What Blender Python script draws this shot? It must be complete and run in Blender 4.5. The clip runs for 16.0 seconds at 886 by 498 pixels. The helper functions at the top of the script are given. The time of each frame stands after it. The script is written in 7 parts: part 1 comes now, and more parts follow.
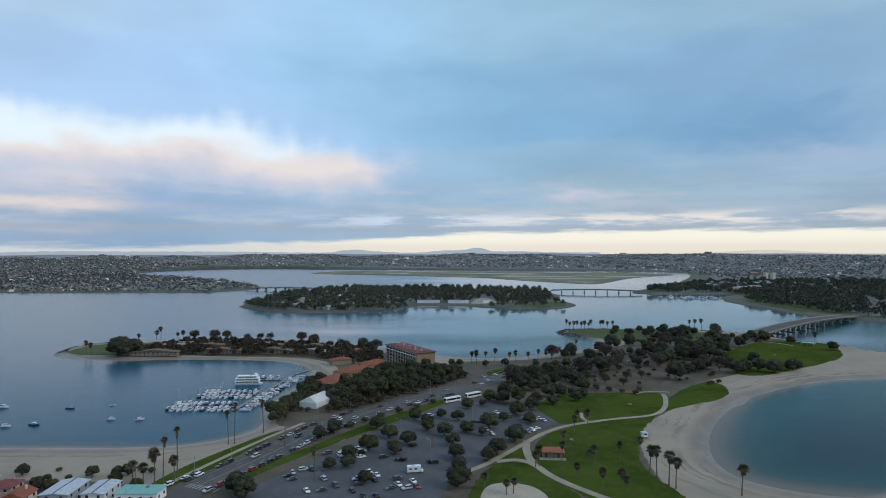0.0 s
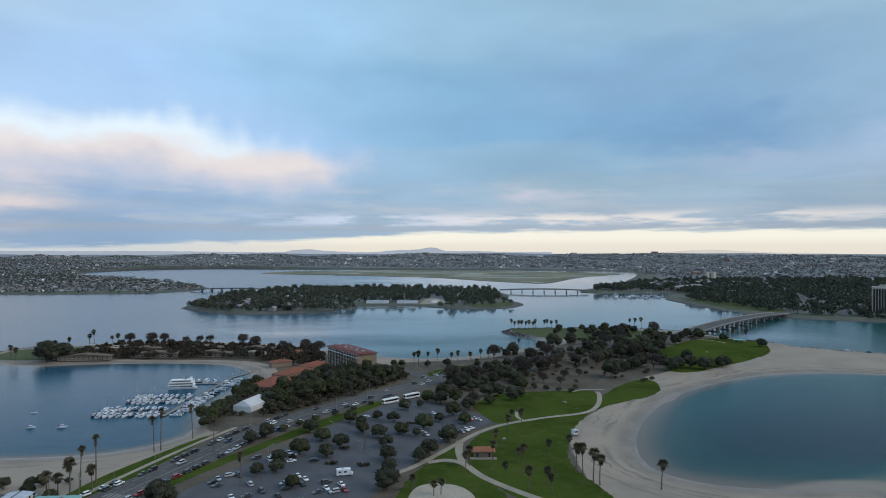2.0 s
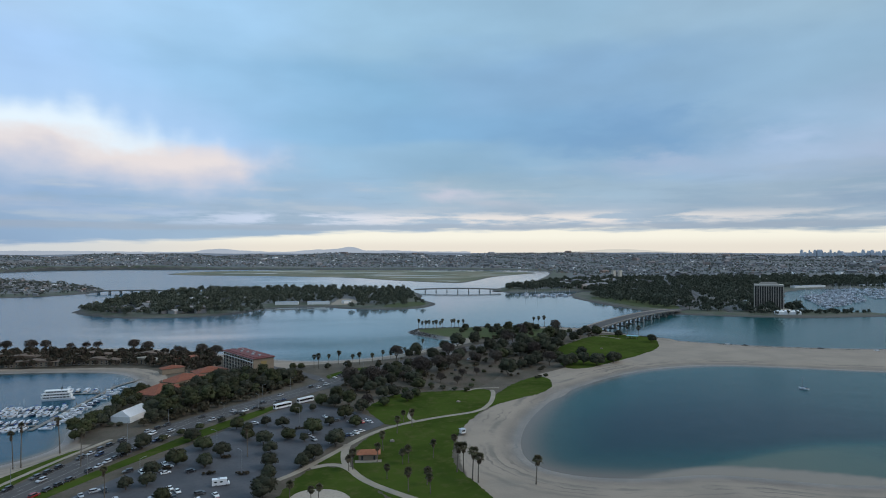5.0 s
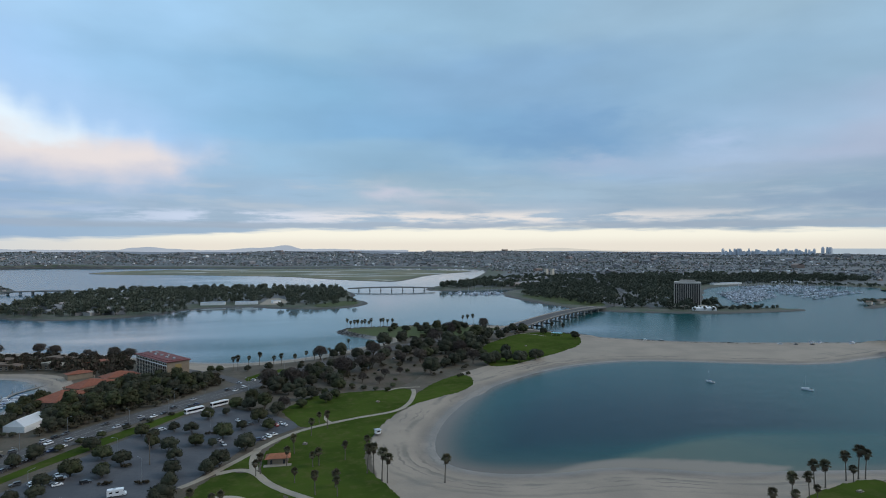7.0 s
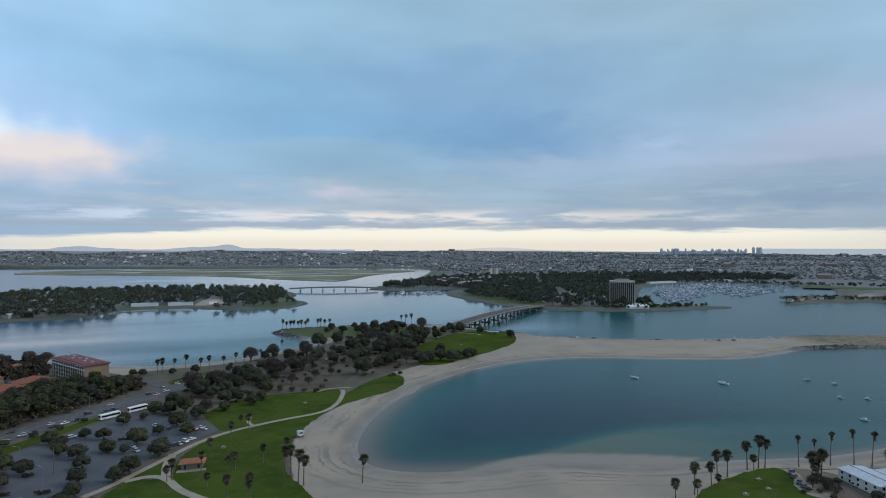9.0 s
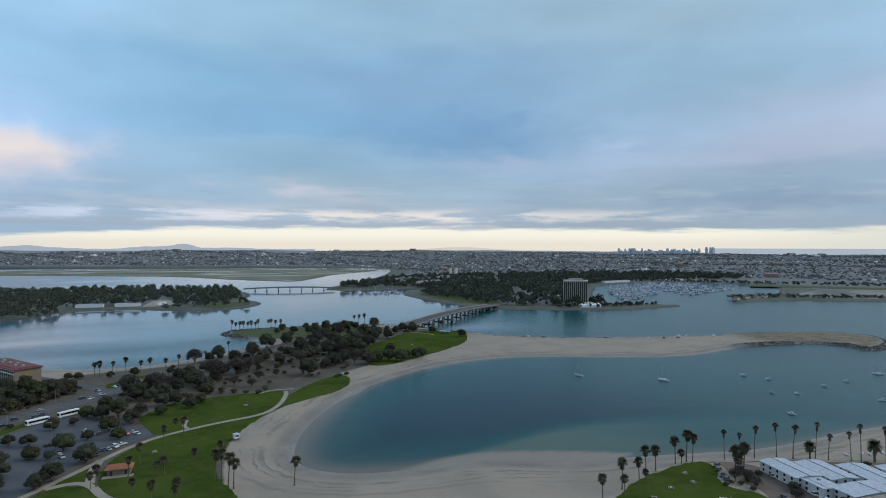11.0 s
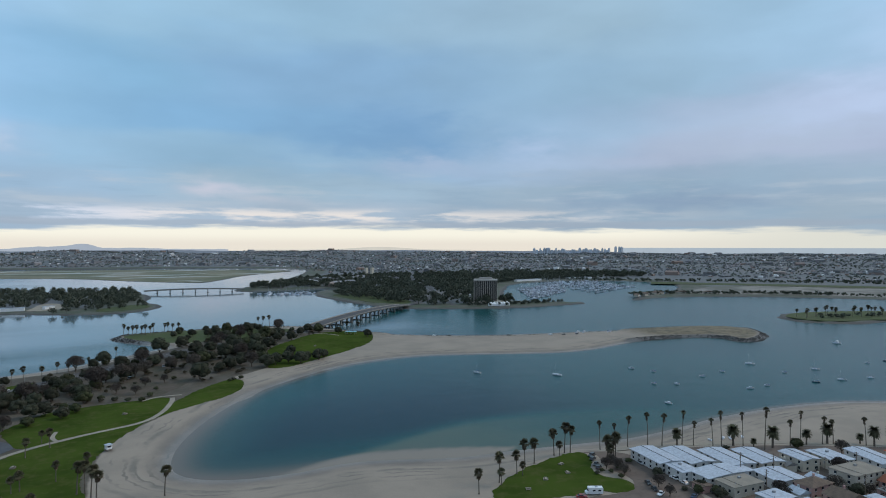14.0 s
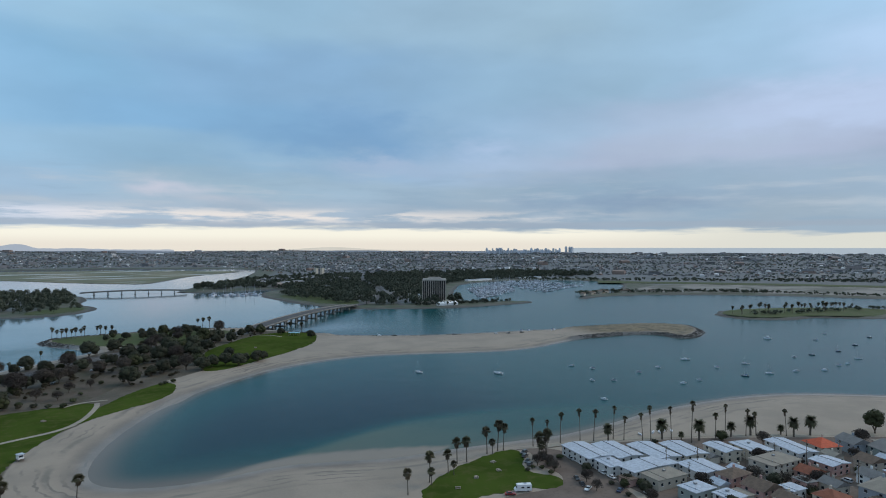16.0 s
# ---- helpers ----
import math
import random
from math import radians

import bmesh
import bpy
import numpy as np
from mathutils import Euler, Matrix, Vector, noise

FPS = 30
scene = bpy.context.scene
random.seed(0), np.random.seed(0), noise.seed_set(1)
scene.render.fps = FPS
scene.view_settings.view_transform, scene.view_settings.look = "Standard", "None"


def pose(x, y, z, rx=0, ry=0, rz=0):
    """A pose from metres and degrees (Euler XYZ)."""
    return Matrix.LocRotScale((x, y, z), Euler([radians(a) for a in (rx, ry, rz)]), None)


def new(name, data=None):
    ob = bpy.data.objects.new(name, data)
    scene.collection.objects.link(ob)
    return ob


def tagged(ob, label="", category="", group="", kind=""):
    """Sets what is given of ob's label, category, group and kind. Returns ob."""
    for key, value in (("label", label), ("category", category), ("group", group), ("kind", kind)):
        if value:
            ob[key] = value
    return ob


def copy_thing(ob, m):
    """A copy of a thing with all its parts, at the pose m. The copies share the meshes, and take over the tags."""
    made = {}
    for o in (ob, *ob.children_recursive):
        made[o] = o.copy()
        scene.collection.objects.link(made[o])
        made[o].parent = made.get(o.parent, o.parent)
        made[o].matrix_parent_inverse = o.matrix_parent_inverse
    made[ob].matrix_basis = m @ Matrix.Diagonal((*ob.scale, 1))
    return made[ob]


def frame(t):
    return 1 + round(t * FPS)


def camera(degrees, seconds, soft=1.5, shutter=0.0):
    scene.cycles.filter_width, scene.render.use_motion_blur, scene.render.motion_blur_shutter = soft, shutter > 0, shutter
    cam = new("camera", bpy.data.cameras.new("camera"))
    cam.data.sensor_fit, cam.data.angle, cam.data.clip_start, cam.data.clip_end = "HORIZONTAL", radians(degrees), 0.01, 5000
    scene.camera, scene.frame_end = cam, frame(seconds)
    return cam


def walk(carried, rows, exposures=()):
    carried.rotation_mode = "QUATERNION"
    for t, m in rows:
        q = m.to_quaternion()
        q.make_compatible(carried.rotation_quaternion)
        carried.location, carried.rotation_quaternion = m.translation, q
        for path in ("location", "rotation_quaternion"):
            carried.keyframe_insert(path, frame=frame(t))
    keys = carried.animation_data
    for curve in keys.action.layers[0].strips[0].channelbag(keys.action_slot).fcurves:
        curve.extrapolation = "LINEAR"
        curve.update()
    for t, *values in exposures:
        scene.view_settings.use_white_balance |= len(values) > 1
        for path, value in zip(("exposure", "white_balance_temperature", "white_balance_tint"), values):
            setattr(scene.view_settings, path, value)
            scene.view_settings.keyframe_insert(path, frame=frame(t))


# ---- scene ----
cam = camera(71.77, 16.0, soft=1.0)
# seconds, eye (x, y, z), yaw, pitch, roll
ROWS = [
    (0, 0.01, 0.03, 104.12, 1.840, 0.102, 0.103),
    (0.5, 2.76, 0.07, 104.36, 1.030, 0.089, 0.094),
    (1, 5.53, 0.04, 104.61, 0.023, 0.078, 0.083),
    (1.5, 8.36, -0.08, 104.85, -1.086, 0.070, 0.072),
    (2, 11.41, -0.25, 105.05, -2.361, 0.055, 0.065),
    (2.5, 14.55, -0.35, 105.29, -3.776, 0.053, 0.078),
    (3, 17.78, -0.36, 105.53, -5.128, 0.054, 0.091),
    (5.5, 32.69, -3.23, 106.90, -10.926, -0.057, 0.082),
    (6, 36.14, -3.72, 107.10, -12.327, -0.089, 0.079),
    (6.5, 39.51, -4.25, 107.26, -13.782, -0.137, 0.057),
    (7, 42.78, -5.01, 107.36, -15.322, -0.181, 0.017),
    (7.5, 46.01, -5.99, 107.40, -16.800, -0.213, -0.014),
    (8, 49.25, -7.11, 107.39, -17.967, -0.223, -0.045),
    (8.5, 52.56, -8.30, 107.38, -19.006, -0.219, -0.060),
    (9, 55.84, -9.60, 107.36, -20.101, -0.215, -0.076),
    (11.5, 70.91, -16.05, 107.64, -24.443, -0.249, -0.125),
    (12, 73.77, -17.59, 107.68, -25.456, -0.242, -0.106),
    (12.5, 76.51, -19.18, 107.71, -26.618, -0.246, -0.090),
    (13, 79.08, -20.76, 107.70, -27.985, -0.263, -0.085),
    (13.5, 81.59, -22.10, 107.64, -29.488, -0.264, -0.077),
    (14, 84.18, -23.27, 107.53, -30.888, -0.259, -0.068),
    (14.5, 86.93, -24.35, 107.35, -32.017, -0.266, -0.061),
    (15, 89.64, -25.23, 107.12, -33.131, -0.255, -0.042),
    (15.5, 92.30, -26.00, 106.79, -34.287, -0.243, -0.028),
    (16, 94.95, -26.76, 106.39, -35.145, -0.224, -0.026),
]
walk(cam, [(t, pose(x, y, z, 90 + pitch, roll, yaw)) for t, x, y, z, yaw, pitch, roll in ROWS])

# ---- node helpers ----


class Nodes:
    """A small wrapper that wires node trees."""

    def __init__(self, tree):
        self.t = tree
        self.t.nodes.clear()

    def add(self, kind, **values):
        n = self.t.nodes.new(kind)
        for key, value in values.items():
            setattr(n, key, value)
        return n

    def put(self, socket, value):
        if isinstance(value, (int, float)):
            socket.default_value = value
        elif isinstance(value, tuple):
            socket.default_value = value if len(socket.default_value) == len(value) else (*value, 1.0)
        else:
            self.t.links.new(value, socket)

    def math(self, op, a, b=0.0, c=0.0):
        n = self.add("ShaderNodeMath", operation=op)
        for s, v in zip(n.inputs, (a, b, c)):
            self.put(s, v)
        return n.outputs[0]

    def step(self, value, lo, hi):
        n = self.add("ShaderNodeMapRange", interpolation_type="SMOOTHSTEP")
        for s, v in zip(n.inputs, (value, lo, hi, 0.0, 1.0)):
            self.put(s, v)
        return n.outputs[0]

    def vec(self, x, y, z=0.0):
        n = self.add("ShaderNodeCombineXYZ")
        for s, v in zip(n.inputs, (x, y, z)):
            self.put(s, v)
        return n.outputs[0]

    def noise(self, vector, scale, detail=4.0, rough=0.55):
        n = self.add("ShaderNodeTexNoise")
        if vector is not None:
            self.put(n.inputs["Vector"], vector)
        n.inputs["Scale"].default_value, n.inputs["Detail"].default_value = scale, detail
        n.inputs["Roughness"].default_value = rough
        return n.outputs["Fac"]

    def mix(self, fac, a, b, blend="MIX"):
        n = self.add("ShaderNodeMix", data_type="RGBA", blend_type=blend)
        self.put(n.inputs[0], fac)
        self.put(n.inputs[6], a)
        self.put(n.inputs[7], b)
        return n.outputs[2]


# ---- world: broken overcast at daybreak ----
def rgb(r, g, b):
    """Linear colour of an everyday 0 to 255 colour."""
    return tuple((c / 255 / 12.92) if c < 10.3 else ((c / 255 + 0.055) / 1.055) ** 2.4 for c in (r, g, b))


world = bpy.data.worlds.new("sky")
scene.world = world
world.use_nodes = True
W = Nodes(world.node_tree)
SUN_UP, SUN_TURN = 38.0, -75.0
sky = W.add("ShaderNodeTexSky", sky_type="NISHITA", sun_disc=False, sun_elevation=radians(SUN_UP), sun_rotation=radians(SUN_TURN), air_density=1.0, dust_density=2.0)
gen = W.add("ShaderNodeTexCoord").outputs["Generated"]
sep = W.add("ShaderNodeSeparateXYZ")
W.put(sep.inputs[0], gen)
DX, DY, DZ = sep.outputs
az = W.math("MULTIPLY", W.math("ARCTAN2", DX, DY), 57.2958)
el = W.math("MULTIPLY", W.math("ARCSINE", W.math("MINIMUM", W.math("MAXIMUM", DZ, -1.0), 1.0)), 57.2958)


def cloud(sx, sy, seed, detail=4.0, rough=0.5):
    """Cloud noise about zero, with billows of sx by sy degrees."""
    return W.math("SUBTRACT", W.noise(W.vec(W.math("DIVIDE", az, sx), W.math("DIVIDE", el, sy), seed), 1.0, detail, rough), 0.5)


def plus(a, b, k=1.0):
    return W.math("ADD", a, W.math("MULTIPLY", b, k))


def level(*stops):
    """One level of the cloud sheet: its colour along the horizon, as (azimuth, red, green, blue)."""
    ramp = W.add("ShaderNodeValToRGB")
    ramp.color_ramp.interpolation = "EASE"
    W.put(ramp.inputs[0], W.math("DIVIDE", W.math("ADD", az_bent, 60.0), 160.0))
    e = ramp.color_ramp.elements
    while len(e) < len(stops):
        e.new(0.5)
    for s, (a, r, g, b) in zip(e, stops):
        s.position = (a + 60.0) / 160.0
        s.color = (*rgb(r, g, b), 1.0)
    return ramp.outputs[0]


def patch(a, e, wa, we, colour, most, wild=1.0):
    """A soft patch of cloud at azimuth a and elevation e, with torn edges."""
    global sky_col
    dx = W.math("DIVIDE", W.math("SUBTRACT", plus(az, torn_a, wa * 2.6 * wild), a), wa)
    dy = W.math("DIVIDE", W.math("SUBTRACT", plus(el, torn_e, we * 4.0 * wild), e), we)
    d = W.math("ADD", W.math("MULTIPLY", dx, dx), W.math("MULTIPLY", dy, dy))
    sky_col = W.mix(W.math("MULTIPLY", W.math("POWER", 2.718, W.math("MULTIPLY", d, -0.9)), most), sky_col, rgb(*colour))


torn_a, torn_e = cloud(5.0, 2.2, 5.0), cloud(4.5, 1.6, 13.0, 5.0, 0.55)
high = W.step(el, 0.5, 9.0)
az_bent = plus(az, cloud(16.0, 5.0, 2.0), 13.0)
el_bent = plus(el, W.math("MULTIPLY", plus(cloud(24.0, 5.0, 7.0, 3.0), cloud(7.0, 2.0, 9.0), 0.35), high), 5.5)
# the sheet, from the horizon up
sky_col = level((-38, 144, 169, 198), (-26, 137, 165, 196), (-11, 153, 178, 202), (4, 164, 183, 202), (19, 161, 179, 197), (36, 155, 175, 194), (48, 149, 171, 191), (66, 155, 175, 193))
for lo, hi, row in (
        (3.3, 4.8, level((-38, 160, 178, 208), (-26, 140, 170, 204), (-14, 143, 175, 207), (0, 153, 182, 208), (12, 153, 181, 201), (25, 155, 181, 202), (36, 152, 175, 195), (48, 143, 168, 190), (66, 149, 171, 192))),
        (5.4, 7.6, level((-38, 170, 186, 216), (-26, 163, 182, 210), (-11, 160, 184, 213), (0, 148, 185, 214), (10, 141, 178, 206), (22, 145, 178, 205), (30, 149, 178, 206), (40, 163, 186, 213), (52, 167, 181, 206), (66, 166, 179, 204))),
        (8.0, 10.2, level((-38, 165, 198, 234), (-20, 160, 196, 233), (-9, 146, 186, 222), (-1, 137, 180, 214), (8, 128, 172, 208), (19, 126, 168, 204), (27, 125, 164, 201), (36, 138, 171, 200), (46, 153, 181, 208), (56, 165, 185, 211), (68, 177, 193, 221))),
        (11.0, 14.2, level((-38, 160, 192, 226), (-26, 164, 200, 240), (-11, 148, 190, 225), (4, 133, 178, 212), (12, 135, 175, 210), (25, 131, 168, 201), (41, 141, 174, 200), (52, 148, 180, 205), (62, 156, 189, 217), (72, 172, 199, 229))),
        (15.5, 19.5, level((-38, 172, 202, 229), (-26, 167, 200, 233), (-11, 157, 197, 230), (4, 149, 187, 214), (19, 145, 181, 207), (32, 150, 182, 206), (46, 155, 186, 208), (57, 153, 187, 213), (70, 162, 197, 227)))):
    sky_col = W.mix(W.step(el_bent, lo, hi), sky_col, row)
# slow billows of lighter and darker cloud, drawn out into layers lower down
mottle = plus(cloud(11.0, 4.5, 21.0, 4.0, 0.5), cloud(30.0, 9.0, 23.0, 3.0), 0.6)
grey = W.math("ADD", W.math("MULTIPLY", mottle, 0.34), 1.045)
sky_col = W.mix(1.0, sky_col, W.vec(grey, grey, grey), "MULTIPLY")
layers = plus(cloud(13.0, 1.5, 25.0, 5.0, 0.55), cloud(5.0, 0.8, 27.0, 4.0, 0.5), 0.35)
low = W.math("MULTIPLY", W.step(el, 8.5, 4.5), W.step(el, 1.2, 2.6))
sky_col = W.mix(W.math("MULTIPLY", W.math("MULTIPLY", W.step(layers, 0.0, 0.2), low), 0.6), sky_col, rgb(184, 196, 209))
sky_col = W.mix(W.math("MULTIPLY", W.math("MULTIPLY", W.step(layers, -0.02, -0.2), low), 0.5), sky_col, rgb(141, 168, 192))
# lilac and grey rolls towards the south
patch(30.0, 7.4, 5.0, 0.8, (168, 186, 212), 0.7)
patch(39.3, 8.9, 3.4, 1.0, (174, 196, 226), 0.75)
patch(58.0, 8.6, 9.0, 1.3, (174, 190, 212), 0.55)
patch(68.5, 11.4, 7.0, 1.8, (186, 205, 235), 0.75)
patch(52.5, 4.0, 7.5, 0.8, (131, 155, 183), 0.7)
patch(44.0, 6.4, 9.0, 0.5, (148, 172, 195), 0.5)
patch(26.0, 10.0, 7.0, 1.8, (119, 160, 199), 0.75)
# small pale breaks low down
patch(10.8, 5.0, 2.6, 0.75, (197, 201, 217), 0.9)
patch(14.5, 4.1, 3.0, 0.35, (188, 194, 208), 0.6)
patch(-33.6, 5.9, 4.2, 0.8, (219, 210, 215), 0.9)
patch(-35.5, 3.8, 7.5, 0.55, (221, 212, 213), 0.95, 0.7)
patch(-20.0, 3.2, 6.0, 0.35, (158, 182, 214), 0.6)
patch(-37.0, 1.9, 7.0, 0.5, (184, 188, 204), 0.6)
# the bright break in the cloud in the north-east
edge = plus(cloud(9.0, 5.0, 31.0, 4.0, 0.5), cloud(3.0, 2.0, 33.0, 4.0, 0.5), 0.4)
tuft = plus(cloud(5.0, 12.0, 37.0, 3.0, 0.45), edge, 0.6)
spine = W.add("ShaderNodeFloatCurve")
for a, h in ((-40, 9.5), (-30, 10.3), (-22, 10.3), (-16.5, 9.4), (-11.5, 8.6), (-6, 7.9)):
    spine.mapping.curves[0].points.new((a + 60.0) / 60.0, h / 20.0)
spine.mapping.update()
W.put(spine.inputs["Value"], W.math("DIVIDE", W.math("ADD", az, 60.0), 60.0))
off = W.math("SUBTRACT", el, W.math("MULTIPLY", spine.outputs[0], 20.0))
over = W.math("SUBTRACT", off, W.math("MULTIPLY", tuft, 5.0))
under = W.math("SUBTRACT", off, W.math("MULTIPLY", edge, 4.5))
side = W.step(plus(plus(az, edge, 11.0), el, 0.45), -0.5, -6.8)
under = W.math("SUBTRACT", under, W.math("MULTIPLY", W.step(az, -17.0, -6.0), 1.8))
halo = W.math("MULTIPLY", W.step(over, 6.0, 0.0), W.math("MULTIPLY", W.step(under, -5.0, -1.0), side))
sky_col = W.mix(W.math("MULTIPLY", halo, 0.75), sky_col, rgb(176, 209, 247))
lilac = W.math("MULTIPLY", W.math("MULTIPLY", W.step(off, 0.5, -1.0), W.step(under, -6.0, -2.4)), side)
sky_col = W.mix(W.math("MULTIPLY", lilac, 0.85), sky_col, rgb(198, 204, 221))
hole = W.math("MULTIPLY", W.math("MULTIPLY", W.step(over, 2.0, -0.6), W.step(under, -4.8, -1.5)), side)
warm = W.mix(W.step(under, -3.8, -1.6), rgb(206, 204, 214), rgb(230, 222, 222))
warm = W.mix(W.step(plus(under, W.step(az, -12.0, -22.0), 1.4), -0.8, 0.9), warm, rgb(228, 243, 254))
sky_col = W.mix(hole, sky_col, warm)
# flat-bottomed white streaks over the clear strip
streak = cloud(6.5, 0.85, 41.0, 5.0, 0.58)
flock = W.math("MULTIPLY", W.step(W.math("ABSOLUTE", W.math("SUBTRACT", plus(el, streak, 0.5), 2.75)), 0.95, 0.1), W.step(streak, -0.08, 0.10))
flock = W.math("MULTIPLY", flock, W.math("MULTIPLY", W.step(az, -22.0, -4.0), W.step(az, 60.0, 22.0)))
sky_col = W.mix(W.math("MULTIPLY", flock, 0.92), sky_col, W.mix(W.step(az, -8.0, 14.0), rgb(206, 218, 240), rgb(234, 228, 224)))
dim = W.math("MULTIPLY", W.step(W.math("ABSOLUTE", W.math("SUBTRACT", plus(el, streak, 0.7), 1.95)), 0.42, 0.1), 0.5)
sky_col = W.mix(dim, sky_col, rgb(158, 170, 186))
# clear strip along the horizon
gl_top = W.math("SUBTRACT", W.math("ADD", W.math("MULTIPLY", W.step(az, -26.0, 8.0), 1.15), 0.55), W.math("MULTIPLY", W.step(az, 30.0, 56.0), 0.35))
gl = W.step(plus(el, cloud(9.0, 0.9, 47.0, 4.0, 0.55), 1.9), W.math("ADD", gl_top, 0.22), W.math("SUBTRACT", gl_top, 0.30))
glow_col = W.mix(W.step(el, 0.1, 1.2), rgb(236, 228, 214), rgb(250, 246, 230))
glow_col = W.mix(W.step(az, -4.0, -30.0), glow_col, rgb(206, 212, 216))
glow_col = W.mix(W.step(az, 44.0, 66.0), glow_col, rgb(222, 222, 212))
sky_col = W.mix(W.math("MULTIPLY", gl, 0.95), sky_col, glow_col)
# a little of the clear sky above shows through the whole sheet
bg = W.add("ShaderNodeBackground")
clear = W.mix(1.0, (0.0, 0.0, 0.0), sky.outputs[0], "ADD")
W.put(bg.inputs[0], W.mix(0.004, sky_col, clear))
bg.inputs[1].default_value = 1.0
W.t.links.new(bg.outputs[0], W.add("ShaderNodeOutputWorld").inputs[0])

sun = new("sun", bpy.data.lights.new("sun", "SUN"))
sun.data.energy, sun.data.angle, sun.data.color = 1.5, radians(30), (1.0, 0.90, 0.80)
sun.matrix_basis = pose(0, 0, 900, 90 - SUN_UP, 0, -SUN_TURN)

# ---- materials ----
MATS = {}


def surface(name, base, second=None, third=None, scale=1.0, fine_scale=None, rough=0.85, metal=0.0, bump=0.0, bump_scale=None, per_object=0.0, per_island=0.0, spec=0.3):
    """A rough everyday surface: two colours in large patches, a third in fine grain, and relief."""
    if name in MATS:
        return MATS[name]
    m = bpy.data.materials.new(name)
    m.use_nodes = True
    N = Nodes(m.node_tree)
    p = N.add("ShaderNodeBsdfPrincipled")
    pos = N.add("ShaderNodeNewGeometry").outputs["Position"]
    second = second or tuple(c * 0.7 for c in base)
    col = N.mix(N.step(N.noise(pos, scale, 4.0), 0.35, 0.65), base, second)
    grain = N.noise(pos, fine_scale or scale * 9.0, 3.0, 0.6)
    col = N.mix(N.math("MULTIPLY", N.step(grain, 0.45, 0.75), 0.6), col, third or tuple(c * 0.6 for c in base))
    if per_object:
        rnd = N.add("ShaderNodeObjectInfo").outputs["Random"]
        hsv = N.add("ShaderNodeHueSaturation")
        N.put(hsv.inputs["Color"], col)
        N.put(hsv.inputs["Value"], N.math("ADD", N.math("MULTIPLY", rnd, per_object), 1.0 - per_object / 2))
        N.put(hsv.inputs["Hue"], N.math("ADD", N.math("MULTIPLY", rnd, per_object * 0.06), 0.5 - per_object * 0.03))
        col = hsv.outputs[0]
    if per_island:
        rnd = N.add("ShaderNodeNewGeometry").outputs["Random Per Island"]
        hsv = N.add("ShaderNodeHueSaturation")
        N.put(hsv.inputs["Color"], col)
        N.put(hsv.inputs["Value"], N.math("ADD", N.math("MULTIPLY", rnd, per_island), 1.0 - per_island / 2))
        col = hsv.outputs[0]
    N.put(p.inputs["Base Color"], col)
    p.inputs["Roughness"].default_value, p.inputs["Metallic"].default_value = rough, metal
    p.inputs["Specular IOR Level"].default_value = spec
    if bump:
        b = N.add("ShaderNodeBump")
        b.inputs["Strength"].default_value, b.inputs["Distance"].default_value = 0.6, bump
        N.put(b.inputs["Height"], N.noise(pos, bump_scale or scale * 6.0, 4.0, 0.6))
        N.put(p.inputs["Normal"], b.outputs[0])
    N.t.links.new(p.outputs[0], N.add("ShaderNodeOutputMaterial").inputs[0])
    MATS[name] = m
    return m


# ---- plan of the shores (metres) ----
def smooth(points, times=2):
    """Chaikin's corner cutting of a closed outline."""
    p = np.array(points, float)
    for _ in range(times):
        q = np.roll(p, -1, 0)
        p = np.stack((0.75 * p + 0.25 * q, 0.25 * p + 0.75 * q), 1).reshape(-1, 2)
    return p


def inside_distance(poly, x, y):
    """Signed distance to a closed outline, positive within it."""
    a, b = poly, np.roll(poly, -1, 0)
    best, odd = np.full(x.shape, 1e12), np.zeros(x.shape, bool)
    for (ax, ay), (bx, by) in zip(a, b):
        dx, dy = bx - ax, by - ay
        n = dx * dx + dy * dy
        if n < 1e-9:
            continue
        k = np.clip(((x - ax) * dx + (y - ay) * dy) / n, 0, 1)
        best = np.minimum(best, (x - ax - k * dx) ** 2 + (y - ay - k * dy) ** 2)
        cross = (ay > y) != (by > y)
        if dy:
            odd ^= cross & (x < (y - ay) * dx / dy + ax)
    return np.where(odd, 1, -1) * np.sqrt(best)


def ease(v, lo, hi):
    k = np.clip((v - lo) / (hi - lo), 0, 1)
    return k * k * (3 - 2 * k)


MAINLAND = smooth([
    (-1500, 280), (-700, 300), (-400, 310), (-245, 316), (-170, 318), (-140, 326), (-122, 345), (-119, 362), (-128, 388), (-130, 420), (-128, 452),
    (-122, 476), (-121, 505), (-143, 550), (-172, 570), (-225, 577), (-280, 576), (-327, 566), (-370, 573), (-410, 606), (-418, 636), (-395, 672),
    (-340, 700), (-280, 712), (-200, 706), (-120, 672), (-60, 626), (-20, 598), (15, 588), (62, 597), (100, 624), (144, 662), (172, 682),
    (140, 724), (116, 770), (132, 800), (205, 802), (279, 788), (340, 768), (368, 712), (395, 668), (420, 642), (474, 600), (545, 568),
    (627, 548), (690, 528), (786, 508), (818, 480), (832, 452), (900, 400), (2000, 200), (2000, -2000), (-1500, -2000)])
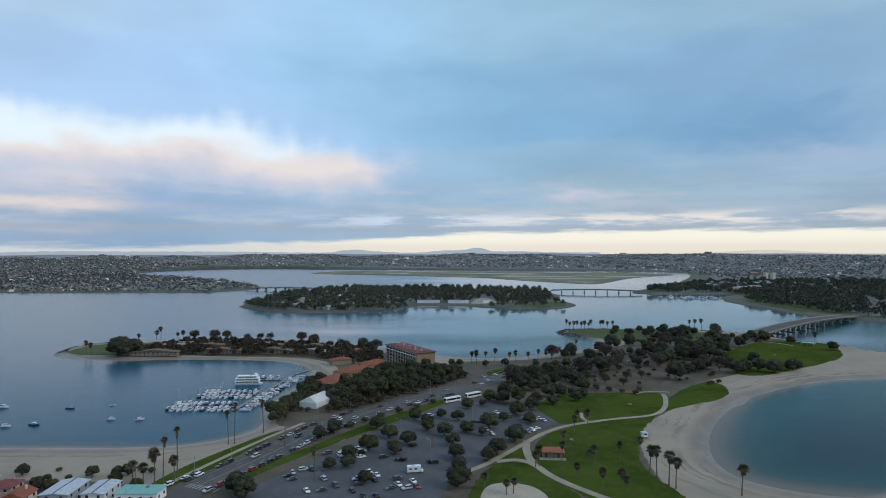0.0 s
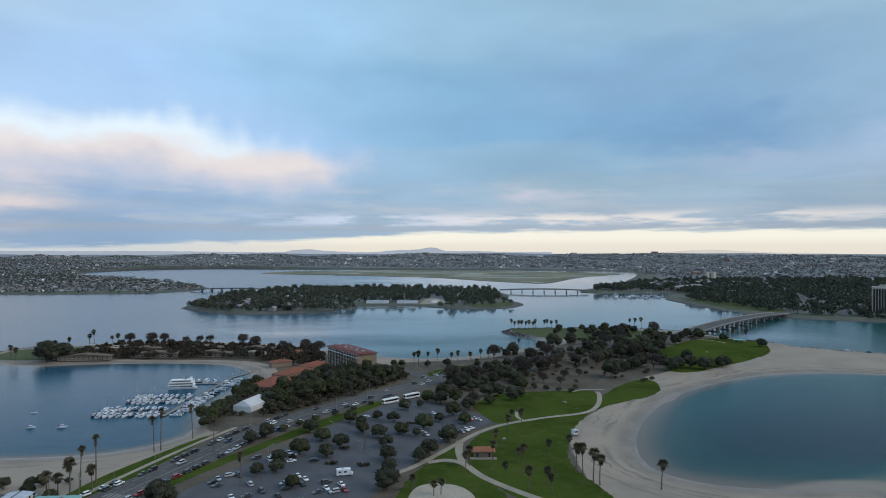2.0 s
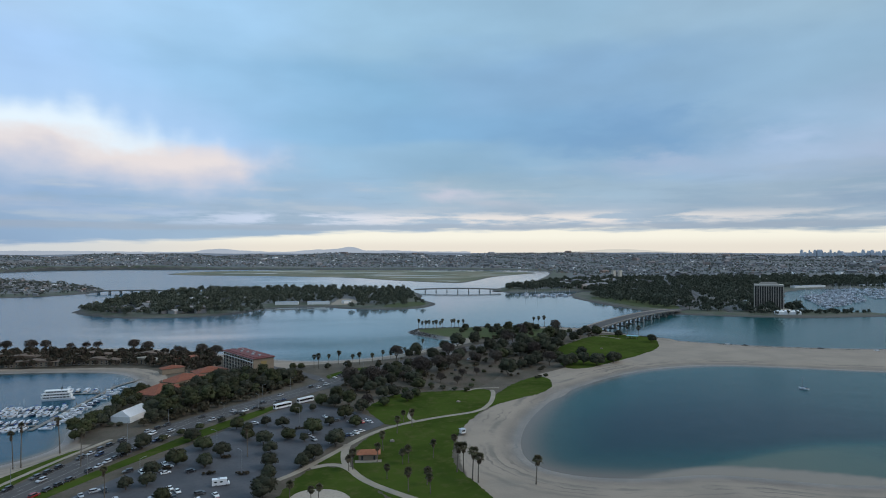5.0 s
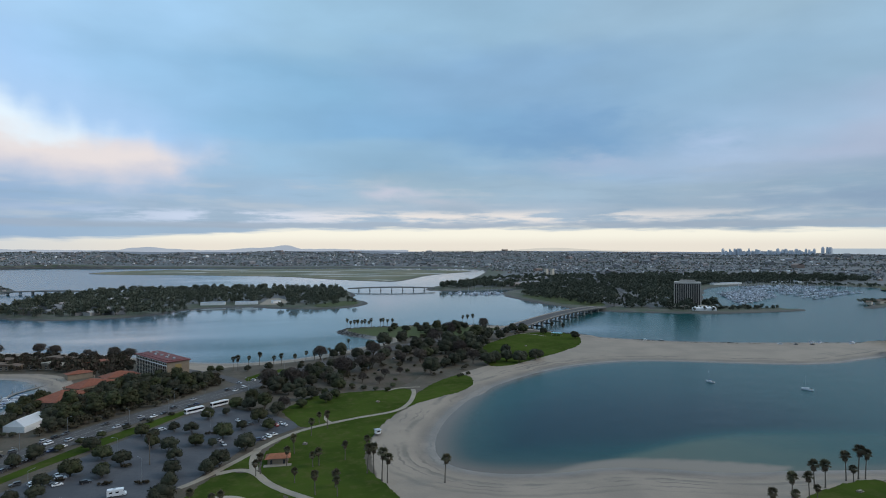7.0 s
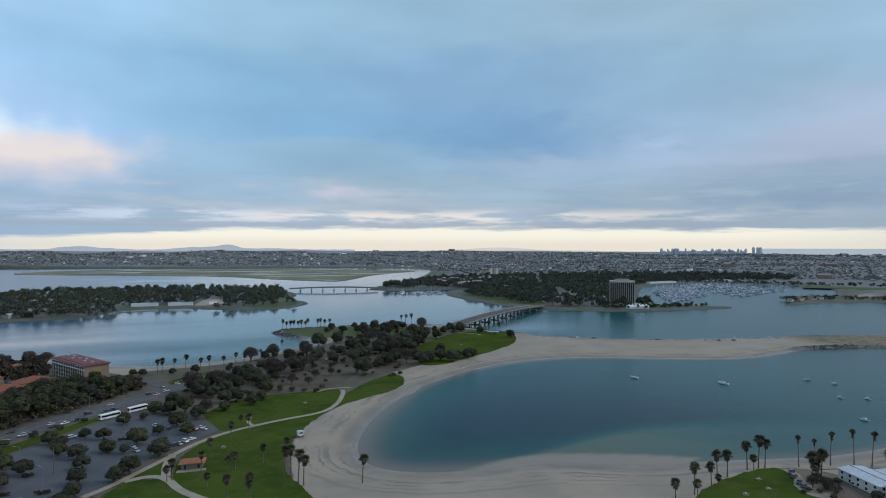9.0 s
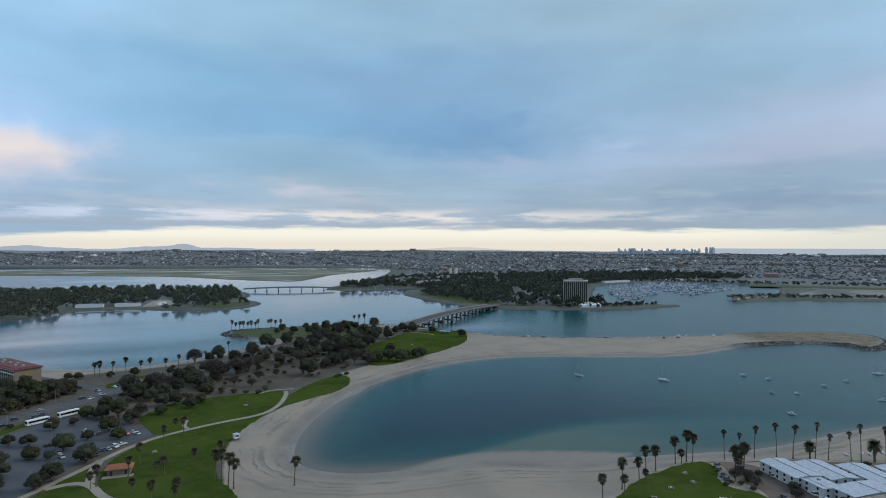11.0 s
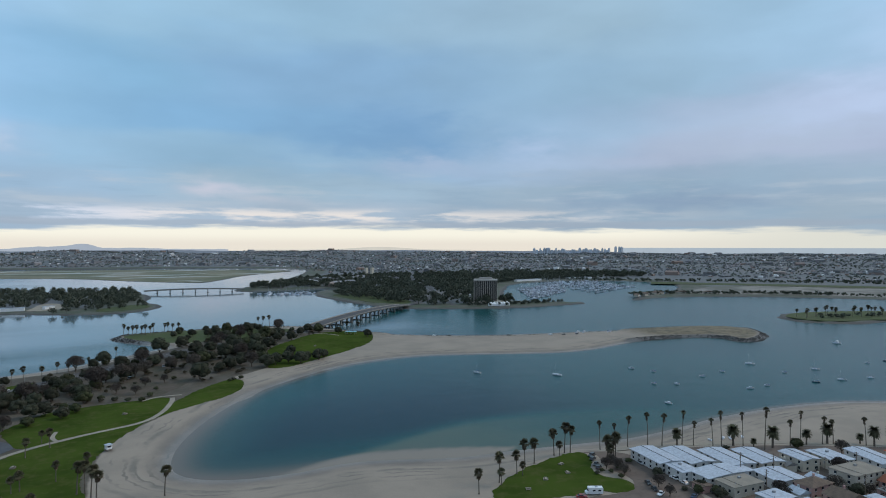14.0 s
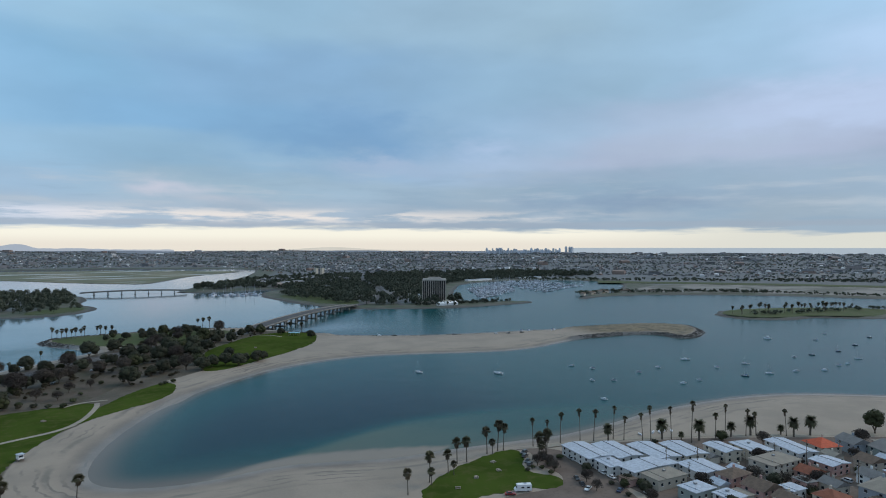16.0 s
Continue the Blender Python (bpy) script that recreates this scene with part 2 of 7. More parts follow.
COVE = smooth([
    (545, 444), (505, 447), (460, 466), (419, 486), (373, 505), (324, 504), (277, 490), (219, 452), (185, 420), (153, 376), (133, 338), (123, 306),
    (124, 284), (140, 268), (170, 260), (200, 262), (228, 250), (252, 238), (280, 234), (321, 224), (350, 216), (395, 216), (427, 219), (489, 213), (539, 200),
    (573, 178), (605, 148), (660, 100), (760, 20), (1000, -150), (1900, -500), (1900, 480), (860, 480), (836, 466), (826, 438), (806, 414), (780, 400), (744, 387), (724, 398), (737, 424), (716, 445), (673, 455), (634, 461), (581, 452)])
ISLE = smooth([
    (-425, 1157), (-380, 1069), (-279, 1000), (-204, 1004), (-141, 1038), (-118, 1100), (-74, 1146), (4, 1150), (54, 1096), (121, 1068), (179, 1090), (206, 1134),
    (206, 1200), (196, 1270), (214, 1410), (205, 1500), (117, 1566), (-185, 1640), (-376, 1563), (-433, 1371)])
CROWN = smooth([(-3600, 1500), (-1142, 1476), (-859, 1477), (-648, 1479), (-581, 1555), (-540, 1660), (-700, 1950), (-1080, 2330), (-1430, 2600), (-1520, 2850), (-1480, 3150), (-1300, 3560), (-3600, 3600)])
MARSH = smooth([
    (-724, 2748), (-502, 2578), (-309, 2514), (-111, 2402), (79, 2294), (215, 2051), (339, 1905), (400, 1853), (483, 1997), (603, 2256),
    (799, 2462), (924, 2615), (601, 2900), (200, 3050), (-300, 3100), (-600, 3000)])
MAIN_EAST = smooth([
    (405, 1466), (450, 1440), (560, 1440), (620, 1460), (640, 1400), (576, 1387), (526, 1245), (531, 1134), (538, 1017), (556, 924), (610, 886), (643, 864),
    (727, 828), (818, 822), (905, 828), (912, 845), (870, 880), (822, 905), (823, 979), (956, 1160), (1163, 1400), (1405, 1408), (1560, 1330), (1560, 1120), (1226, 888),
    (1150, 905), (998, 806), (967, 790), (1074, 845), (1211, 838), (1342, 753), (1474, 623), (1544, 471), (1650, 200), (2400, -600), (7000, -600), (7000, 7000), (-3600, 7000), (-3600, 3300), (-1700, 3300), (-1306, 3340), (-1052, 3480),
    (-838, 3330), (-335, 3250), (100, 3200), (600, 3120), (980, 2900), (1000, 2700), (837, 2280), (701, 2002), (611, 1749), (503, 1643), (435, 1570)], 2)
SOUTH_ISLE = smooth([(1012, 521), (1072, 535), (1196, 492), (1298, 400), (1700, 100), (1640, 20), (1139, 336), (1076, 409), (1018, 410), (971, 449), (980, 495)])

# overlays on the flat ground: lawns, paving and paths
LAWN_BAY = smooth([(138, 422), (159, 452), (183, 476), (193, 480), (196, 462), (190, 440), (172, 421), (149, 408), (128, 392), (110, 368), (97, 340), (88, 313), (84, 285),
                   (91, 258), (96, 240), (60, 235), (48, 262), (36, 286), (35, 306), (40, 332), (57, 354), (90, 372), (120, 382), (133, 402)])
LAWN_WOOD = smooth([(58, 358), (50, 384), (46, 402), (58, 424), (72, 439), (122, 442), (141, 442), (140, 424), (132, 402), (118, 383), (92, 375), (72, 367)])
LAWN_SOUTH = smooth([(22, 299), (36, 290), (48, 258), (52, 235), (0, 235), (4, 268), (14, 292)])
LAWN_NOOK = smooth([(17, 299), (27, 316), (33, 324), (36, 306), (33, 297), (26, 302)], 1)
LAWN_EAST = smooth([(236, 560), (254, 612), (280, 640), (323, 687), (365, 698), (390, 672), (392, 655), (365, 597), (322, 557), (288, 535), (247, 504), (222, 503)])
LAWN_CAPE = smooth([(126, 765), (136, 790), (160, 794), (203, 793), (275, 779), (330, 740), (290, 690), (230, 690), (171, 690)])
LAWN_HOTEL = smooth([(18, 500), (23, 520), (53, 546), (58, 536), (29, 497)], 1)
LAWN_BAHIA = smooth([(-394, 592), (-406, 632), (-388, 664), (-330, 662), (-318, 610), (-340, 585)])
STRIP = smooth([(-100, 262), (-93, 278), (-68, 322), (-48, 352), (-14, 404), (-10, 420), (-17, 416), (-50, 370), (-74, 326), (-104, 274)], 1)
VERGE = smooth([(-122, 256), (-117, 280), (-111, 306), (-104, 334), (-102, 342), (-106, 344), (-113, 330), (-124, 305), (-133, 283), (-138, 256)], 1)
LOT = smooth([(-98, 240), (-88, 268), (-75, 290), (-60, 318), (-44, 352), (-11, 404), (3, 426), (18, 413), (40, 396), (58, 366), (50, 356), (30, 338), (12, 299), (-5, 272), (-12, 240)], 1)
LOT_WOOD = smooth([(100, 474), (120, 446), (140, 452), (176, 515), (215, 525), (236, 575), (215, 640), (180, 655), (140, 600), (120, 520)])
PARK_RV = smooth([(231, 184), (247, 199), (277, 209), (302, 212), (308, 207), (301, 197), (292, 187), (292, 179), (298, 170), (291, 160), (281, 163), (278, 170), (262, 171), (252, 174), (230, 160)])
PLAZA_RV = smooth([(304, 211), (326, 199), (322, 178), (312, 140), (285, 100), (240, 120), (235, 160), (262, 168), (288, 160), (302, 170), (300, 188), (312, 203)])
HOUSING = smooth([(326, 199), (350, 191), (405, 164), (443, 137), (500, 100), (560, 40), (520, -20), (300, 20), (312, 140)])
HOUSING_WEST = smooth([(-330, 255), (-250, 262), (-175, 268), (-146, 262), (-136, 240), (-330, 200)])
SANDPIT = smooth([(6, 240), (8, 262), (15, 270), (28, 268), (35, 258), (36, 240)])
OVERLAYS = [LAWN_BAY, LAWN_WOOD, LAWN_SOUTH, LAWN_EAST, LAWN_CAPE, LAWN_HOTEL, LAWN_BAHIA, STRIP, LOT, LOT_WOOD, PARK_RV, PLAZA_RV, HOUSING, HOUSING_WEST, VERGE]
WOODS = [
    smooth([(-138, 200), (-118, 296), (-104, 344), (-97, 372), (-40, 425), (-10, 470), (-14, 556), (20, 566), (62, 572), (100, 594), (130, 590), (190, 520), (192, 484), (180, 440), (150, 416), (126, 388), (106, 362), (95, 336), (88, 300), (86, 232), (2, 232)]),
    smooth([(-119, 400), (-116, 372), (-104, 350), (-92, 366), (-66, 392), (-26, 440), (8, 486), (-2, 520), (-24, 548), (-70, 600), (-150, 660), (-240, 690), (-330, 684), (-360, 660), (-330, 600), (-240, 590), (-150, 584), (-112, 545), (-102, 500), (-116, 470), (-120, 440)]),
    smooth([(20, 440), (60, 440), (110, 440), (150, 462), (200, 490), (236, 520), (300, 545), (380, 640), (360, 712), (280, 772), (190, 690), (150, 640), (100, 600), (60, 560), (36, 540)])]


def shore_near(x, y):
    return np.minimum(inside_distance(MAINLAND, x, y), -inside_distance(COVE, x, y))


ROCKY = [((116, 770), (132, 800)), ((132, 800), (340, 770)), ((140, 724), (116, 770)), ((340, 770), (400, 660)), ((-410, 606), (-395, 672)), ((690, 522), (828, 462)), ((828, 455), (790, 403)), ((785, 399), (735, 390)), ((732, 394), (736, 424)), ((736, 424), (672, 455)), ((672, 455), (634, 461))]


def segment_distance(x, y, a, b):
    dx, dy = b[0] - a[0], b[1] - a[1]
    k = np.clip(((x - a[0]) * dx + (y - a[1]) * dy) / (dx * dx + dy * dy), 0, 1)
    return np.hypot(x - a[0] - k * dx, y - a[1] - k * dy)


def near_ground(x, y):
    """Height, shore distance and the share of bare sand of the near land."""
    d = shore_near(x, y)
    rock = np.zeros(x.shape)
    for a, b in ROCKY:
        rock = np.maximum(rock, ease(segment_distance(x, y, a, b), 26, 12))
    wide = 30 - 23 * rock
    z = np.where(d > 0, 2.0 * ease(d, -wide * 0.35, wide) - 2.0 * ease(0, -wide * 0.35, wide) * ease(d, wide, 0), np.maximum(0.05 * d, -3.0))
    z += rock * np.where(d > 0, 0.9 * ease(d, 0, 6), 0)
    grass = np.full(x.shape, -1e9)
    for o in OVERLAYS:
        grass = np.maximum(grass, inside_distance(o, x, y))
    z = np.maximum(z, 2.0 * ease(grass, -14, -1) - 3.0 * (grass < -14))
    z = np.where(grass > -2, 2.0, z)
    wood = np.full(x.shape, -1e9)
    for o in WOODS:
        wood = np.maximum(wood, inside_distance(o, x, y))
    soil = ease(np.maximum(wood, grass - 3), -5, 4)
    berm = ease(segment_distance(x, y, (690, 512), (788, 462)), 40, 16) * ease(d, 4, 22)
    return z + berm * 2.0, d, 1 - soil, rock


def grid_mesh(name, xs, ys, keep, height, attributes):
    """A sheet of quads over the plan, with its heights and named point attributes."""
    X, Y = np.meshgrid(xs, ys)
    ny, nx = X.shape
    idx = np.arange(nx * ny).reshape(ny, nx)
    q = np.stack((idx[:-1, :-1], idx[:-1, 1:], idx[1:, 1:], idx[1:, :-1]), -1)
    k = keep[:-1, :-1] | keep[1:, 1:] | keep[:-1, 1:] | keep[1:, :-1]
    q = q[k]
    used = np.unique(q)
    back = np.full(nx * ny, -1)
    back[used] = np.arange(len(used))
    v = np.stack((X.ravel(), Y.ravel(), height.ravel()), 1)[used]
    me = bpy.data.meshes.new(name)
    me.from_pydata(v.tolist(), [], back[q].tolist())
    for key, values in attributes.items():
        a = me.attributes.new(key, "FLOAT", "POINT")
        a.data.foreach_set("value", values.ravel()[used].astype(np.float32))
    me.shade_smooth()
    return me


def attribute(N, name):
    return N.add("ShaderNodeAttribute", attribute_name=name).outputs["Fac"]


def shore_material():
    m = bpy.data.materials.new("shore_ground")
    m.use_nodes = True
    N = Nodes(m.node_tree)
    p = N.add("ShaderNodeBsdfPrincipled")
    pos = N.add("ShaderNodeNewGeometry").outputs["Position"]
    d, sand, rock = attribute(N, "shore"), attribute(N, "sand"), attribute(N, "rock")
    wob = N.math("ADD", d, N.math("MULTIPLY", N.math("SUBTRACT", N.noise(pos, 0.02, 4.0, 0.6), 0.5), 13.0))
    dry = N.mix(N.step(N.noise(pos, 0.03, 5.0, 0.6), 0.38, 0.66), (0.262, 0.216, 0.170), (0.216, 0.180, 0.143))
    dry = N.mix(N.math("MULTIPLY", N.step(N.noise(pos, 0.9, 3.0, 0.7), 0.5, 0.75), 0.35), dry, (0.23, 0.19, 0.145))
    wet = N.mix(N.step(N.noise(pos, 0.05, 4.0, 0.6), 0.35, 0.65), (0.150, 0.126, 0.104), (0.205, 0.170, 0.138))
    col = N.mix(N.step(wob, 5.0, 15.0), wet, dry)
    # thin tide lines one above the other
    comb = N.math("SINE", N.math("ADD", N.math("MULTIPLY", wob, 1.15), N.math("MULTIPLY", N.noise(pos, 0.08, 3.0, 0.6), 5.0)))
    thin = N.math("MULTIPLY", N.step(comb, 0.55, 0.95), N.math("MULTIPLY", N.step(wob, 38.0, 20.0), N.step(N.noise(pos, 0.025, 5.0, 0.65), 0.46, 0.62)))
    col = N.mix(N.math("MULTIPLY", thin, 0.8), col, (0.120, 0.103, 0.086))
    # lines of weed left by the tide
    line = N.math("MULTIPLY", N.step(N.math("ABSOLUTE", N.math("SUBTRACT", wob, 17.0)), 2.6, 0.4), N.step(N.noise(pos, 0.035, 4.0, 0.65), 0.42, 0.6))
    col = N.mix(N.math("MULTIPLY", line, 0.75), col, (0.13, 0.115, 0.095))
    line = N.math("MULTIPLY", N.step(N.math("ABSOLUTE", N.math("SUBTRACT", wob, 31.0)), 2.2, 0.3), N.step(N.noise(pos, 0.02, 4.0, 0.6), 0.46, 0.6))
    col = N.mix(N.math("MULTIPLY", line, 0.5), col, (0.15, 0.13, 0.105))
    soil = N.mix(N.step(N.noise(pos, 0.06, 5.0, 0.6), 0.38, 0.62), (0.058, 0.044, 0.029), (0.086, 0.065, 0.047))
    soil = N.mix(N.math("MULTIPLY", N.step(N.noise(pos, 0.5, 4.0, 0.7), 0.45, 0.7), 0.7), soil, (0.035, 0.042, 0.016))
    col = N.mix(N.step(N.math("ADD", sand, N.math("MULTIPLY", N.math("SUBTRACT", N.noise(pos, 0.15, 3.0), 0.5), 0.5)), 0.35, 0.6), soil, col)
    stone = N.mix(N.step(N.noise(pos, 0.7, 4.0, 0.7), 0.4, 0.65), (0.040, 0.037, 0.034), (0.115, 0.105, 0.095))
    col = N.mix(N.math("MULTIPLY", rock, N.step(d, 9.0, 6.5)), col, stone)
    scrub = N.mix(N.step(N.noise(pos, 0.12, 4.0, 0.7), 0.42, 0.6), (0.165, 0.130, 0.080), (0.085, 0.072, 0.045))
    xs = N.add("ShaderNodeSeparateXYZ")
    N.put(xs.inputs[0], pos)
    east = N.math("MULTIPLY", N.step(xs.outputs[0], 655.0, 690.0), N.step(d, 8.0, 12.0))
    col = N.mix(east, col, scrub)
    N.put(p.inputs["Base Color"], col)
    N.put(p.inputs["Roughness"], N.math("ADD", N.math("MULTIPLY", N.step(d, 2.0, 9.0), 0.45), 0.45))
    b = N.add("ShaderNodeBump")
    b.inputs["Distance"].default_value, b.inputs["Strength"].default_value = 0.35, 0.5
    N.put(b.inputs["Height"], N.noise(pos, 0.6, 5.0, 0.65))
    N.put(p.inputs["Normal"], b.outputs[0])
    N.t.links.new(p.outputs[0], N.add("ShaderNodeOutputMaterial").inputs[0])
    return m


def structure(name, me, material, label=""):
    me.materials.append(material)
    return tagged(new(name, me), label=label, category="ground", kind="structure")


# near land
xs, ys = np.arange(-470, 850, 3.6), np.arange(-60, 830, 3.6)
X, Y = np.meshgrid(xs, ys)
Z, D, S, R = near_ground(X, Y)
structure("ground", grid_mesh("ground", xs, ys, D > -22, Z, {"shore": D, "sand": S, "rock": R}), shore_material(), "pale beach sand, brown soil and rocky banks of the park")


# far land: isle, marsh, marina spit and the town on its low hills
def far_shore(x, y):
    d = np.maximum.reduce([inside_distance(o, x, y) for o in (ISLE, CROWN, MARSH, MAIN_EAST, SOUTH_ISLE)])
    return d


def hills(x, y):
    """Rise of the town's hills behind the flat shore."""
    r, a = np.hypot(x - 50, y), np.degrees(np.arctan2(x - 50, y))
    south = ease(a, 24, 44)
    rise = (1 - south) * 60 * ease(r, 2900, 4900) ** 1.1 + south * (50 * ease(r, 1900, 4500))
    roll = 1 + 0.16 * np.sin(x * 0.0043 + 1) * np.sin(y * 0.0031) + 0.10 * np.sin(x * 0.011 + y * 0.007)
    return rise * roll


def far_height(x, y, d=None):
    d = far_shore(x, y) if d is None else d
    flat = np.where(d > 0, 2.6 * ease(d, 0, 9), np.maximum(0.06 * d, -2.5))
    marsh = inside_distance(MARSH, x, y) > 0
    flat = np.where(marsh, np.minimum(flat, 1.0), flat)
    crown = 5 * ease(inside_distance(CROWN, x, y), 0, 300)
    return flat + crown + np.where(d > 0, hills(x, y), 0)


def far_material():
    m = bpy.data.materials.new("far_ground")
    m.use_nodes = True
    N = Nodes(m.node_tree)
    p = N.add("ShaderNodeBsdfPrincipled")
    pos = N.add("ShaderNodeNewGeometry").outputs["Position"]
    d, marsh, flats = attribute(N, "shore"), attribute(N, "marsh"), attribute(N, "flats")
    # town ground, with distance haze put into its blue-grey tones
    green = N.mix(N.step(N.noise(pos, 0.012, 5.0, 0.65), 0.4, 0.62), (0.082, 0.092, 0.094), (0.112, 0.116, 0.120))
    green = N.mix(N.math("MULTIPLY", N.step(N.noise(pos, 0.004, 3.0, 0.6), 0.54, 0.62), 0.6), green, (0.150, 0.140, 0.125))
    reed = N.mix(N.step(N.noise(pos, 0.006, 5.0, 0.6), 0.4, 0.6), (0.15, 0.135, 0.08), (0.085, 0.092, 0.045))
    reed = N.mix(N.step(N.noise(pos, 0.0045, 4.0, 0.5), 0.60, 0.66), reed, (0.36, 0.34, 0.30))
    bank = N.mix(N.step(N.noise(pos, 0.02, 5.0, 0.65), 0.42, 0.60), (0.044, 0.056, 0.030), (0.082, 0.080, 0.062))
    green = N.mix(N.step(d, 95.0, 60.0), green, bank)
    far = N.add("ShaderNodeSeparateXYZ")
    N.put(far.inputs[0], pos)
    creek = N.noise(N.vec(N.math("MULTIPLY", far.outputs[0], 0.0016), N.math("MULTIPLY", far.outputs[1], 0.009)), 1.0, 5.0, 0.6)
    # pale streaks of mud, with the shine of water put into their colour
    reed = N.mix(N.step(creek, 0.56, 0.61), reed, (0.34, 0.35, 0.35))
    reed = N.mix(N.step(creek, 0.43, 0.38), reed, (0.060, 0.066, 0.040))
    col = N.mix(N.step(marsh, 0.3, 0.7), green, reed)
    mud = N.mix(N.step(N.noise(pos, 0.01, 5.0, 0.6), 0.4, 0.6), (0.19, 0.175, 0.155), (0.085, 0.085, 0.065))
    col = N.mix(N.step(flats, 0.3, 0.7), col, mud)
    stone = N.mix(N.step(N.noise(pos, 0.3, 3.0, 0.7), 0.4, 0.6), (0.095, 0.090, 0.082), (0.055, 0.052, 0.048))
    stone = N.mix(N.step(d, 3.5, 2.0), stone, (0.045, 0.042, 0.038))
    col = N.mix(N.math("MULTIPLY", N.step(d, 7.0, 5.0), N.math("SUBTRACT", 1.0, N.step(marsh, 0.3, 0.7))), col, stone)
    N.put(p.inputs["Base Color"], col)
    p.inputs["Roughness"].default_value = 0.9
    N.t.links.new(p.outputs[0], N.add("ShaderNodeOutputMaterial").inputs[0])
    return m


RIVER = smooth([(1230, 880), (1360, 775), (1500, 640), (1570, 470), (1680, 220), (1900, 100), (2050, 300), (1900, 640), (1760, 900), (1560, 1010), (1400, 960)])
xs, ys = np.arange(-3600, 5300, 20.0), np.arange(-1500, 5140, 20.0)
X, Y = np.meshgrid(xs, ys)
D = far_shore(X, Y)
M = ease(inside_distance(MARSH, X, Y), -10, 30)
FL = ease(inside_distance(RIVER, X, Y), -20, 30)
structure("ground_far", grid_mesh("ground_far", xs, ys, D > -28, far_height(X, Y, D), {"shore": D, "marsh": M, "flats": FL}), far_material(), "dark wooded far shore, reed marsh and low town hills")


# water
def water_material():
    m = bpy.data.materials.new("bay_water")
    m.use_nodes = True
    N = Nodes(m.node_tree)
    p = N.add("ShaderNodeBsdfPrincipled")
    pos = N.add("ShaderNodeNewGeometry").outputs["Position"]
    shoal = attribute(N, "shoal")
    shoal = N.math("ADD", shoal, N.math("MULTIPLY", N.math("SUBTRACT", N.noise(pos, 0.03, 4.0, 0.6), 0.5), N.math("MULTIPLY", shoal, 0.8)))
    deep = N.mix(N.step(N.noise(pos, 0.006, 3.0), 0.35, 0.65), (0.000, 0.046, 0.051), (0.000, 0.054, 0.057))
    # wind ripples over the open water, smooth sheltered lanes in the north channel
    plan = N.add("ShaderNodeSeparateXYZ")
    N.put(plan.inputs[0], pos)
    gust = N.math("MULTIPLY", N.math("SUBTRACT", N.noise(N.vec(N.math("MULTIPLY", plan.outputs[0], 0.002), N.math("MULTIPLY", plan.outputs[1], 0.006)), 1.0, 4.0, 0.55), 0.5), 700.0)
    lee_shine = N.math("MULTIPLY", N.step(N.math("ADD", plan.outputs[1], gust), 500.0, 950.0), N.step(N.math("ADD", plan.outputs[0], gust), -360.0, 40.0))
    lee_shine = N.math("MULTIPLY", lee_shine, N.math("SUBTRACT", 1.0, N.math("MULTIPLY", N.step(plan.outputs[0], 400.0, 540.0), N.step(plan.outputs[1], 1020.0, 860.0))))
    lee_shine = N.math("MULTIPLY", lee_shine, N.math("SUBTRACT", 1.0, N.math("MULTIPLY", N.step(plan.outputs[0], 660.0, 800.0), N.step(plan.outputs[1], 1520.0, 1400.0))))
    open_bay = N.math("MULTIPLY", N.step(plan.outputs[1], 260.0, 800.0), N.step(plan.outputs[0], 60.0, -260.0))
    wind = N.math("SUBTRACT", 1.25, N.math("MULTIPLY", lee_shine, 1.12))
    N.put(p.inputs["Roughness"], N.math("SUBTRACT", 0.22, N.math("MULTIPLY", lee_shine, 0.14)))
    N.put(p.inputs["Specular IOR Level"], N.math("ADD", 0.13, N.math("ADD", N.math("MULTIPLY", lee_shine, 0.5), N.math("MULTIPLY", open_bay, 0.4))))
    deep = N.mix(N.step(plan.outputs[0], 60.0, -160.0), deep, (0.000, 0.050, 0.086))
    # the channel is paler, with the bright sky's reflection put into its base colour
    deep = N.mix(lee_shine, deep, (0.092, 0.135, 0.155))
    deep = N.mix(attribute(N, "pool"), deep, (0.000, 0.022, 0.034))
    ring = attribute(N, "ring")
    deep = N.mix(N.step(ring, 0.0, 0.8), deep, (0.046, 0.066, 0.062))
    deep = N.mix(N.step(ring, 0.35, 1.0), deep, (0.128, 0.110, 0.092))
    col = N.mix(N.step(shoal, 0.0, 0.55), deep, (0.060, 0.092, 0.074))
    col = N.mix(N.step(shoal, 0.48, 0.95), col, (0.115, 0.096, 0.074))
    col = N.mix(N.step(attribute(N, "bar"), 0.2, 0.9), col, (0.205, 0.172, 0.136))
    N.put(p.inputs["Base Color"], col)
    p.inputs["IOR"].default_value = 1.33
    b = N.add("ShaderNodeBump")
    b.inputs["Distance"].default_value, b.inputs["Strength"].default_value = 0.5, 0.42
    wide = N.noise(pos, 0.05, 3.0, 0.5)
    ripple = N.math("ADD", N.math("MULTIPLY", N.noise(pos, 0.9, 3.0, 0.5), 0.40), wide)
    N.put(b.inputs["Height"], N.math("MULTIPLY", ripple, wind))
    N.put(p.inputs["Normal"], b.outputs[0])
    N.t.links.new(p.outputs[0], N.add("ShaderNodeOutputMaterial").inputs[0])
    return m


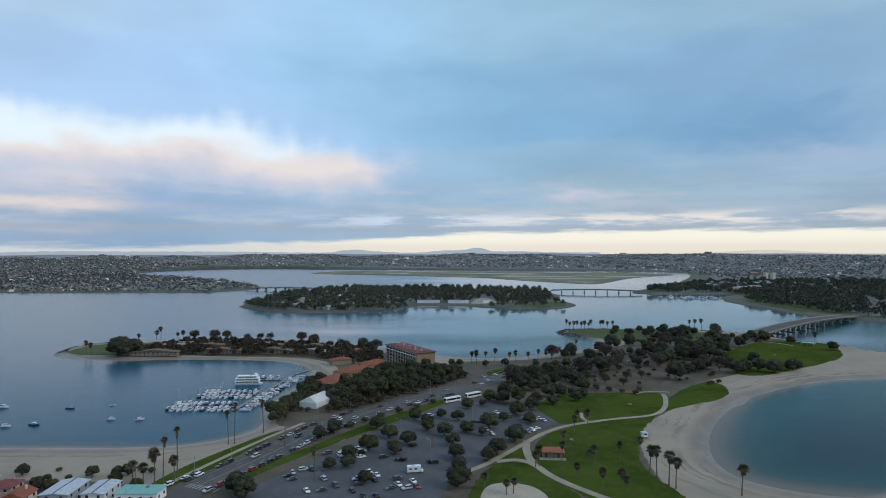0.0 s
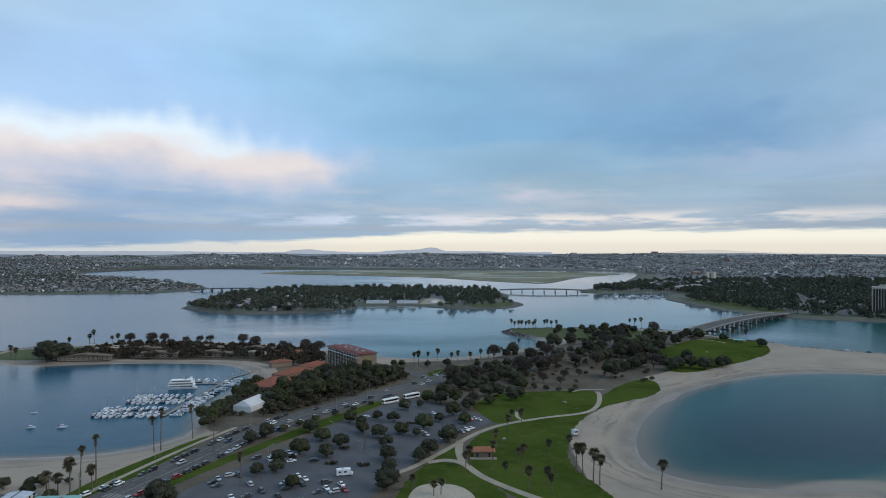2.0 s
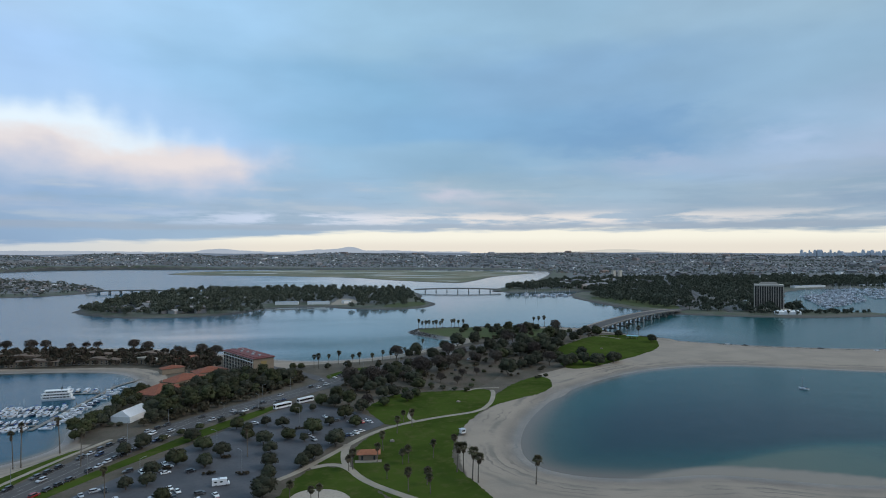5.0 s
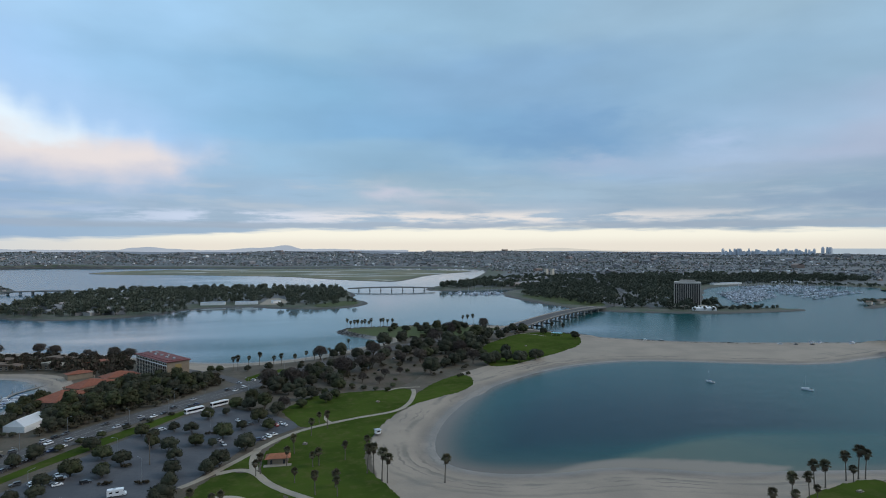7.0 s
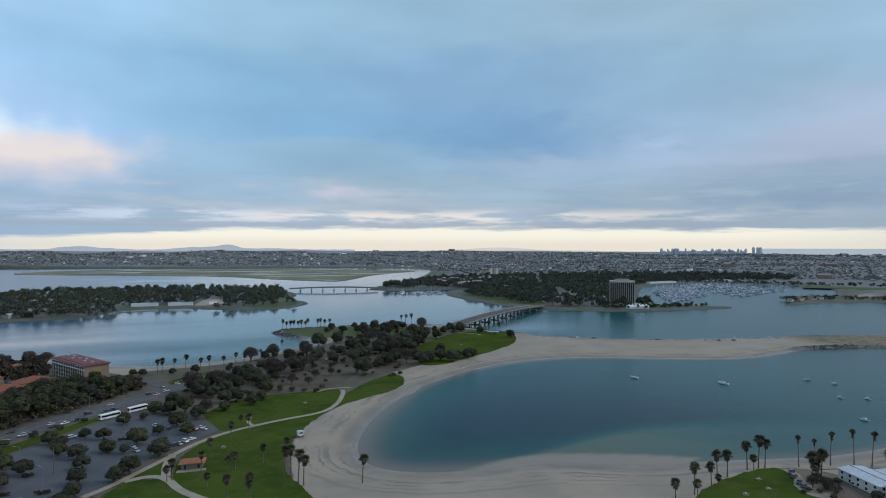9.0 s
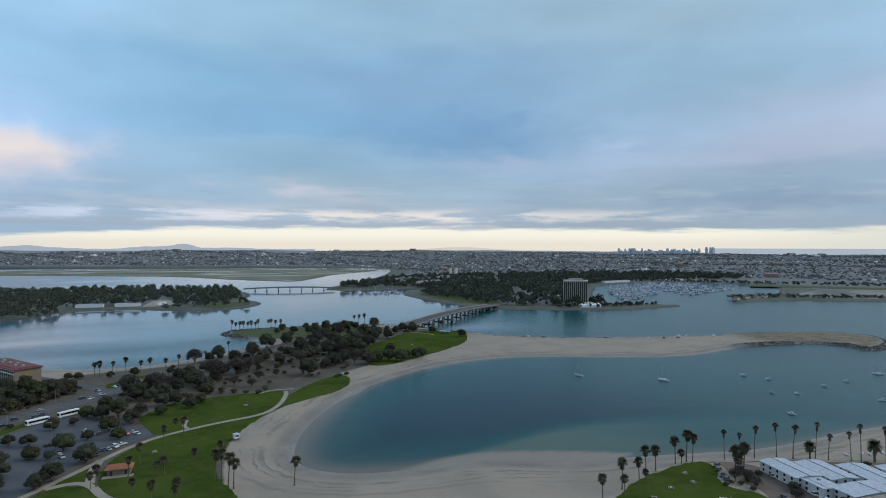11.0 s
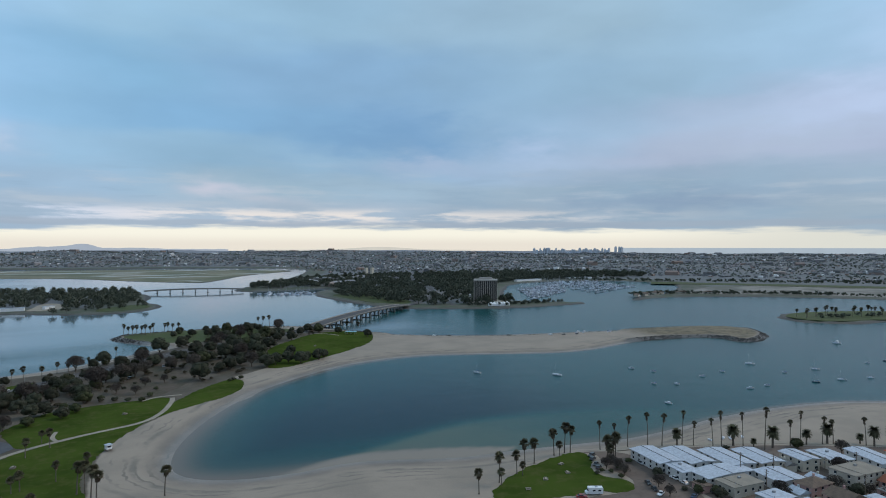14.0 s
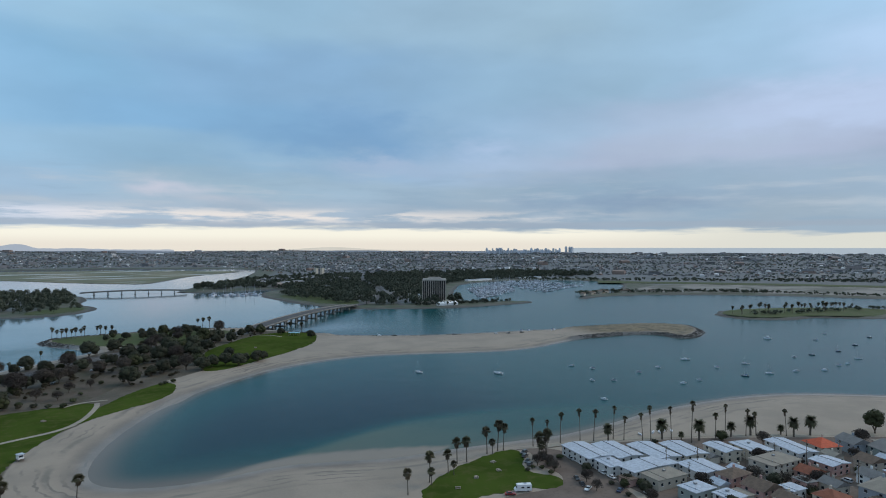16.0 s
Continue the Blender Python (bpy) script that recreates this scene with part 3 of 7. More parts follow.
SHOAL = smooth([(150, 256), (166, 262), (196, 269), (232, 280), (277, 291), (315, 288), (366, 275), (420, 250), (470, 222), (540, 195), (480, 180), (300, 205), (150, 235)])
BAR = smooth([(110, 262), (160, 261), (186, 271), (214, 273), (244, 262), (276, 247), (296, 232), (200, 225), (120, 240)])
xs, ys = np.arange(-520, 921, 6.0), np.arange(100, 901, 6.0)
X, Y = np.meshgrid(xs, ys)
D = shore_near(X, Y)
calm = ease(inside_distance(COVE, X, Y), -20, 0) * ease(X, 420, 330)
ring = np.exp(np.minimum(D, 0) / (5 + 5 * calm + 9 * calm * ease(X, 215, 150)))
shoal = 0.60 * ease(inside_distance(SHOAL, X, Y), -5, 9) * (0.3 + 0.7 * ease(X, 360, 220))
bar = ease(inside_distance(BAR, X, Y), -4, 7)
pool = ease(inside_distance(COVE, X, Y), 6, 60) * ease(inside_distance(SHOAL, X, Y), 2, -14) * ease(X, 470, 300) * (0.40 + 0.60 * ease(Y + 0.15 * X, 480, 370))
rim = np.minimum.reduce([X - xs[0], xs[-1] - X, Y - ys[0], ys[-1] - Y])
shoal = np.clip(shoal, 0, 1) * ease(rim, 0, 60)
me = grid_mesh("water", xs, ys, np.ones(X.shape, bool), np.zeros(X.shape), {"shoal": shoal, "bar": bar, "ring": ring * ease(rim, 0, 60), "pool": pool})
bm = bmesh.new()
bm.from_mesh(me)
x0, x1, y0, y1 = xs[0], xs[-1], ys[0], ys[-1]
for a, b, c, d in ((-9000, 9000, -9000, y0), (-9000, 9000, y1, 9000), (-9000, x0, y0, y1), (x1, 9000, y0, y1)):
    bm.faces.new([bm.verts.new((x, y, 0)) for x, y in ((a, c), (b, c), (b, d), (a, d))])
bm.to_mesh(me)
bm.free()
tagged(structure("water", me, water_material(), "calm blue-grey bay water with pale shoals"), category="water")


def flat_mesh(name, outline, z):
    """A plan outline filled as one flat sheet with a small edge."""
    bm = bmesh.new()
    top = [bm.verts.new((x, y, z)) for x, y in outline]
    low = [bm.verts.new((x, y, z - 0.25)) for x, y in outline]
    n = len(top)
    for i in range(n):
        bm.faces.new((top[i - 1], top[i], low[i], low[i - 1]))
    bmesh.ops.triangle_fill(bm, edges=[bm.edges.get((top[i - 1], top[i])) for i in range(n)], use_beauty=True)
    bmesh.ops.recalc_face_normals(bm, faces=bm.faces)
    me = bpy.data.meshes.new(name)
    bm.to_mesh(me)
    bm.free()
    return me


def ragged(outline, step=1.6, most=1.1):
    """The outline with an uneven edge, as grass has against sand and soil."""
    r = np.random.default_rng(len(outline))
    out = []
    for a, b in zip(outline, np.roll(outline, -1, 0)):
        n = max(1, int(np.linalg.norm(b - a) / step))
        for k in range(n):
            out.append(a + (b - a) * k / n)
    out = np.array(out)
    s = np.arange(len(out)) / len(out) * math.tau
    t = np.roll(out, -1, 0) - np.roll(out, 1, 0)
    t /= np.maximum(np.linalg.norm(t, axis=1), 1e-6)[:, None]
    w = sum(np.sin(s * k + r.uniform(0, 6.28)) / (1 + k / 25) for k in (7, 13, 23, 41, 67)) * 0.35 + r.uniform(-0.5, 0.5, len(out))
    return out + np.stack((-t[:, 1], t[:, 0]), 1) * (w * most)[:, None]


def ribbon_mesh(name, points, width, z, smooth_times=2):
    """A strip of even width along a line on the plan."""
    p = np.array(points, float)
    for _ in range(smooth_times):
        q = np.concatenate((p[:1], np.stack((0.75 * p[:-1] + 0.25 * p[1:], 0.25 * p[:-1] + 0.75 * p[1:]), 1).reshape(-1, 2), p[-1:]))
        p = q
    t = np.gradient(p, axis=0)
    t /= np.linalg.norm(t, axis=1)[:, None]
    n = np.stack((-t[:, 1], t[:, 0]), 1) * width / 2
    a, b = p + n, p - n
    m = len(p)
    v = [(x, y, h) for s in (a, b) for h in (z, z - 0.25) for x, y in s]
    f = [(i, i + 1, 2 * m + i + 1, 2 * m + i) for i in range(m - 1)]
    f += [(m + i, m + i + 1, i + 1, i) for i in range(m - 1)] + [(2 * m + i, 2 * m + i + 1, 3 * m + i + 1, 3 * m + i) for i in range(m - 1)]
    me = bpy.data.meshes.new(name)
    me.from_pydata(v, [], f)
    return me


GRASS = surface("mown_grass", (0.050, 0.074, 0.015), (0.034, 0.054, 0.011), (0.080, 0.078, 0.030), scale=0.028, fine_scale=0.22, rough=0.95, bump=0.1, bump_scale=2.0, spec=0.0)
DULL = surface("dull_grass", (0.046, 0.066, 0.016), (0.060, 0.070, 0.026), (0.036, 0.048, 0.014), scale=0.04, fine_scale=0.7, rough=0.95)
ASPHALT = surface("asphalt", (0.056, 0.058, 0.066), (0.075, 0.075, 0.082), (0.044, 0.046, 0.052), scale=0.08, fine_scale=0.6, rough=0.75)
ROADBED = surface("worn_asphalt", (0.064, 0.059, 0.058), (0.078, 0.072, 0.070), (0.050, 0.046, 0.045), scale=0.07, fine_scale=0.7, rough=0.8)
CONCRETE = surface("pale_concrete", (0.285, 0.248, 0.195), (0.235, 0.205, 0.165), (0.205, 0.178, 0.140), scale=0.1, fine_scale=0.7, rough=0.9)
DIRT = surface("bare_dirt", (0.112, 0.084, 0.068), (0.145, 0.112, 0.092), (0.080, 0.061, 0.049), scale=0.05, fine_scale=0.5, rough=0.95)
PICNIC = surface("picnic_ground", (0.080, 0.060, 0.045), (0.050, 0.044, 0.026), (0.105, 0.082, 0.064), scale=0.06, fine_scale=0.4, rough=0.95)
PITSAND = surface("play_sand", (0.36, 0.31, 0.25), (0.31, 0.27, 0.22), scale=0.1, rough=0.95)
LAYER = 0.0
for n, o, mat, z, label in (
        ("lawn_bay", LAWN_BAY, GRASS, 2.06, "bright green mown lawn beside the beach"), ("lawn_wood", LAWN_WOOD, GRASS, 2.06, "green lawn below the wooded picnic ground"),
        ("lawn_south", LAWN_SOUTH, GRASS, 2.06, "green lawn round the play area"), ("lawn_nook", LAWN_NOOK, GRASS, 2.06, "small triangular lawn between paths"),
        ("lawn_east", LAWN_EAST, GRASS, 2.06, "green lawn at the foot of the bridge"), ("lawn_cape", LAWN_CAPE, DULL, 2.06, "green lawn on the rocky cape"),
        ("lawn_hotel", LAWN_HOTEL, GRASS, 2.06, "green lawn between road and beach"), ("lawn_point", LAWN_BAHIA, DULL, 2.06, "green lawn on the point"),
        ("verge_road", STRIP, GRASS, 2.07, "grass strip between road and car park"), ("verge_beach", VERGE, GRASS, 2.03, "grass verge along the beach path"),
        ("pavement_lot", LOT, ASPHALT, 2.05, "dark asphalt car park"), ("pavement_wood", LOT_WOOD, PICNIC, 2.04, "bare brown picnic ground under the trees"),
        ("lawn_camper", PARK_RV, GRASS, 2.08, "green lawn ringed by palms"), ("pavement_camper", PLAZA_RV, DIRT, 2.05, "brown paved turning place"),
        ("pavement_houses", HOUSING, DIRT, 2.04, "grey paving between the beach houses"), ("pavement_west", HOUSING_WEST, ROADBED, 2.04, "grey paving between the beach houses"),
        ("sand_play", SANDPIT, PITSAND, 2.10, "round sand play area")):
    LAYER += 0.004
    structure(n, flat_mesh(n, ragged(o) if n.startswith("lawn") else o, z + LAYER), mat, label)
ROAD = [(-160, 150), (-135, 215), (-115, 262), (-99, 300), (-82, 346), (-55, 392), (-22, 430), (10, 466), (36, 500), (66, 535), (110, 580), (165, 630), (230, 668), (290, 700), (330, 724)]
for n, pts, wd, mat, z, label in (
        ("road", ROAD, 20, ROADBED, 2.10, "grey four-lane road with a worn surface"),
        ("road_hotel", [(20, 490), (2, 520), (-20, 545), (-60, 590)], 10, ROADBED, 2.085, "side road to the hotel"),
        ("path_beach", [(-136, 238), (-128, 268), (-119, 296), (-110, 322), (-102, 342), (-94, 360)], 2.6, CONCRETE, 2.11, "pale concrete footpath beside the beach"),
        ("path_park", [(2, 283), (10, 291), (23, 310), (34, 327), (43, 341), (57, 356), (75, 366), (94, 374), (118, 381), (131, 400), (140, 428), (141, 438)], 3.2, CONCRETE, 2.12, "pale winding concrete path"),
        ("path_play", [(16, 296), (26, 300), (34, 294), (40, 276), (56, 256), (72, 240)], 3.8, CONCRETE, 2.13, "pale winding concrete path"),
        ("path_link", [(34, 329), (32, 313), (33, 296)], 4.0, CONCRETE, 2.14, "pale concrete path"),
        ("path_nook", [(75, 366), (72, 374), (74, 386)], 2.2, CONCRETE, 2.13, "short pale path"),
        ("path_wood", [(122, 438), (132, 446), (148, 444)], 2.0, CONCRETE, 2.13, "short pale path"),
        ("path_bridge", [(330, 690), (345, 676), (350, 660)], 2.0, CONCRETE, 2.13, "short pale path"),
        ("path_houses", [(322, 204), (350, 196), (405, 170), (443, 143), (500, 104)], 4.0, CONCRETE, 2.10, "pale boardwalk along the beach houses")):
    structure(n, ribbon_mesh(n, pts, wd, z), mat, label)

# ---- building blocks ----


def part(name, bm, material, parent, label=""):
    """Links a bmesh as one mesh object under a thing or a part."""
    me = bpy.data.meshes.new(name)
    bm.to_mesh(me)
    bm.free()
    me.materials.append(material)
    ob = new(name, me)
    ob.parent = parent
    return tagged(ob, label=label)


def piece(name, me, parent, m=None, label=""):
    """A child that shares a mesh."""
    ob = new(name, me)
    ob.parent = parent
    if m is not None:
        ob.matrix_basis = m
    return tagged(ob, label=label)


def thing(name, m, label, category, group=""):
    ob = new(name)
    ob.empty_display_size = 0.5
    ob.matrix_basis = m
    return tagged(ob, label, category, group)


def box(bm, c, s, turn=0.0, taper=1.0, bevel=0.0):
    """A block with centre c and size s; taper shrinks its top."""
    m = pose(*c, 0, 0, turn)
    v = []
    for z in (-0.5, 0.5):
        k = taper if z > 0 else 1.0
        v += [bm.verts.new(m @ Vector((x * s[0] * k, y * s[1] * k, z * s[2]))) for x, y in ((-0.5, -0.5), (0.5, -0.5), (0.5, 0.5), (-0.5, 0.5))]
    faces = [bm.faces.new([v[i] for i in f]) for f in ((3, 2, 1, 0), (4, 5, 6, 7), (0, 1, 5, 4), (1, 2, 6, 5), (2, 3, 7, 6), (3, 0, 4, 7))]
    if bevel:
        bmesh.ops.bevel(bm, geom=list({e for f in faces for e in f.edges}), offset=bevel, segments=1, affect="EDGES")
    return bm


def tube(bm, a, b, r0, r1, sides=7, cap=True):
    """A tapered round bar from a to b."""
    a, b = Vector(a), Vector(b)
    q = (b - a).to_track_quat("Z", "Y")
    rings = []
    for c, r in ((a, r0), (b, r1)):
        rings.append([bm.verts.new(c + q @ Vector((r * math.cos(i * math.tau / sides), r * math.sin(i * math.tau / sides), 0))) for i in range(sides)])
    for i in range(sides):
        bm.faces.new((rings[0][i - 1], rings[0][i], rings[1][i], rings[1][i - 1]))
    if cap:
        bm.faces.new(rings[1])
        bm.faces.new(rings[0][::-1])
    return bm


def loft(bm, sections, close=True):
    """Skin over rings of points, all of one length."""
    rings = [[bm.verts.new(p) for p in s] for s in sections]
    n = len(rings[0])
    for a, b in zip(rings, rings[1:]):
        for i in range(n if close else n - 1):
            j = (i + 1) % n
            bm.faces.new((a[i], a[j], b[j], b[i]))
    if close:
        bm.faces.new(rings[0][::-1])
        bm.faces.new(rings[-1])
    return bm


def plain(name, colour, rough=0.6, metal=0.0, vary=0.12, scale=0.8, per_object=0.0, spec=0.4):
    return surface(name, colour, tuple(c * (1 - vary) for c in colour), tuple(c * (1 - 2 * vary) for c in colour), scale=scale, rough=rough, metal=metal, per_object=per_object, spec=spec)


def glass_material(name, tint):
    m = bpy.data.materials.new(name)
    m.use_nodes = True
    p = m.node_tree.nodes["Principled BSDF"]
    p.inputs["Base Color"].default_value = (*tint, 1)
    p.inputs["Roughness"].default_value, p.inputs["IOR"].default_value = 0.08, 1.5
    return m


BARK = plain("bark", (0.10, 0.075, 0.055), 0.95, vary=0.25)
PALM_BARK = plain("palm_bark", (0.145, 0.12, 0.095), 0.95, vary=0.3, scale=1.5)
WINDOW = glass_material("window_glass", (0.018, 0.022, 0.028))
WHITE = plain("white_paint", (0.72, 0.72, 0.71), 0.55, vary=0.08, scale=0.3)
WHITE_ROOF = plain("white_roof", (0.42, 0.46, 0.52), 0.7, vary=0.24, scale=0.8)
CREAM = plain("cream_stucco", (0.50, 0.45, 0.37), 0.9, vary=0.1, scale=0.3)
BEIGE = plain("beige_stucco", (0.40, 0.36, 0.30), 0.9, vary=0.1, scale=0.3)
TILE = plain("clay_roof_tile", (0.215, 0.070, 0.038), 0.85, vary=0.25, scale=0.5)
RED_ROOF = plain("red_roof", (0.155, 0.048, 0.046), 0.8, vary=0.2, scale=0.4)
BROWN_ROOF = plain("brown_shingle", (0.135, 0.095, 0.07), 0.9, vary=0.25, scale=0.6)
GREY_ROOF = plain("grey_roof", (0.16, 0.155, 0.15), 0.9, vary=0.2, scale=0.4)
TAN_ROOF = plain("tan_gravel_roof", (0.245, 0.215, 0.175), 0.95, vary=0.15, scale=0.3)
TEAL_ROOF = plain("teal_metal_roof", (0.17, 0.36, 0.34), 0.5, vary=0.15, scale=0.3)
PINK = plain("pink_stucco", (0.42, 0.26, 0.23), 0.9, vary=0.12, scale=0.3)
GREYBLUE = plain("grey_blue_siding", (0.27, 0.30, 0.33), 0.8, vary=0.1, scale=0.3)
GREENISH = plain("grey_green_siding", (0.25, 0.29, 0.27), 0.8, vary=0.1, scale=0.3)
DARK = plain("dark_trim", (0.03, 0.03, 0.032), 0.7)
RUBBER = plain("rubber", (0.02, 0.02, 0.02), 0.85)
WOOD = plain("weathered_wood", (0.16, 0.125, 0.095), 0.9, vary=0.2)
BRIDGE_CON = plain("bridge_concrete", (0.27, 0.258, 0.24), 0.9, vary=0.15, scale=0.1)
STEEL = plain("galvanised_steel", (0.33, 0.34, 0.35), 0.45, metal=0.6)


def leaf_material(name, a, b, c, vary=0.35):
    return surface(name, a, b, c, scale=0.35, fine_scale=2.5, rough=0.8, per_object=0.45, per_island=vary, spec=0.15)


LEAF_DARK = leaf_material("leaf_dark", (0.033, 0.037, 0.022), (0.046, 0.044, 0.029), (0.025, 0.028, 0.018))
LEAF_GREEN = leaf_material("leaf_green", (0.038, 0.044, 0.018), (0.050, 0.050, 0.025), (0.026, 0.029, 0.014))
LEAF_BROWN = leaf_material("leaf_brown", (0.068, 0.053, 0.043), (0.056, 0.047, 0.041), (0.045, 0.037, 0.031))
LEAF_PALM = leaf_material("leaf_palm", (0.088, 0.082, 0.046), (0.112, 0.094, 0.060), (0.064, 0.056, 0.034))
LEAF_DEAD = leaf_material("leaf_dead", (0.105, 0.078, 0.052), (0.085, 0.064, 0.044), (0.065, 0.048, 0.034))

# ---- trees ----


core_bm = bmesh.new()
bmesh.ops.create_icosphere(core_bm, subdivisions=2, radius=1.0)
core_bm.verts.index_update()
CORE_V, CORE_F = [tuple(q.co) for q in core_bm.verts], [tuple(q.index for q in t.verts) for t in core_bm.faces]
core_bm.free()


def leaf_cards(rng, clumps, per_clump, size, core=0.0):
    """Small leaf sprays on the skins of clumps (x, y, z, rx, rz): vertices and faces."""
    v, f = [], []
    for cx, cy, cz, rx, rz in clumps:
        d = rng.normal(size=(per_clump, 3))
        d /= np.linalg.norm(d, axis=1)[:, None]
        d[:, 2] = np.where(d[:, 2] < -0.6, -d[:, 2], d[:, 2])
        k = rng.uniform(0.72, 1.08, (per_clump, 1))
        c = d * k * (rx, rx, rz) + (cx, cy, cz)
        nrm = d + rng.normal(scale=0.55, size=d.shape)
        nrm /= np.linalg.norm(nrm, axis=1)[:, None]
        u = np.cross(nrm, rng.normal(size=d.shape))
        u /= np.linalg.norm(u, axis=1)[:, None]
        w = np.cross(nrm, u)
        s = size * rng.uniform(0.6, 1.25, (per_clump, 1))
        if core:
            n = len(v)
            v += [(cx + q[0] * rx * core * w_, cy + q[1] * rx * core * w_, cz + q[2] * rz * core * w_) for q, w_ in zip(CORE_V, rng.uniform(0.8, 1.1, len(CORE_V)))]
            f += [tuple(n + i for i in t) for t in CORE_F]
        n = len(v)
        quad = np.stack((c - u * s, c - w * s * 0.6 + nrm * s * 0.15, c + u * s, c + w * s * 0.6 + nrm * s * 0.15), 1)
        v += quad.reshape(-1, 3).tolist()
        f += [(n + 4 * i, n + 4 * i + 1, n + 4 * i + 2, n + 4 * i + 3) for i in range(per_clump)]
    return v, f


def crown_clumps(rng, height, spread, low, count, flat=0.6):
    """Places of the clumps of a broad crown."""
    out = []
    half, mid = (height - low) / 2, (height + low) / 2
    for i in range(count):
        a = i * 2.4 + rng.uniform(-0.5, 0.5)
        h = -0.55 + 1.5 * (i + rng.uniform(0.1, 0.9)) / count
        r = spread * rng.uniform(0.36, 0.60) * math.sqrt(max(0.04, 1 - max(0.0, h) ** 2))
        cr = spread * rng.uniform(0.40, 0.56)
        out.append((r * math.cos(a), r * math.sin(a), mid + h * half * 0.62, cr, min(cr * flat * 1.2, half * 0.62)))
    return out


def mesh_from(name, v, f, material):
    me = bpy.data.meshes.new(name)
    me.from_pydata(v, [], f)
    me.materials.append(material)
    return me


def broadleaf(seed, height, spread, low, leaves, label, clumps=13, per=46, size=0.55, limbs=5, name="tree"):
    """A broad tree: tapered trunk with limbs, and a crown of leaf sprays in clumps."""
    rng = np.random.default_rng(seed)
    tree = thing(name, pose(0, 0, -300), label, "shrub" if name == "shrub" else "tree")
    bm = bmesh.new()
    lean = rng.uniform(-0.3, 0.3, 2)
    fork = (lean[0], lean[1], low * 0.9)
    tube(bm, (0, 0, -0.2), fork, 0.035 * height + 0.08, 0.025 * height + 0.05, 8)
    cl = crown_clumps(rng, height, spread, low, clumps)
    for c in cl[:limbs]:
        bend = (fork[0] * 0.5 + c[0] * 0.5, fork[1] * 0.5 + c[1] * 0.5, fork[2] * 0.45 + c[2] * 0.55)
        tube(bm, fork, bend, 0.02 * height, 0.012 * height, 5)
        tube(bm, bend, c[:3], 0.012 * height, 0.004 * height, 5)
    part("trunk", bm, BARK, tree)
    v, f = leaf_cards(rng, cl, int(per * 1.5), size * 0.72, 0.86 if leaves is not LEAF_BROWN else 0.0)
    me = mesh_from("crown", v, f, leaves)
    me.shade_smooth()
    piece("crown", me, tree)
    return tree


def fan_palm(seed, height, label, crown=2.05, fronds=34, skirt=True):
    """A tall fan palm with a slender trunk, a round head and a skirt of dead fronds."""
    rng = np.random.default_rng(seed)
    tree = thing("palm_tree", pose(0, 0, -300), label, "palm tree")
    bm = bmesh.new()
    bend = rng.uniform(-0.05, 0.05, 2) * height
    pts = [(bend[0] * k * k, bend[1] * k * k, height * k - 0.3) for k in (0, 0.12, 0.4, 0.7, 1.0)]
    radii = [0.42, 0.30, 0.25, 0.22, 0.20]
    loft(bm, [[(p[0] + r * math.cos(i * math.tau / 8), p[1] + r * math.sin(i * math.tau / 8), p[2]) for i in range(8)] for p, r in zip(pts, radii)])
    part("trunk", bm, PALM_BARK, tree)
    top = np.array(pts[-1])

    def heads(n, lo, hi, length, droop, drop=0.0):
        v, f = [], []
        for i in range(n):
            a, e = i * 2.4 + rng.uniform(-0.3, 0.3), radians(rng.uniform(lo, hi))
            out = np.array((math.cos(a) * math.cos(e), math.sin(a) * math.cos(e), math.sin(e)))
            side = np.array((-math.sin(a), math.cos(a), 0))
            up = np.cross(out, side) * -1
            L = length * rng.uniform(0.8, 1.1)
            base = top + out * L * 0.25 - np.array((0, 0, drop * rng.random()))
            n0 = len(v)
            v.append(tuple(base))
            blades = 7
            for b in range(blades):
                w = (b / (blades - 1) - 0.5) * 2.4
                tip = base + (out * math.cos(w) + side * math.sin(w)) * L * 0.78
                tip[2] -= droop * L * (0.25 + 0.2 * abs(w)) + rng.uniform(0, 0.1) * L
                w2 = w + 0.17
                v.append(tuple(base + (out * math.cos(w2) + side * math.sin(w2)) * L * 0.42 + up * 0.06))
                v.append(tuple(tip))
            for b in range(blades):
                k = n0 + 1 + 2 * b
                if b:
                    f.append((n0, k - 2, k + 1, k))
                else:
                    f.append((n0, k + 1, k))
        return v, f

    v, f = heads(fronds, -32, 85, crown, 0.35)
    piece("crown", mesh_from("crown", v, f, LEAF_PALM), tree)
    if skirt:
        v, f = heads(34, -80, -35, crown * 0.62, 0.3, height * 0.16)
        piece("skirt", mesh_from("skirt", v, f, LEAF_DEAD), tree, label="dry brown fronds hanging below the head")
    return tree


LEAF_DATE = leaf_material("leaf_date", (0.062, 0.062, 0.034), (0.078, 0.070, 0.042), (0.045, 0.042, 0.024))


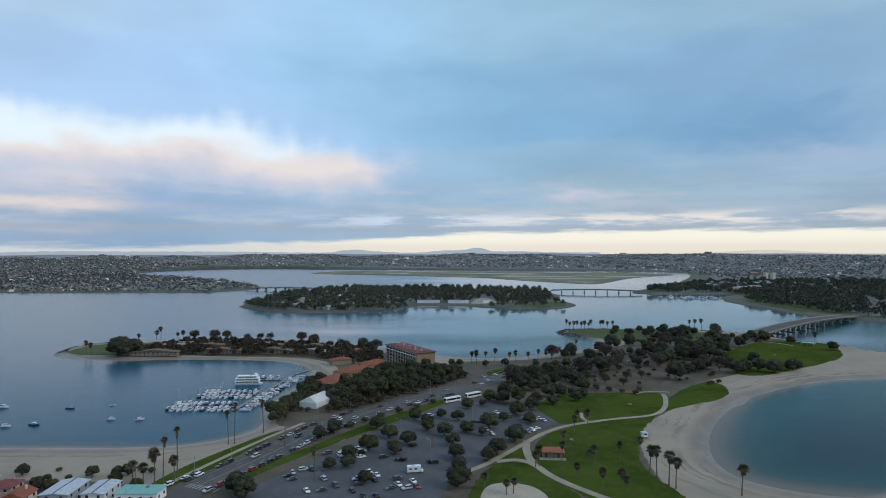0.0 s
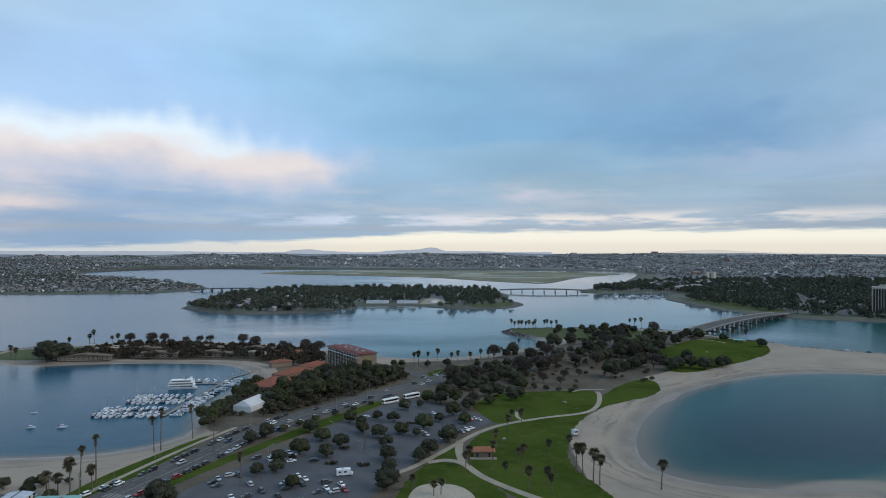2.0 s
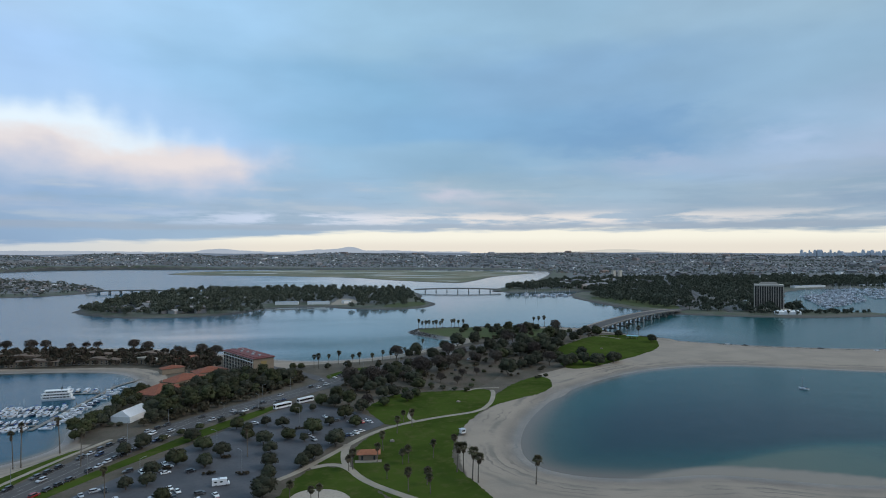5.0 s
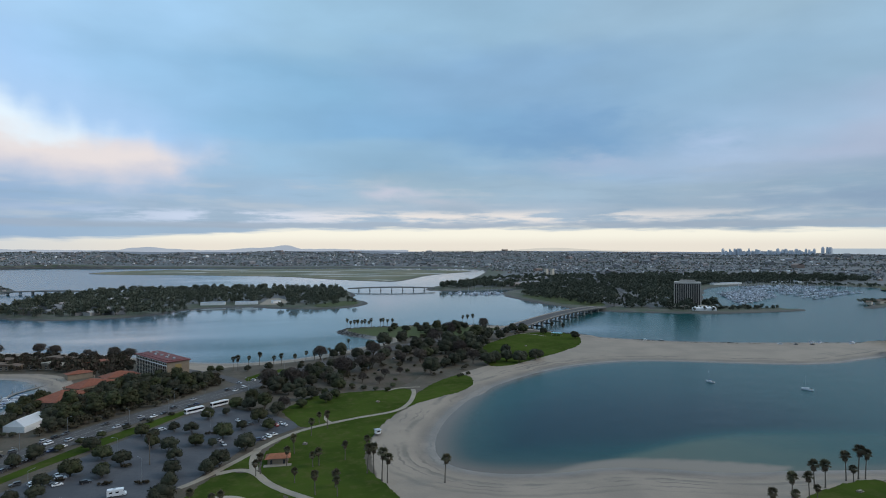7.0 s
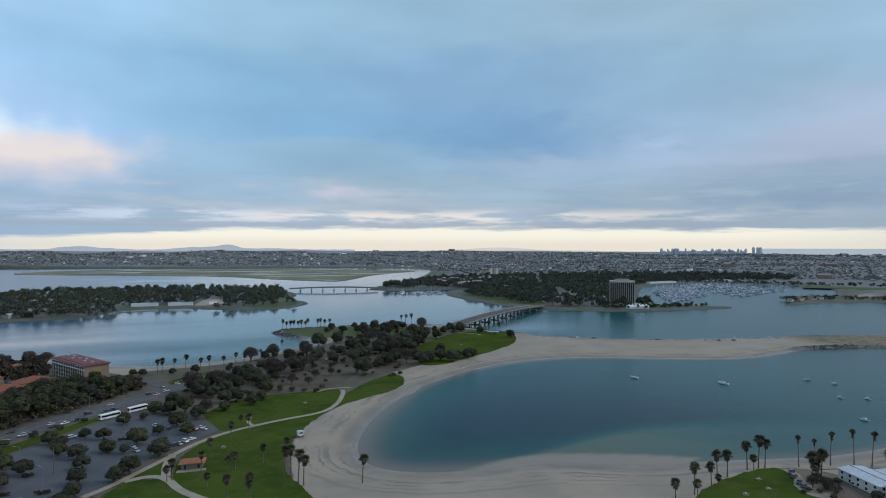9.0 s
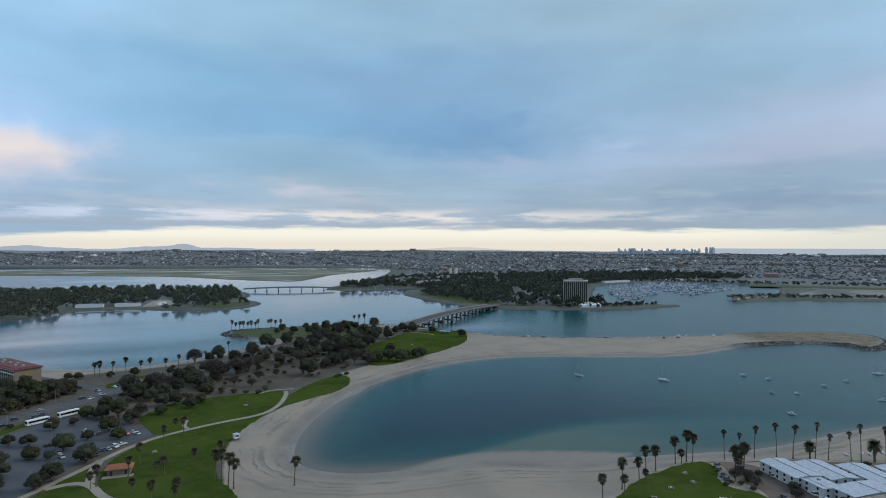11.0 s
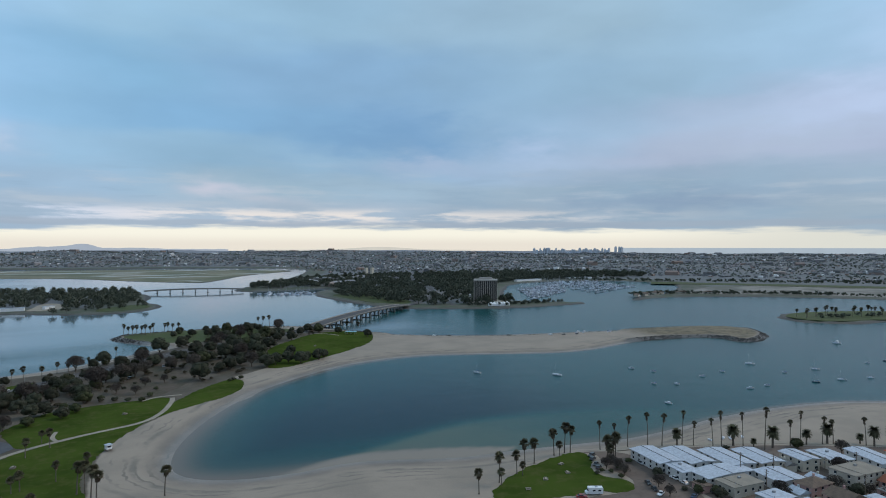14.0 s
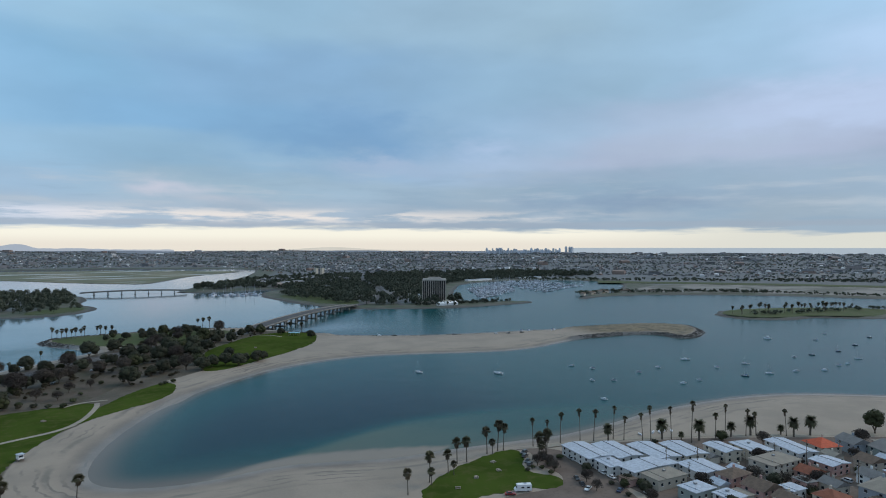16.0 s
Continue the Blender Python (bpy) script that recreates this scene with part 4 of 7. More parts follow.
def date_palm(seed, height, label, spread=3.7):
    """A stout date palm with a large round head of arching feather fronds."""
    rng = np.random.default_rng(seed)
    tree = thing("palm_tree", pose(0, 0, -300), label, "palm tree")
    bm = bmesh.new()
    loft(bm, [[(r * math.cos(i * math.tau / 9), r * math.sin(i * math.tau / 9), z) for i in range(9)] for z, r in ((-0.3, 0.6), (0.5, 0.48), (height * 0.8, 0.45), (height, 0.7))])
    part("trunk", bm, PALM_BARK, tree)
    v, f = [], []
    for i in range(260):
        a, e = i * 2.4, radians(rng.uniform(-52, 88))
        d = np.array((math.cos(a), math.sin(a)))
        L = spread * rng.uniform(0.62, 0.95)
        n0 = len(v)
        for k in range(6):
            s = k / 5
            r = L * s * math.cos(e * (1 - 0.35 * s))
            z = height + L * (s * math.sin(e) - 0.30 * s * s)
            w = 0.36 * math.sin(math.pi * (0.12 + 0.8 * s))
            for sgn in (-1, 1):
                v.append((d[0] * r - sgn * d[1] * w, d[1] * r + sgn * d[0] * w, z - (0.12 if sgn else 0)))
        f += [(n0 + 2 * k, n0 + 2 * k + 1, n0 + 2 * k + 3, n0 + 2 * k + 2) for k in range(5)]
    piece("crown", mesh_from("crown", v, f, LEAF_DATE), tree)
    return tree


OAKS = [broadleaf(11, 8.0, 5.0, 0.5, LEAF_DARK, "dense dark green broadleaf tree in the park", 12, 62, 0.62), broadleaf(12, 9.5, 5.8, 0.6, LEAF_DARK, "large dark green spreading tree", 14, 66, 0.68),
        broadleaf(13, 6.8, 4.6, 0.4, LEAF_GREEN, "round green broadleaf tree on open ground", 11, 60, 0.6), broadleaf(14, 12.5, 4.8, 1.2, LEAF_GREEN, "tall green tree with an open crown", 15, 54, 0.66)]
BARE = [broadleaf(21, 9.0, 5.0, 2.0, LEAF_BROWN, "thin brownish tree, nearly bare", 15, 62, 0.50, 9, "bare_tree"), broadleaf(22, 10.5, 5.8, 2.2, LEAF_BROWN, "wide reddish-brown winter tree", 18, 84, 0.58, 10, "bare_tree")]
LOT_TREES = [broadleaf(31, 5.6, 3.8, 0.5, LEAF_DARK, "small round dark tree in a car park", 10, 56, 0.5), broadleaf(32, 6.6, 4.4, 0.6, LEAF_GREEN, "round dark tree in a car park", 11, 56, 0.54)]
SHRUBS = [broadleaf(41, 2.6, 2.6, 0.3, LEAF_DARK, "low dark green rounded shrub", 8, 36, 0.4, 3, "shrub"), broadleaf(42, 3.4, 3.0, 0.4, LEAF_GREEN, "rounded mid-green shrub on soil", 8, 36, 0.4, 3, "shrub")]
TALL_PALMS = [fan_palm(51, 19, "tall slender fan palm with small head"), fan_palm(52, 23, "very tall slender fan palm"), fan_palm(53, 16, "slender fan palm with a leaning trunk")]
MID_PALMS = [fan_palm(54, 11, "fan palm with a skirt of dry fronds", 3.0), fan_palm(55, 8.5, "short fan palm with a skirt of dry fronds", 2.9), fan_palm(56, 13, "fan palm with a shaggy head", 2.9)]
DATES = [date_palm(61, 7.5, "stout date palm with a round head"), date_palm(62, 5.5, "short date palm with a round head", 3.2)]
rng = np.random.default_rng(5)
PLANTED = []


def plant(kinds, x, y, z=2.0, scale=1.0, group="", jitter=0.15):
    """One tree of these kinds at a place on the plan."""
    src = kinds[int(rng.integers(len(kinds)))]
    s = scale * rng.uniform(1 - jitter, 1 + jitter)
    ob = copy_thing(src, pose(x, y, z, rng.uniform(-2, 2), rng.uniform(-2, 2), rng.uniform(0, 360)) @ Matrix.Diagonal((s * rng.uniform(0.92, 1.1), s * rng.uniform(0.92, 1.1), s, 1)))
    if group:
        tagged(ob, group=group)
    PLANTED.append((x, y))
    return ob


def spread_points(outline, gap, count, seed, inset=0.0, avoid=()):
    """Random places within an outline, no two nearer than gap."""
    r = np.random.default_rng(seed)
    lo, hi = outline.min(0), outline.max(0)
    cand = r.uniform(lo, hi, (count * 60, 2))
    ok = inside_distance(outline, cand[:, 0], cand[:, 1]) > inset
    for o, d in avoid:
        ok &= inside_distance(o, cand[:, 0], cand[:, 1]) < -d
    cand, got = cand[ok], []
    for p in cand:
        if all((p[0] - q[0]) ** 2 + (p[1] - q[1]) ** 2 > gap * gap for q in got):
            got.append(p)
            if len(got) >= count:
                break
    return got


def clear_of_road(p, d):
    a = np.array(ROAD, float)
    return min(segment_distance(p[0], p[1], a[i], a[i + 1]) for i in range(len(a) - 1)) > d


# car park trees
for x, y in ((-48, 311), (-35, 312), (-49, 348), (-40, 332), (-29, 321), (-22, 361), (-13, 372), (-29, 368), (-10, 337), (-5, 320), (-3, 366), (2, 343), (11, 338), (15, 352), (33, 379),
             (39, 362), (3, 395), (13, 402), (-62, 283), (-54, 286), (-43, 268), (-3, 300), (24, 366), (-20, 345), (-34, 305), (-56, 300)):
    plant(LOT_TREES, x, y, 2.05, 1.02, "car park trees", 0.3)
for x, y in ((28, 327), (12, 297), (-2, 284), (-2, 264), (17, 306), (27, 409), (18, 416), (36, 404), (28, 418), (44, 392), (48, 404), (-78, 330), (-72, 340), (-96, 256), (-90, 250)):
    plant(OAKS[:2] if y < 400 else OAKS + BARE, x, y, 2.0, 0.95, "trees round the car park")
for x, y in ((-65, 352), (-58, 362), (-50, 371), (-40, 384), (-30, 396), (-20, 408)):
    plant(SHRUBS, x, y, 2.05, 0.9, "shrubs along the road")
# wood between road and marina, and round the hotel
for p in spread_points(smooth([(-108, 384), (-92, 376), (-72, 402), (-36, 440), (-2, 484), (-8, 512), (-30, 506), (-64, 508), (-80, 488), (-96, 440)]), 6.2, 84, 3):
    if (abs(p[0] + 97) > 13 or p[1] > 420) and all(math.hypot(p[0] - a, p[1] - b) > 15 for a, b in ((-98, 456), (-95, 470), (-92, 494), (-88, 508))):
        plant(OAKS, p[0], p[1], 2.0, 0.95, "trees beside the marina road", 0.38)
for k in range(26):
    plant(OAKS[2:] + OAKS[:1], -114 + 4 * math.sin(k * 2.3) + 0.14 * k, 364 + 4.2 * k, 1.9, 0.8, "trees between beach and tent")
for x, y in ((-84, 400), (-86, 392), (-88, 412), (-82, 408), (-104, 388), (-98, 386), (-110, 394)):
    plant(OAKS[:2] + SHRUBS[:1], x, y, 2.0, 0.85, "dark trees beside the tent")
# the point
RESORT_SPOTS = []
for p in spread_points(smooth([(-330, 596), (-240, 592), (-150, 592), (-110, 560), (-85, 540), (-72, 580), (-90, 625), (-160, 655), (-250, 676), (-320, 670)]), 6.0, 260, 4):
    RESORT_SPOTS.append((p[0], p[1]))
for x, y in ((-306, 690), (-281, 686), (-268, 688), (-243, 684), (-228, 684), (-217, 684), (-177, 668), (-160, 655), (-128, 640), (-103, 630), (-121, 634), (-88, 622), (-70, 606), (-58, 592)):
    plant(BARE, x, y, 2.0, 1.05, "bare trees on the north beach")
for x, y in ((-331, 580), (-336, 588), (-326, 586), (-322, 592), (-340, 594)):
    plant(OAKS[:2], x, y, 2.0, 1.75, "dark trees on the point")
# park wood
CLEARING = smooth([(98, 452), (112, 440), (142, 446), (156, 480), (158, 512), (134, 516), (106, 490)])
for p in spread_points(WOODS[2], 12.5, 66, 6, 3.0, ((LAWN_EAST, 0.0), (LAWN_WOOD, 0.0), (LAWN_BAY, 0.0), (LAWN_HOTEL, 2.0), (CLEARING, 1.0))):
    if clear_of_road(p, 13):
        plant(OAKS + OAKS[:2] + BARE + BARE[1:], p[0], p[1], 2.0, 1.22, "trees of the park", 0.34)
for x, y, s in ((262, 654, 1.5), (272, 666, 1.6), (254, 640, 1.3), (283, 672, 1.35), (246, 630, 1.4), (221, 596, 1.45), (204, 575, 1.4), (230, 604, 1.2)):
    plant(OAKS[1:2] + OAKS[3:], x, y, 2.0, s * 0.95, "tall trees by the bridge road")
for x, y in ((108, 470), (120, 462), (134, 470), (142, 492), (122, 498), (150, 500), (128, 484), (114, 484)):
    plant(SHRUBS + BARE[:1], x, y, 2.0, 0.75, "low trees on the picnic ground")
for x, y in ((124, 524), (114, 516), (132, 532)):
    plant(BARE[1:], x, y, 2.0, 1.3, "wide brown trees of the park")
for x, y in ((208, 533), (187, 512), (196, 522), (262, 561), (374, 632), (355, 676), (193, 662), (209, 679), (222, 700), (200, 740), (228, 752), (215, 728), (250, 742), (180, 742), (190, 768), (284, 701), (311, 717)):
    plant(OAKS[:3], x, y, 2.05, 0.9, "trees of the park")
for p in spread_points(LAWN_CAPE, 11, 14, 9, 12):
    plant(OAKS[:3], p[0], p[1], 2.05, 0.8, "trees on the cape")
for x, y in ((90, 453), (98, 455), (106, 450), (114, 442), (122, 437), (128, 449)):
    plant(SHRUBS + OAKS[:1], x, y, 2.0, 1.0, "dark bushes above the lawn")
for x, y in ((85, 476), (78, 489), (70, 514), (95, 499), (103, 515), (60, 427), (67, 429), (76, 416), (83, 427), (60, 456), (69, 468), (77, 438), (59, 407)):
    plant(OAKS[:3], x, y, 2.0, 0.9, "trees of the park", 0.25)
for x, y in ((219, 585), (214, 595), (237, 604), (239, 580), (191, 568), (170, 537), (167, 583), (222, 663), (219, 711), (117, 569), (124, 551), (142, 568), (153, 547)):
    plant(OAKS[:2] + BARE[1:], x, y, 2.0, 1.05, "trees of the park", 0.25)
for x, y, s in ((257, 515, 1.15), (277, 524, 1.2), (248, 523, 1.1), (268, 531, 1.0), (284, 531, 1.0), (236, 520, 1.25), (226, 512, 1.1)):
    plant(OAKS[:2], x, y, 2.0, s, "dark trees at the lawn edge", 0.15)
for x, y in ((190, 474), (186, 470), (196, 476)):
    plant(SHRUBS, x, y, 2.0, 0.8, "shrubs by the beach")
for x, y in ((37, 470), (48, 478), (58, 466), (70, 470), (64, 486), (80, 480), (50, 500), (74, 506), (52, 446), (88, 466)):
    plant(OAKS + BARE, x, y, 2.0, 0.95, "trees beside the car park exit")
# palms
for x, y, s in ((8, 548, 1), (12, 544, 1.1), (20, 555, 0.9), (29, 560, 0.9), (41, 547, 0.8), (48, 558, 0.9), (60, 565, 0.9), (78, 577, 0.9), (84, 582, 0.8), (93, 590, 0.8), (116, 632, 0.8), (104, 606, 0.8), (70, 574, 0.8)):
    plant(MID_PALMS, x, y, 1.8, 0.9 * s, "palms on the hotel beach")
for x, y in ((37, 541), (64, 538), (-3, 545), (-10, 545), (20, 540), (96, 584), (106, 593), (120, 598), (128, 580)):
    plant(OAKS[:3], x, y, 2.0, 0.75, "trees behind the hotel beach")
for x, y in ((131, 782), (140, 780), (145, 783), (150, 782), (154, 779), (159, 779), (163, 783), (176, 792), (180, 792), (185, 790), (191, 790), (288, 788), (293, 786), (301, 783), (136, 784), (367, 677), (380, 674)):
    plant(MID_PALMS[:1] + MID_PALMS[2:], x, y, 2.0, 0.95, "palms on the cape")
for x, y in ((-371, 592), (-364, 588), (-365, 640), (-360, 642), (-348, 646), (-350, 690), (-345, 690), (-325, 690), (-319, 690)):
    plant(MID_PALMS, x, y, 2.0, 0.95, "palms on the point")
for x, y in ((34, 289), (36, 291), (60, 294), (63, 295), (88, 308), (68, 266), (68, 256), (59, 260), (51, 276), (18, 256), (21, 257), (48, 299), (68, 367), (62, 344), (72, 356), (76, 300), (52, 316), (9, 262)):
    plant(MID_PALMS[:2], x, y, 2.05, 0.76, "palms on the lawn")
for x, y, s in ((84, 279, 1.0), (87, 278, 1.0), (89, 268, 1.0), (91, 265, 0.9), (116, 259, 0.85)):
    plant(MID_PALMS[2:], x, y, 2.0, s, "palms at the beach edge", 0.05)
for x, y, k in ((-124, 320, 0), (-121, 321, 1), (-112, 341, 0), (-135, 272, 0), (-131, 277, 1), (-66, 270, 2), (-93, 317, 0), (-16, 318, 2)):
    plant(TALL_PALMS[k:k + 1], x, y, 2.0, 0.92, "tall palms along the road", 0.04)
for x, y in ((-144, 263), (-140, 264), (-134, 262), (-128, 268)):
    plant(MID_PALMS, x, y, 2.0, 1.0, "palms by the beach houses")
PALM_HEIGHTS = (19, 23, 16)
for x, y, h in ((334, 204, 16), (346, 201, 17), (350, 195, 17), (361, 191, 18), (365, 187, 13), (373, 181, 15), (376, 178, 19), (387, 173, 18), (390, 163, 23), (408, 160, 14), (412, 157, 19),
                (426, 153, 15), (431, 150, 13), (444, 140, 15), (318, 208, 15), (329, 208, 12)):
    k = 1 if h > 17 else 0 if h > 14 else 2
    plant(TALL_PALMS[k:k + 1], x, y, 1.9, h / (PALM_HEIGHTS[k] + 1.0), "tall palms behind the beach", 0.02)
MID_HEIGHTS = (11, 8.5, 13)
for x, y, h in ((231, 192, 10), (246, 198, 13), (259, 202, 10), (270, 210, 11), (275, 209, 11), (291, 213, 13), (293, 211, 7), (298, 213, 14), (301, 212, 13), (307, 192, 12), (310, 190, 14), (306, 189, 9), (312, 193, 11), (260, 199, 6), (245, 195, 7)):
    k = 2 if h > 12 else 0 if h > 9 else 1
    plant(MID_PALMS[k:k + 1], x, y, 2.0, h / (MID_HEIGHTS[k] + 0.8), "palms round the camper lawn", 0.03)
for x, y, s in ((357, 191, 0.95), (383, 176, 1.1), (397, 163, 1.15), (418, 157, 0.85), (429, 152, 1.1), (446, 137, 1.1), (456, 133, 1.15)):
    plant(DATES[:1], x, y, 2.0, s, "date palms behind the houses", 0.03)
for x, y in ((390, 169), (444, 143)):
    plant(DATES[1:], x, y, 1.9, 0.7, "short date palms behind the houses")
plant(OAKS[3:], 490, 114, 1.9, 1.0, "trees behind the houses")
for x, y in ((308, 128), (303, 120), (318, 140), (340, 126), (350, 96), (366, 92), (392, 90), (372, 106), (398, 112), (310, 150), (312, 145), (306, 138), (336, 116), (412, 92), (432, 102), (303, 182), (315, 186), (306, 184)):
    plant(BARE + SHRUBS + OAKS[2:3], x, y, 2.0, 0.6, "garden trees between the beach houses")
for x, y, s in ((303, 158, 1.0), (313, 167, 0.7), (317, 147, 0.7), (299, 149, 0.8), (315, 136, 0.9), (341, 123, 0.6), (323, 174, 0.5), (372, 98, 0.9), (367, 93, 0.9)):
    plant(BARE[:1] + OAKS[:1], x, y, 2.0, 0.75 * s, "thin trees along the lane")
for x, y in ((291, 183), (298, 181), (304, 182), (297, 174), (301, 176), (306, 189), (309, 187), (300, 186), (304, 178), (312, 190), (295, 184)):
    plant(SHRUBS + BARE[:1], x, y, 2.05, 0.55, "brown shrubs bordering the lawn")
for x, y in ((-167, 271), (-187, 278), (-182, 256), (-185, 267), (-156, 272), (-152, 274), (-143, 277), (-194, 262), (-200, 272), (-212, 268), (-176, 268)):
    plant(SHRUBS + OAKS[:1], x, y, 2.0, 0.7, "garden trees by the west houses")
for x, y in ((-168, 258), (-176, 256), (-152, 263), (-198, 246), (-214, 258), (-184, 259), (-140, 258)):
    plant(SHRUBS + OAKS[2:3], x, y, 2.0, 0.7, "garden trees between the beach houses")

# ---- buildings ----


def windows_on(wall, parent_m, length, height, cols, rows, z0, storey, side, material=WINDOW, w=1.1, h=1.2, frame_mat=None, proud=0.03):
    """Rows of windows on one upright side of a building; side is the pose of the wall's middle foot, facing -y."""
    bm = bmesh.new()
    box(bm, (0, 0, 0), (w, 0.10, h))
    me = bpy.data.meshes.new("window")
    bm.to_mesh(me)
    bm.free()
    me.materials.append(material)
    sill = None
    if frame_mat:
        bm = bmesh.new()
        box(bm, (0, -0.02, -h / 2 - 0.06), (w + 0.3, 0.22, 0.12))
        sill = bpy.data.meshes.new("sill")
        bm.to_mesh(sill)
        bm.free()
        sill.materials.append(frame_mat)
    for r in range(rows):
        for c in range(cols):
            x = (c + 0.5) / cols * length - length / 2
            o = piece("window", me, wall, side @ pose(x, -proud, z0 + r * storey))
            if sill:
                piece("sill", sill, o)


HOUSES = []


def house(x, y, turn, size, height, wall_mat, roof_mat, label, roof="flat", z=2.04, windows=True, storeys=2, group=""):
    """A beach house: walls, a flat or gabled roof with eaves, windows and a door."""
    lx, ly = size
    HOUSES.append((x, y, max(lx, ly) * 0.5))
    height *= 0.84 if z == 2.04 and storeys > 1 else 1.0
    h = thing("house", pose(x, y, z, 0, 0, turn), label, "house", group)
    bm = bmesh.new()
    box(bm, (0, 0, height / 2 - 0.1), (lx, ly, height + 0.2))
    wall = part("wall", bm, wall_mat, h)
    bm = bmesh.new()
    if roof == "flat":
        box(bm, (0, 0, height + 0.12), (lx + 0.9, ly + 0.9, 0.24), bevel=0.05)
        box(bm, (-lx * 0.25, 0, height + 0.34), (0.3, ly + 0.7, 0.2))
        r = part("roof", bm, roof_mat, h)
        if min(lx, ly) > 7:
            bm = bmesh.new()
            box(bm, (lx * 0.12, ly * 0.2, height + 0.62), (1.3, 1.0, 0.8), bevel=0.05)
            part("vent", bm, STEEL, r)
            bm = bmesh.new()
            tube(bm, (-lx * 0.3, -ly * 0.25, height + 0.2), (-lx * 0.3, -ly * 0.25, height + 1.1), 0.12, 0.12, 6)
            part("pipe", bm, STEEL, r)
    elif roof == "shed":
        w = lx / 2 + 0.5
        d = ly / 2 + 0.6
        for sgn in (-1, 1):
            loft(bm, [[(sgn * 0.04, s * d, height + 0.95), (sgn * w, s * d, height + 0.25), (sgn * w, s * d, height + 0.05), (sgn * 0.04, s * d, height + 0.70)] for s in (-1, 1)])
        part("roof", bm, roof_mat, h)
        bm = bmesh.new()
        loft(bm, [[(-lx / 2, s * ly / 2, height), (lx / 2, s * ly / 2, height), (0.03, s * ly / 2, height + 0.72), (-0.03, s * ly / 2, height + 0.72)] for s in (-1, 1)])
        part("gable", bm, wall_mat, h)
        bm = bmesh.new()
        box(bm, (0, 0, height + 0.93), (0.5, ly + 1.2, 0.12))
        part("ridge", bm, DARK, h)
    else:
        w, d, p = lx / 2 + 0.6, ly / 2 + 0.6, height + min(lx, ly) * 0.26
        k = max(0.0, d - w) if roof == "hip" else d
        v = [bm.verts.new(c) for c in ((-w, -d, height), (w, -d, height), (w, d, height), (-w, d, height), (0, -k, p), (0, k, p))]
        for f in ((0, 1, 4), (1, 2, 5, 4), (2, 3, 5), (3, 0, 4, 5), (3, 2, 1, 0)):
            bm.faces.new([v[i] for i in f])
        r = part("roof", bm, roof_mat, h)
        bm = bmesh.new()
        box(bm, (lx * 0.2, ly * 0.2, p - 0.2), (0.8, 0.8, 1.6), bevel=0.05)
        part("chimney", bm, wall_mat, r)
    if windows:
        st = height / storeys
        nx, ny = max(2, int(lx / 3.9)), max(2, int(ly / 4.1))
        windows_on(wall, h, lx, height, nx, storeys, st * 0.56, st, pose(0, -ly / 2, 0), frame_mat=WHITE)
        windows_on(wall, h, ly, height, ny, storeys, st * 0.56, st, pose(-lx / 2, 0, 0, 0, 0, -90), frame_mat=WHITE)
        windows_on(wall, h, ly, height, ny, storeys, st * 0.56, st, pose(lx / 2, 0, 0, 0, 0, 90))
        bm = bmesh.new()
        box(bm, (lx * 0.32, -ly / 2 - 0.03, 1.05), (0.95, 0.1, 2.1))
        part("door", bm, DARK, wall)
    return h


STUCCO = plain("white_stucco", (0.54, 0.53, 0.51), 0.85, vary=0.12, scale=0.4)
ROW = "row of white beach houses"
house(325, 178, -12, (13, 22), 5.4, STUCCO, WHITE_ROOF, "white two-storey beach house with a low white roof", "shed", group=ROW)
house(338, 170, -14, (13.2, 22), 5.4, STUCCO, WHITE_ROOF, "white two-storey beach house with a low white roof", "shed", group=ROW)
house(352, 159, -15, (13.4, 23), 5.4, STUCCO, WHITE_ROOF, "white two-storey beach house with a low white roof", "shed", group=ROW)
house(366, 152, -17, (12.6, 20), 5.6, CREAM, WHITE_ROOF, "cream beach house with a low white roof", "shed", group=ROW)
house(322, 161, -12, (9, 12), 5.2, STUCCO, WHITE_ROOF, "small white house with a white roof", group=ROW)
house(334, 149, -8, (27, 11), 5.2, STUCCO, WHITE_ROOF, "long white two-storey house with a pale roof", "shed", group=ROW)
house(329, 137, -8, (17, 10), 4.6, BEIGE, TAN_ROOF, "low beige house with a flat tan roof", storeys=1)
house(352, 133, -14, (15, 15), 5.0, STUCCO, WHITE_ROOF, "white house with a white roof", "shed", group=ROW)
house(327, 120, -6, (12, 9), 4.8, GREENISH, WHITE_ROOF, "pale green house with a flat white roof", storeys=1)
house(382, 141, -14, (10, 14), 6.3, CREAM, WHITE_ROOF, "cream beach house with a low white roof", "shed", group=ROW)
house(396, 134, -17, (12, 16), 6.0, CREAM, WHITE_ROOF, "cream beach house with a flat white roof", group=ROW)
house(413, 123, -22, (11.5, 22), 5.8, STUCCO, WHITE_ROOF, "long white beach house with a white roof", "shed", group=ROW)
house(430, 116, -24, (12, 12), 5.8, BEIGE, plain("bright_red_tile", (0.48, 0.085, 0.035), 0.8, vary=0.2), "beige house with a bright orange-red tiled roof", "hip")
house(446, 108, -28, (10, 12), 6.4, GREYBLUE, GREY_ROOF, "grey-blue house with a grey gabled roof", "gable")
house(450, 92, -28, (18, 11), 6.4, GREENISH, GREY_ROOF, "grey-green house with a dark roof", "gable")
house(381, 115, -8, (20, 12), 8.4, BEIGE, TAN_ROOF, "three-storey beige apartment house with a flat roof", storeys=3)
house(331, 108, -6, (9, 9), 5.6, STUCCO, WHITE_ROOF, "white cube of a house with a flat roof")
house(353, 119, -4, (14, 8), 6.4, PINK, BROWN_ROOF, "brick-pink house with a brown shingle roof", "hip")
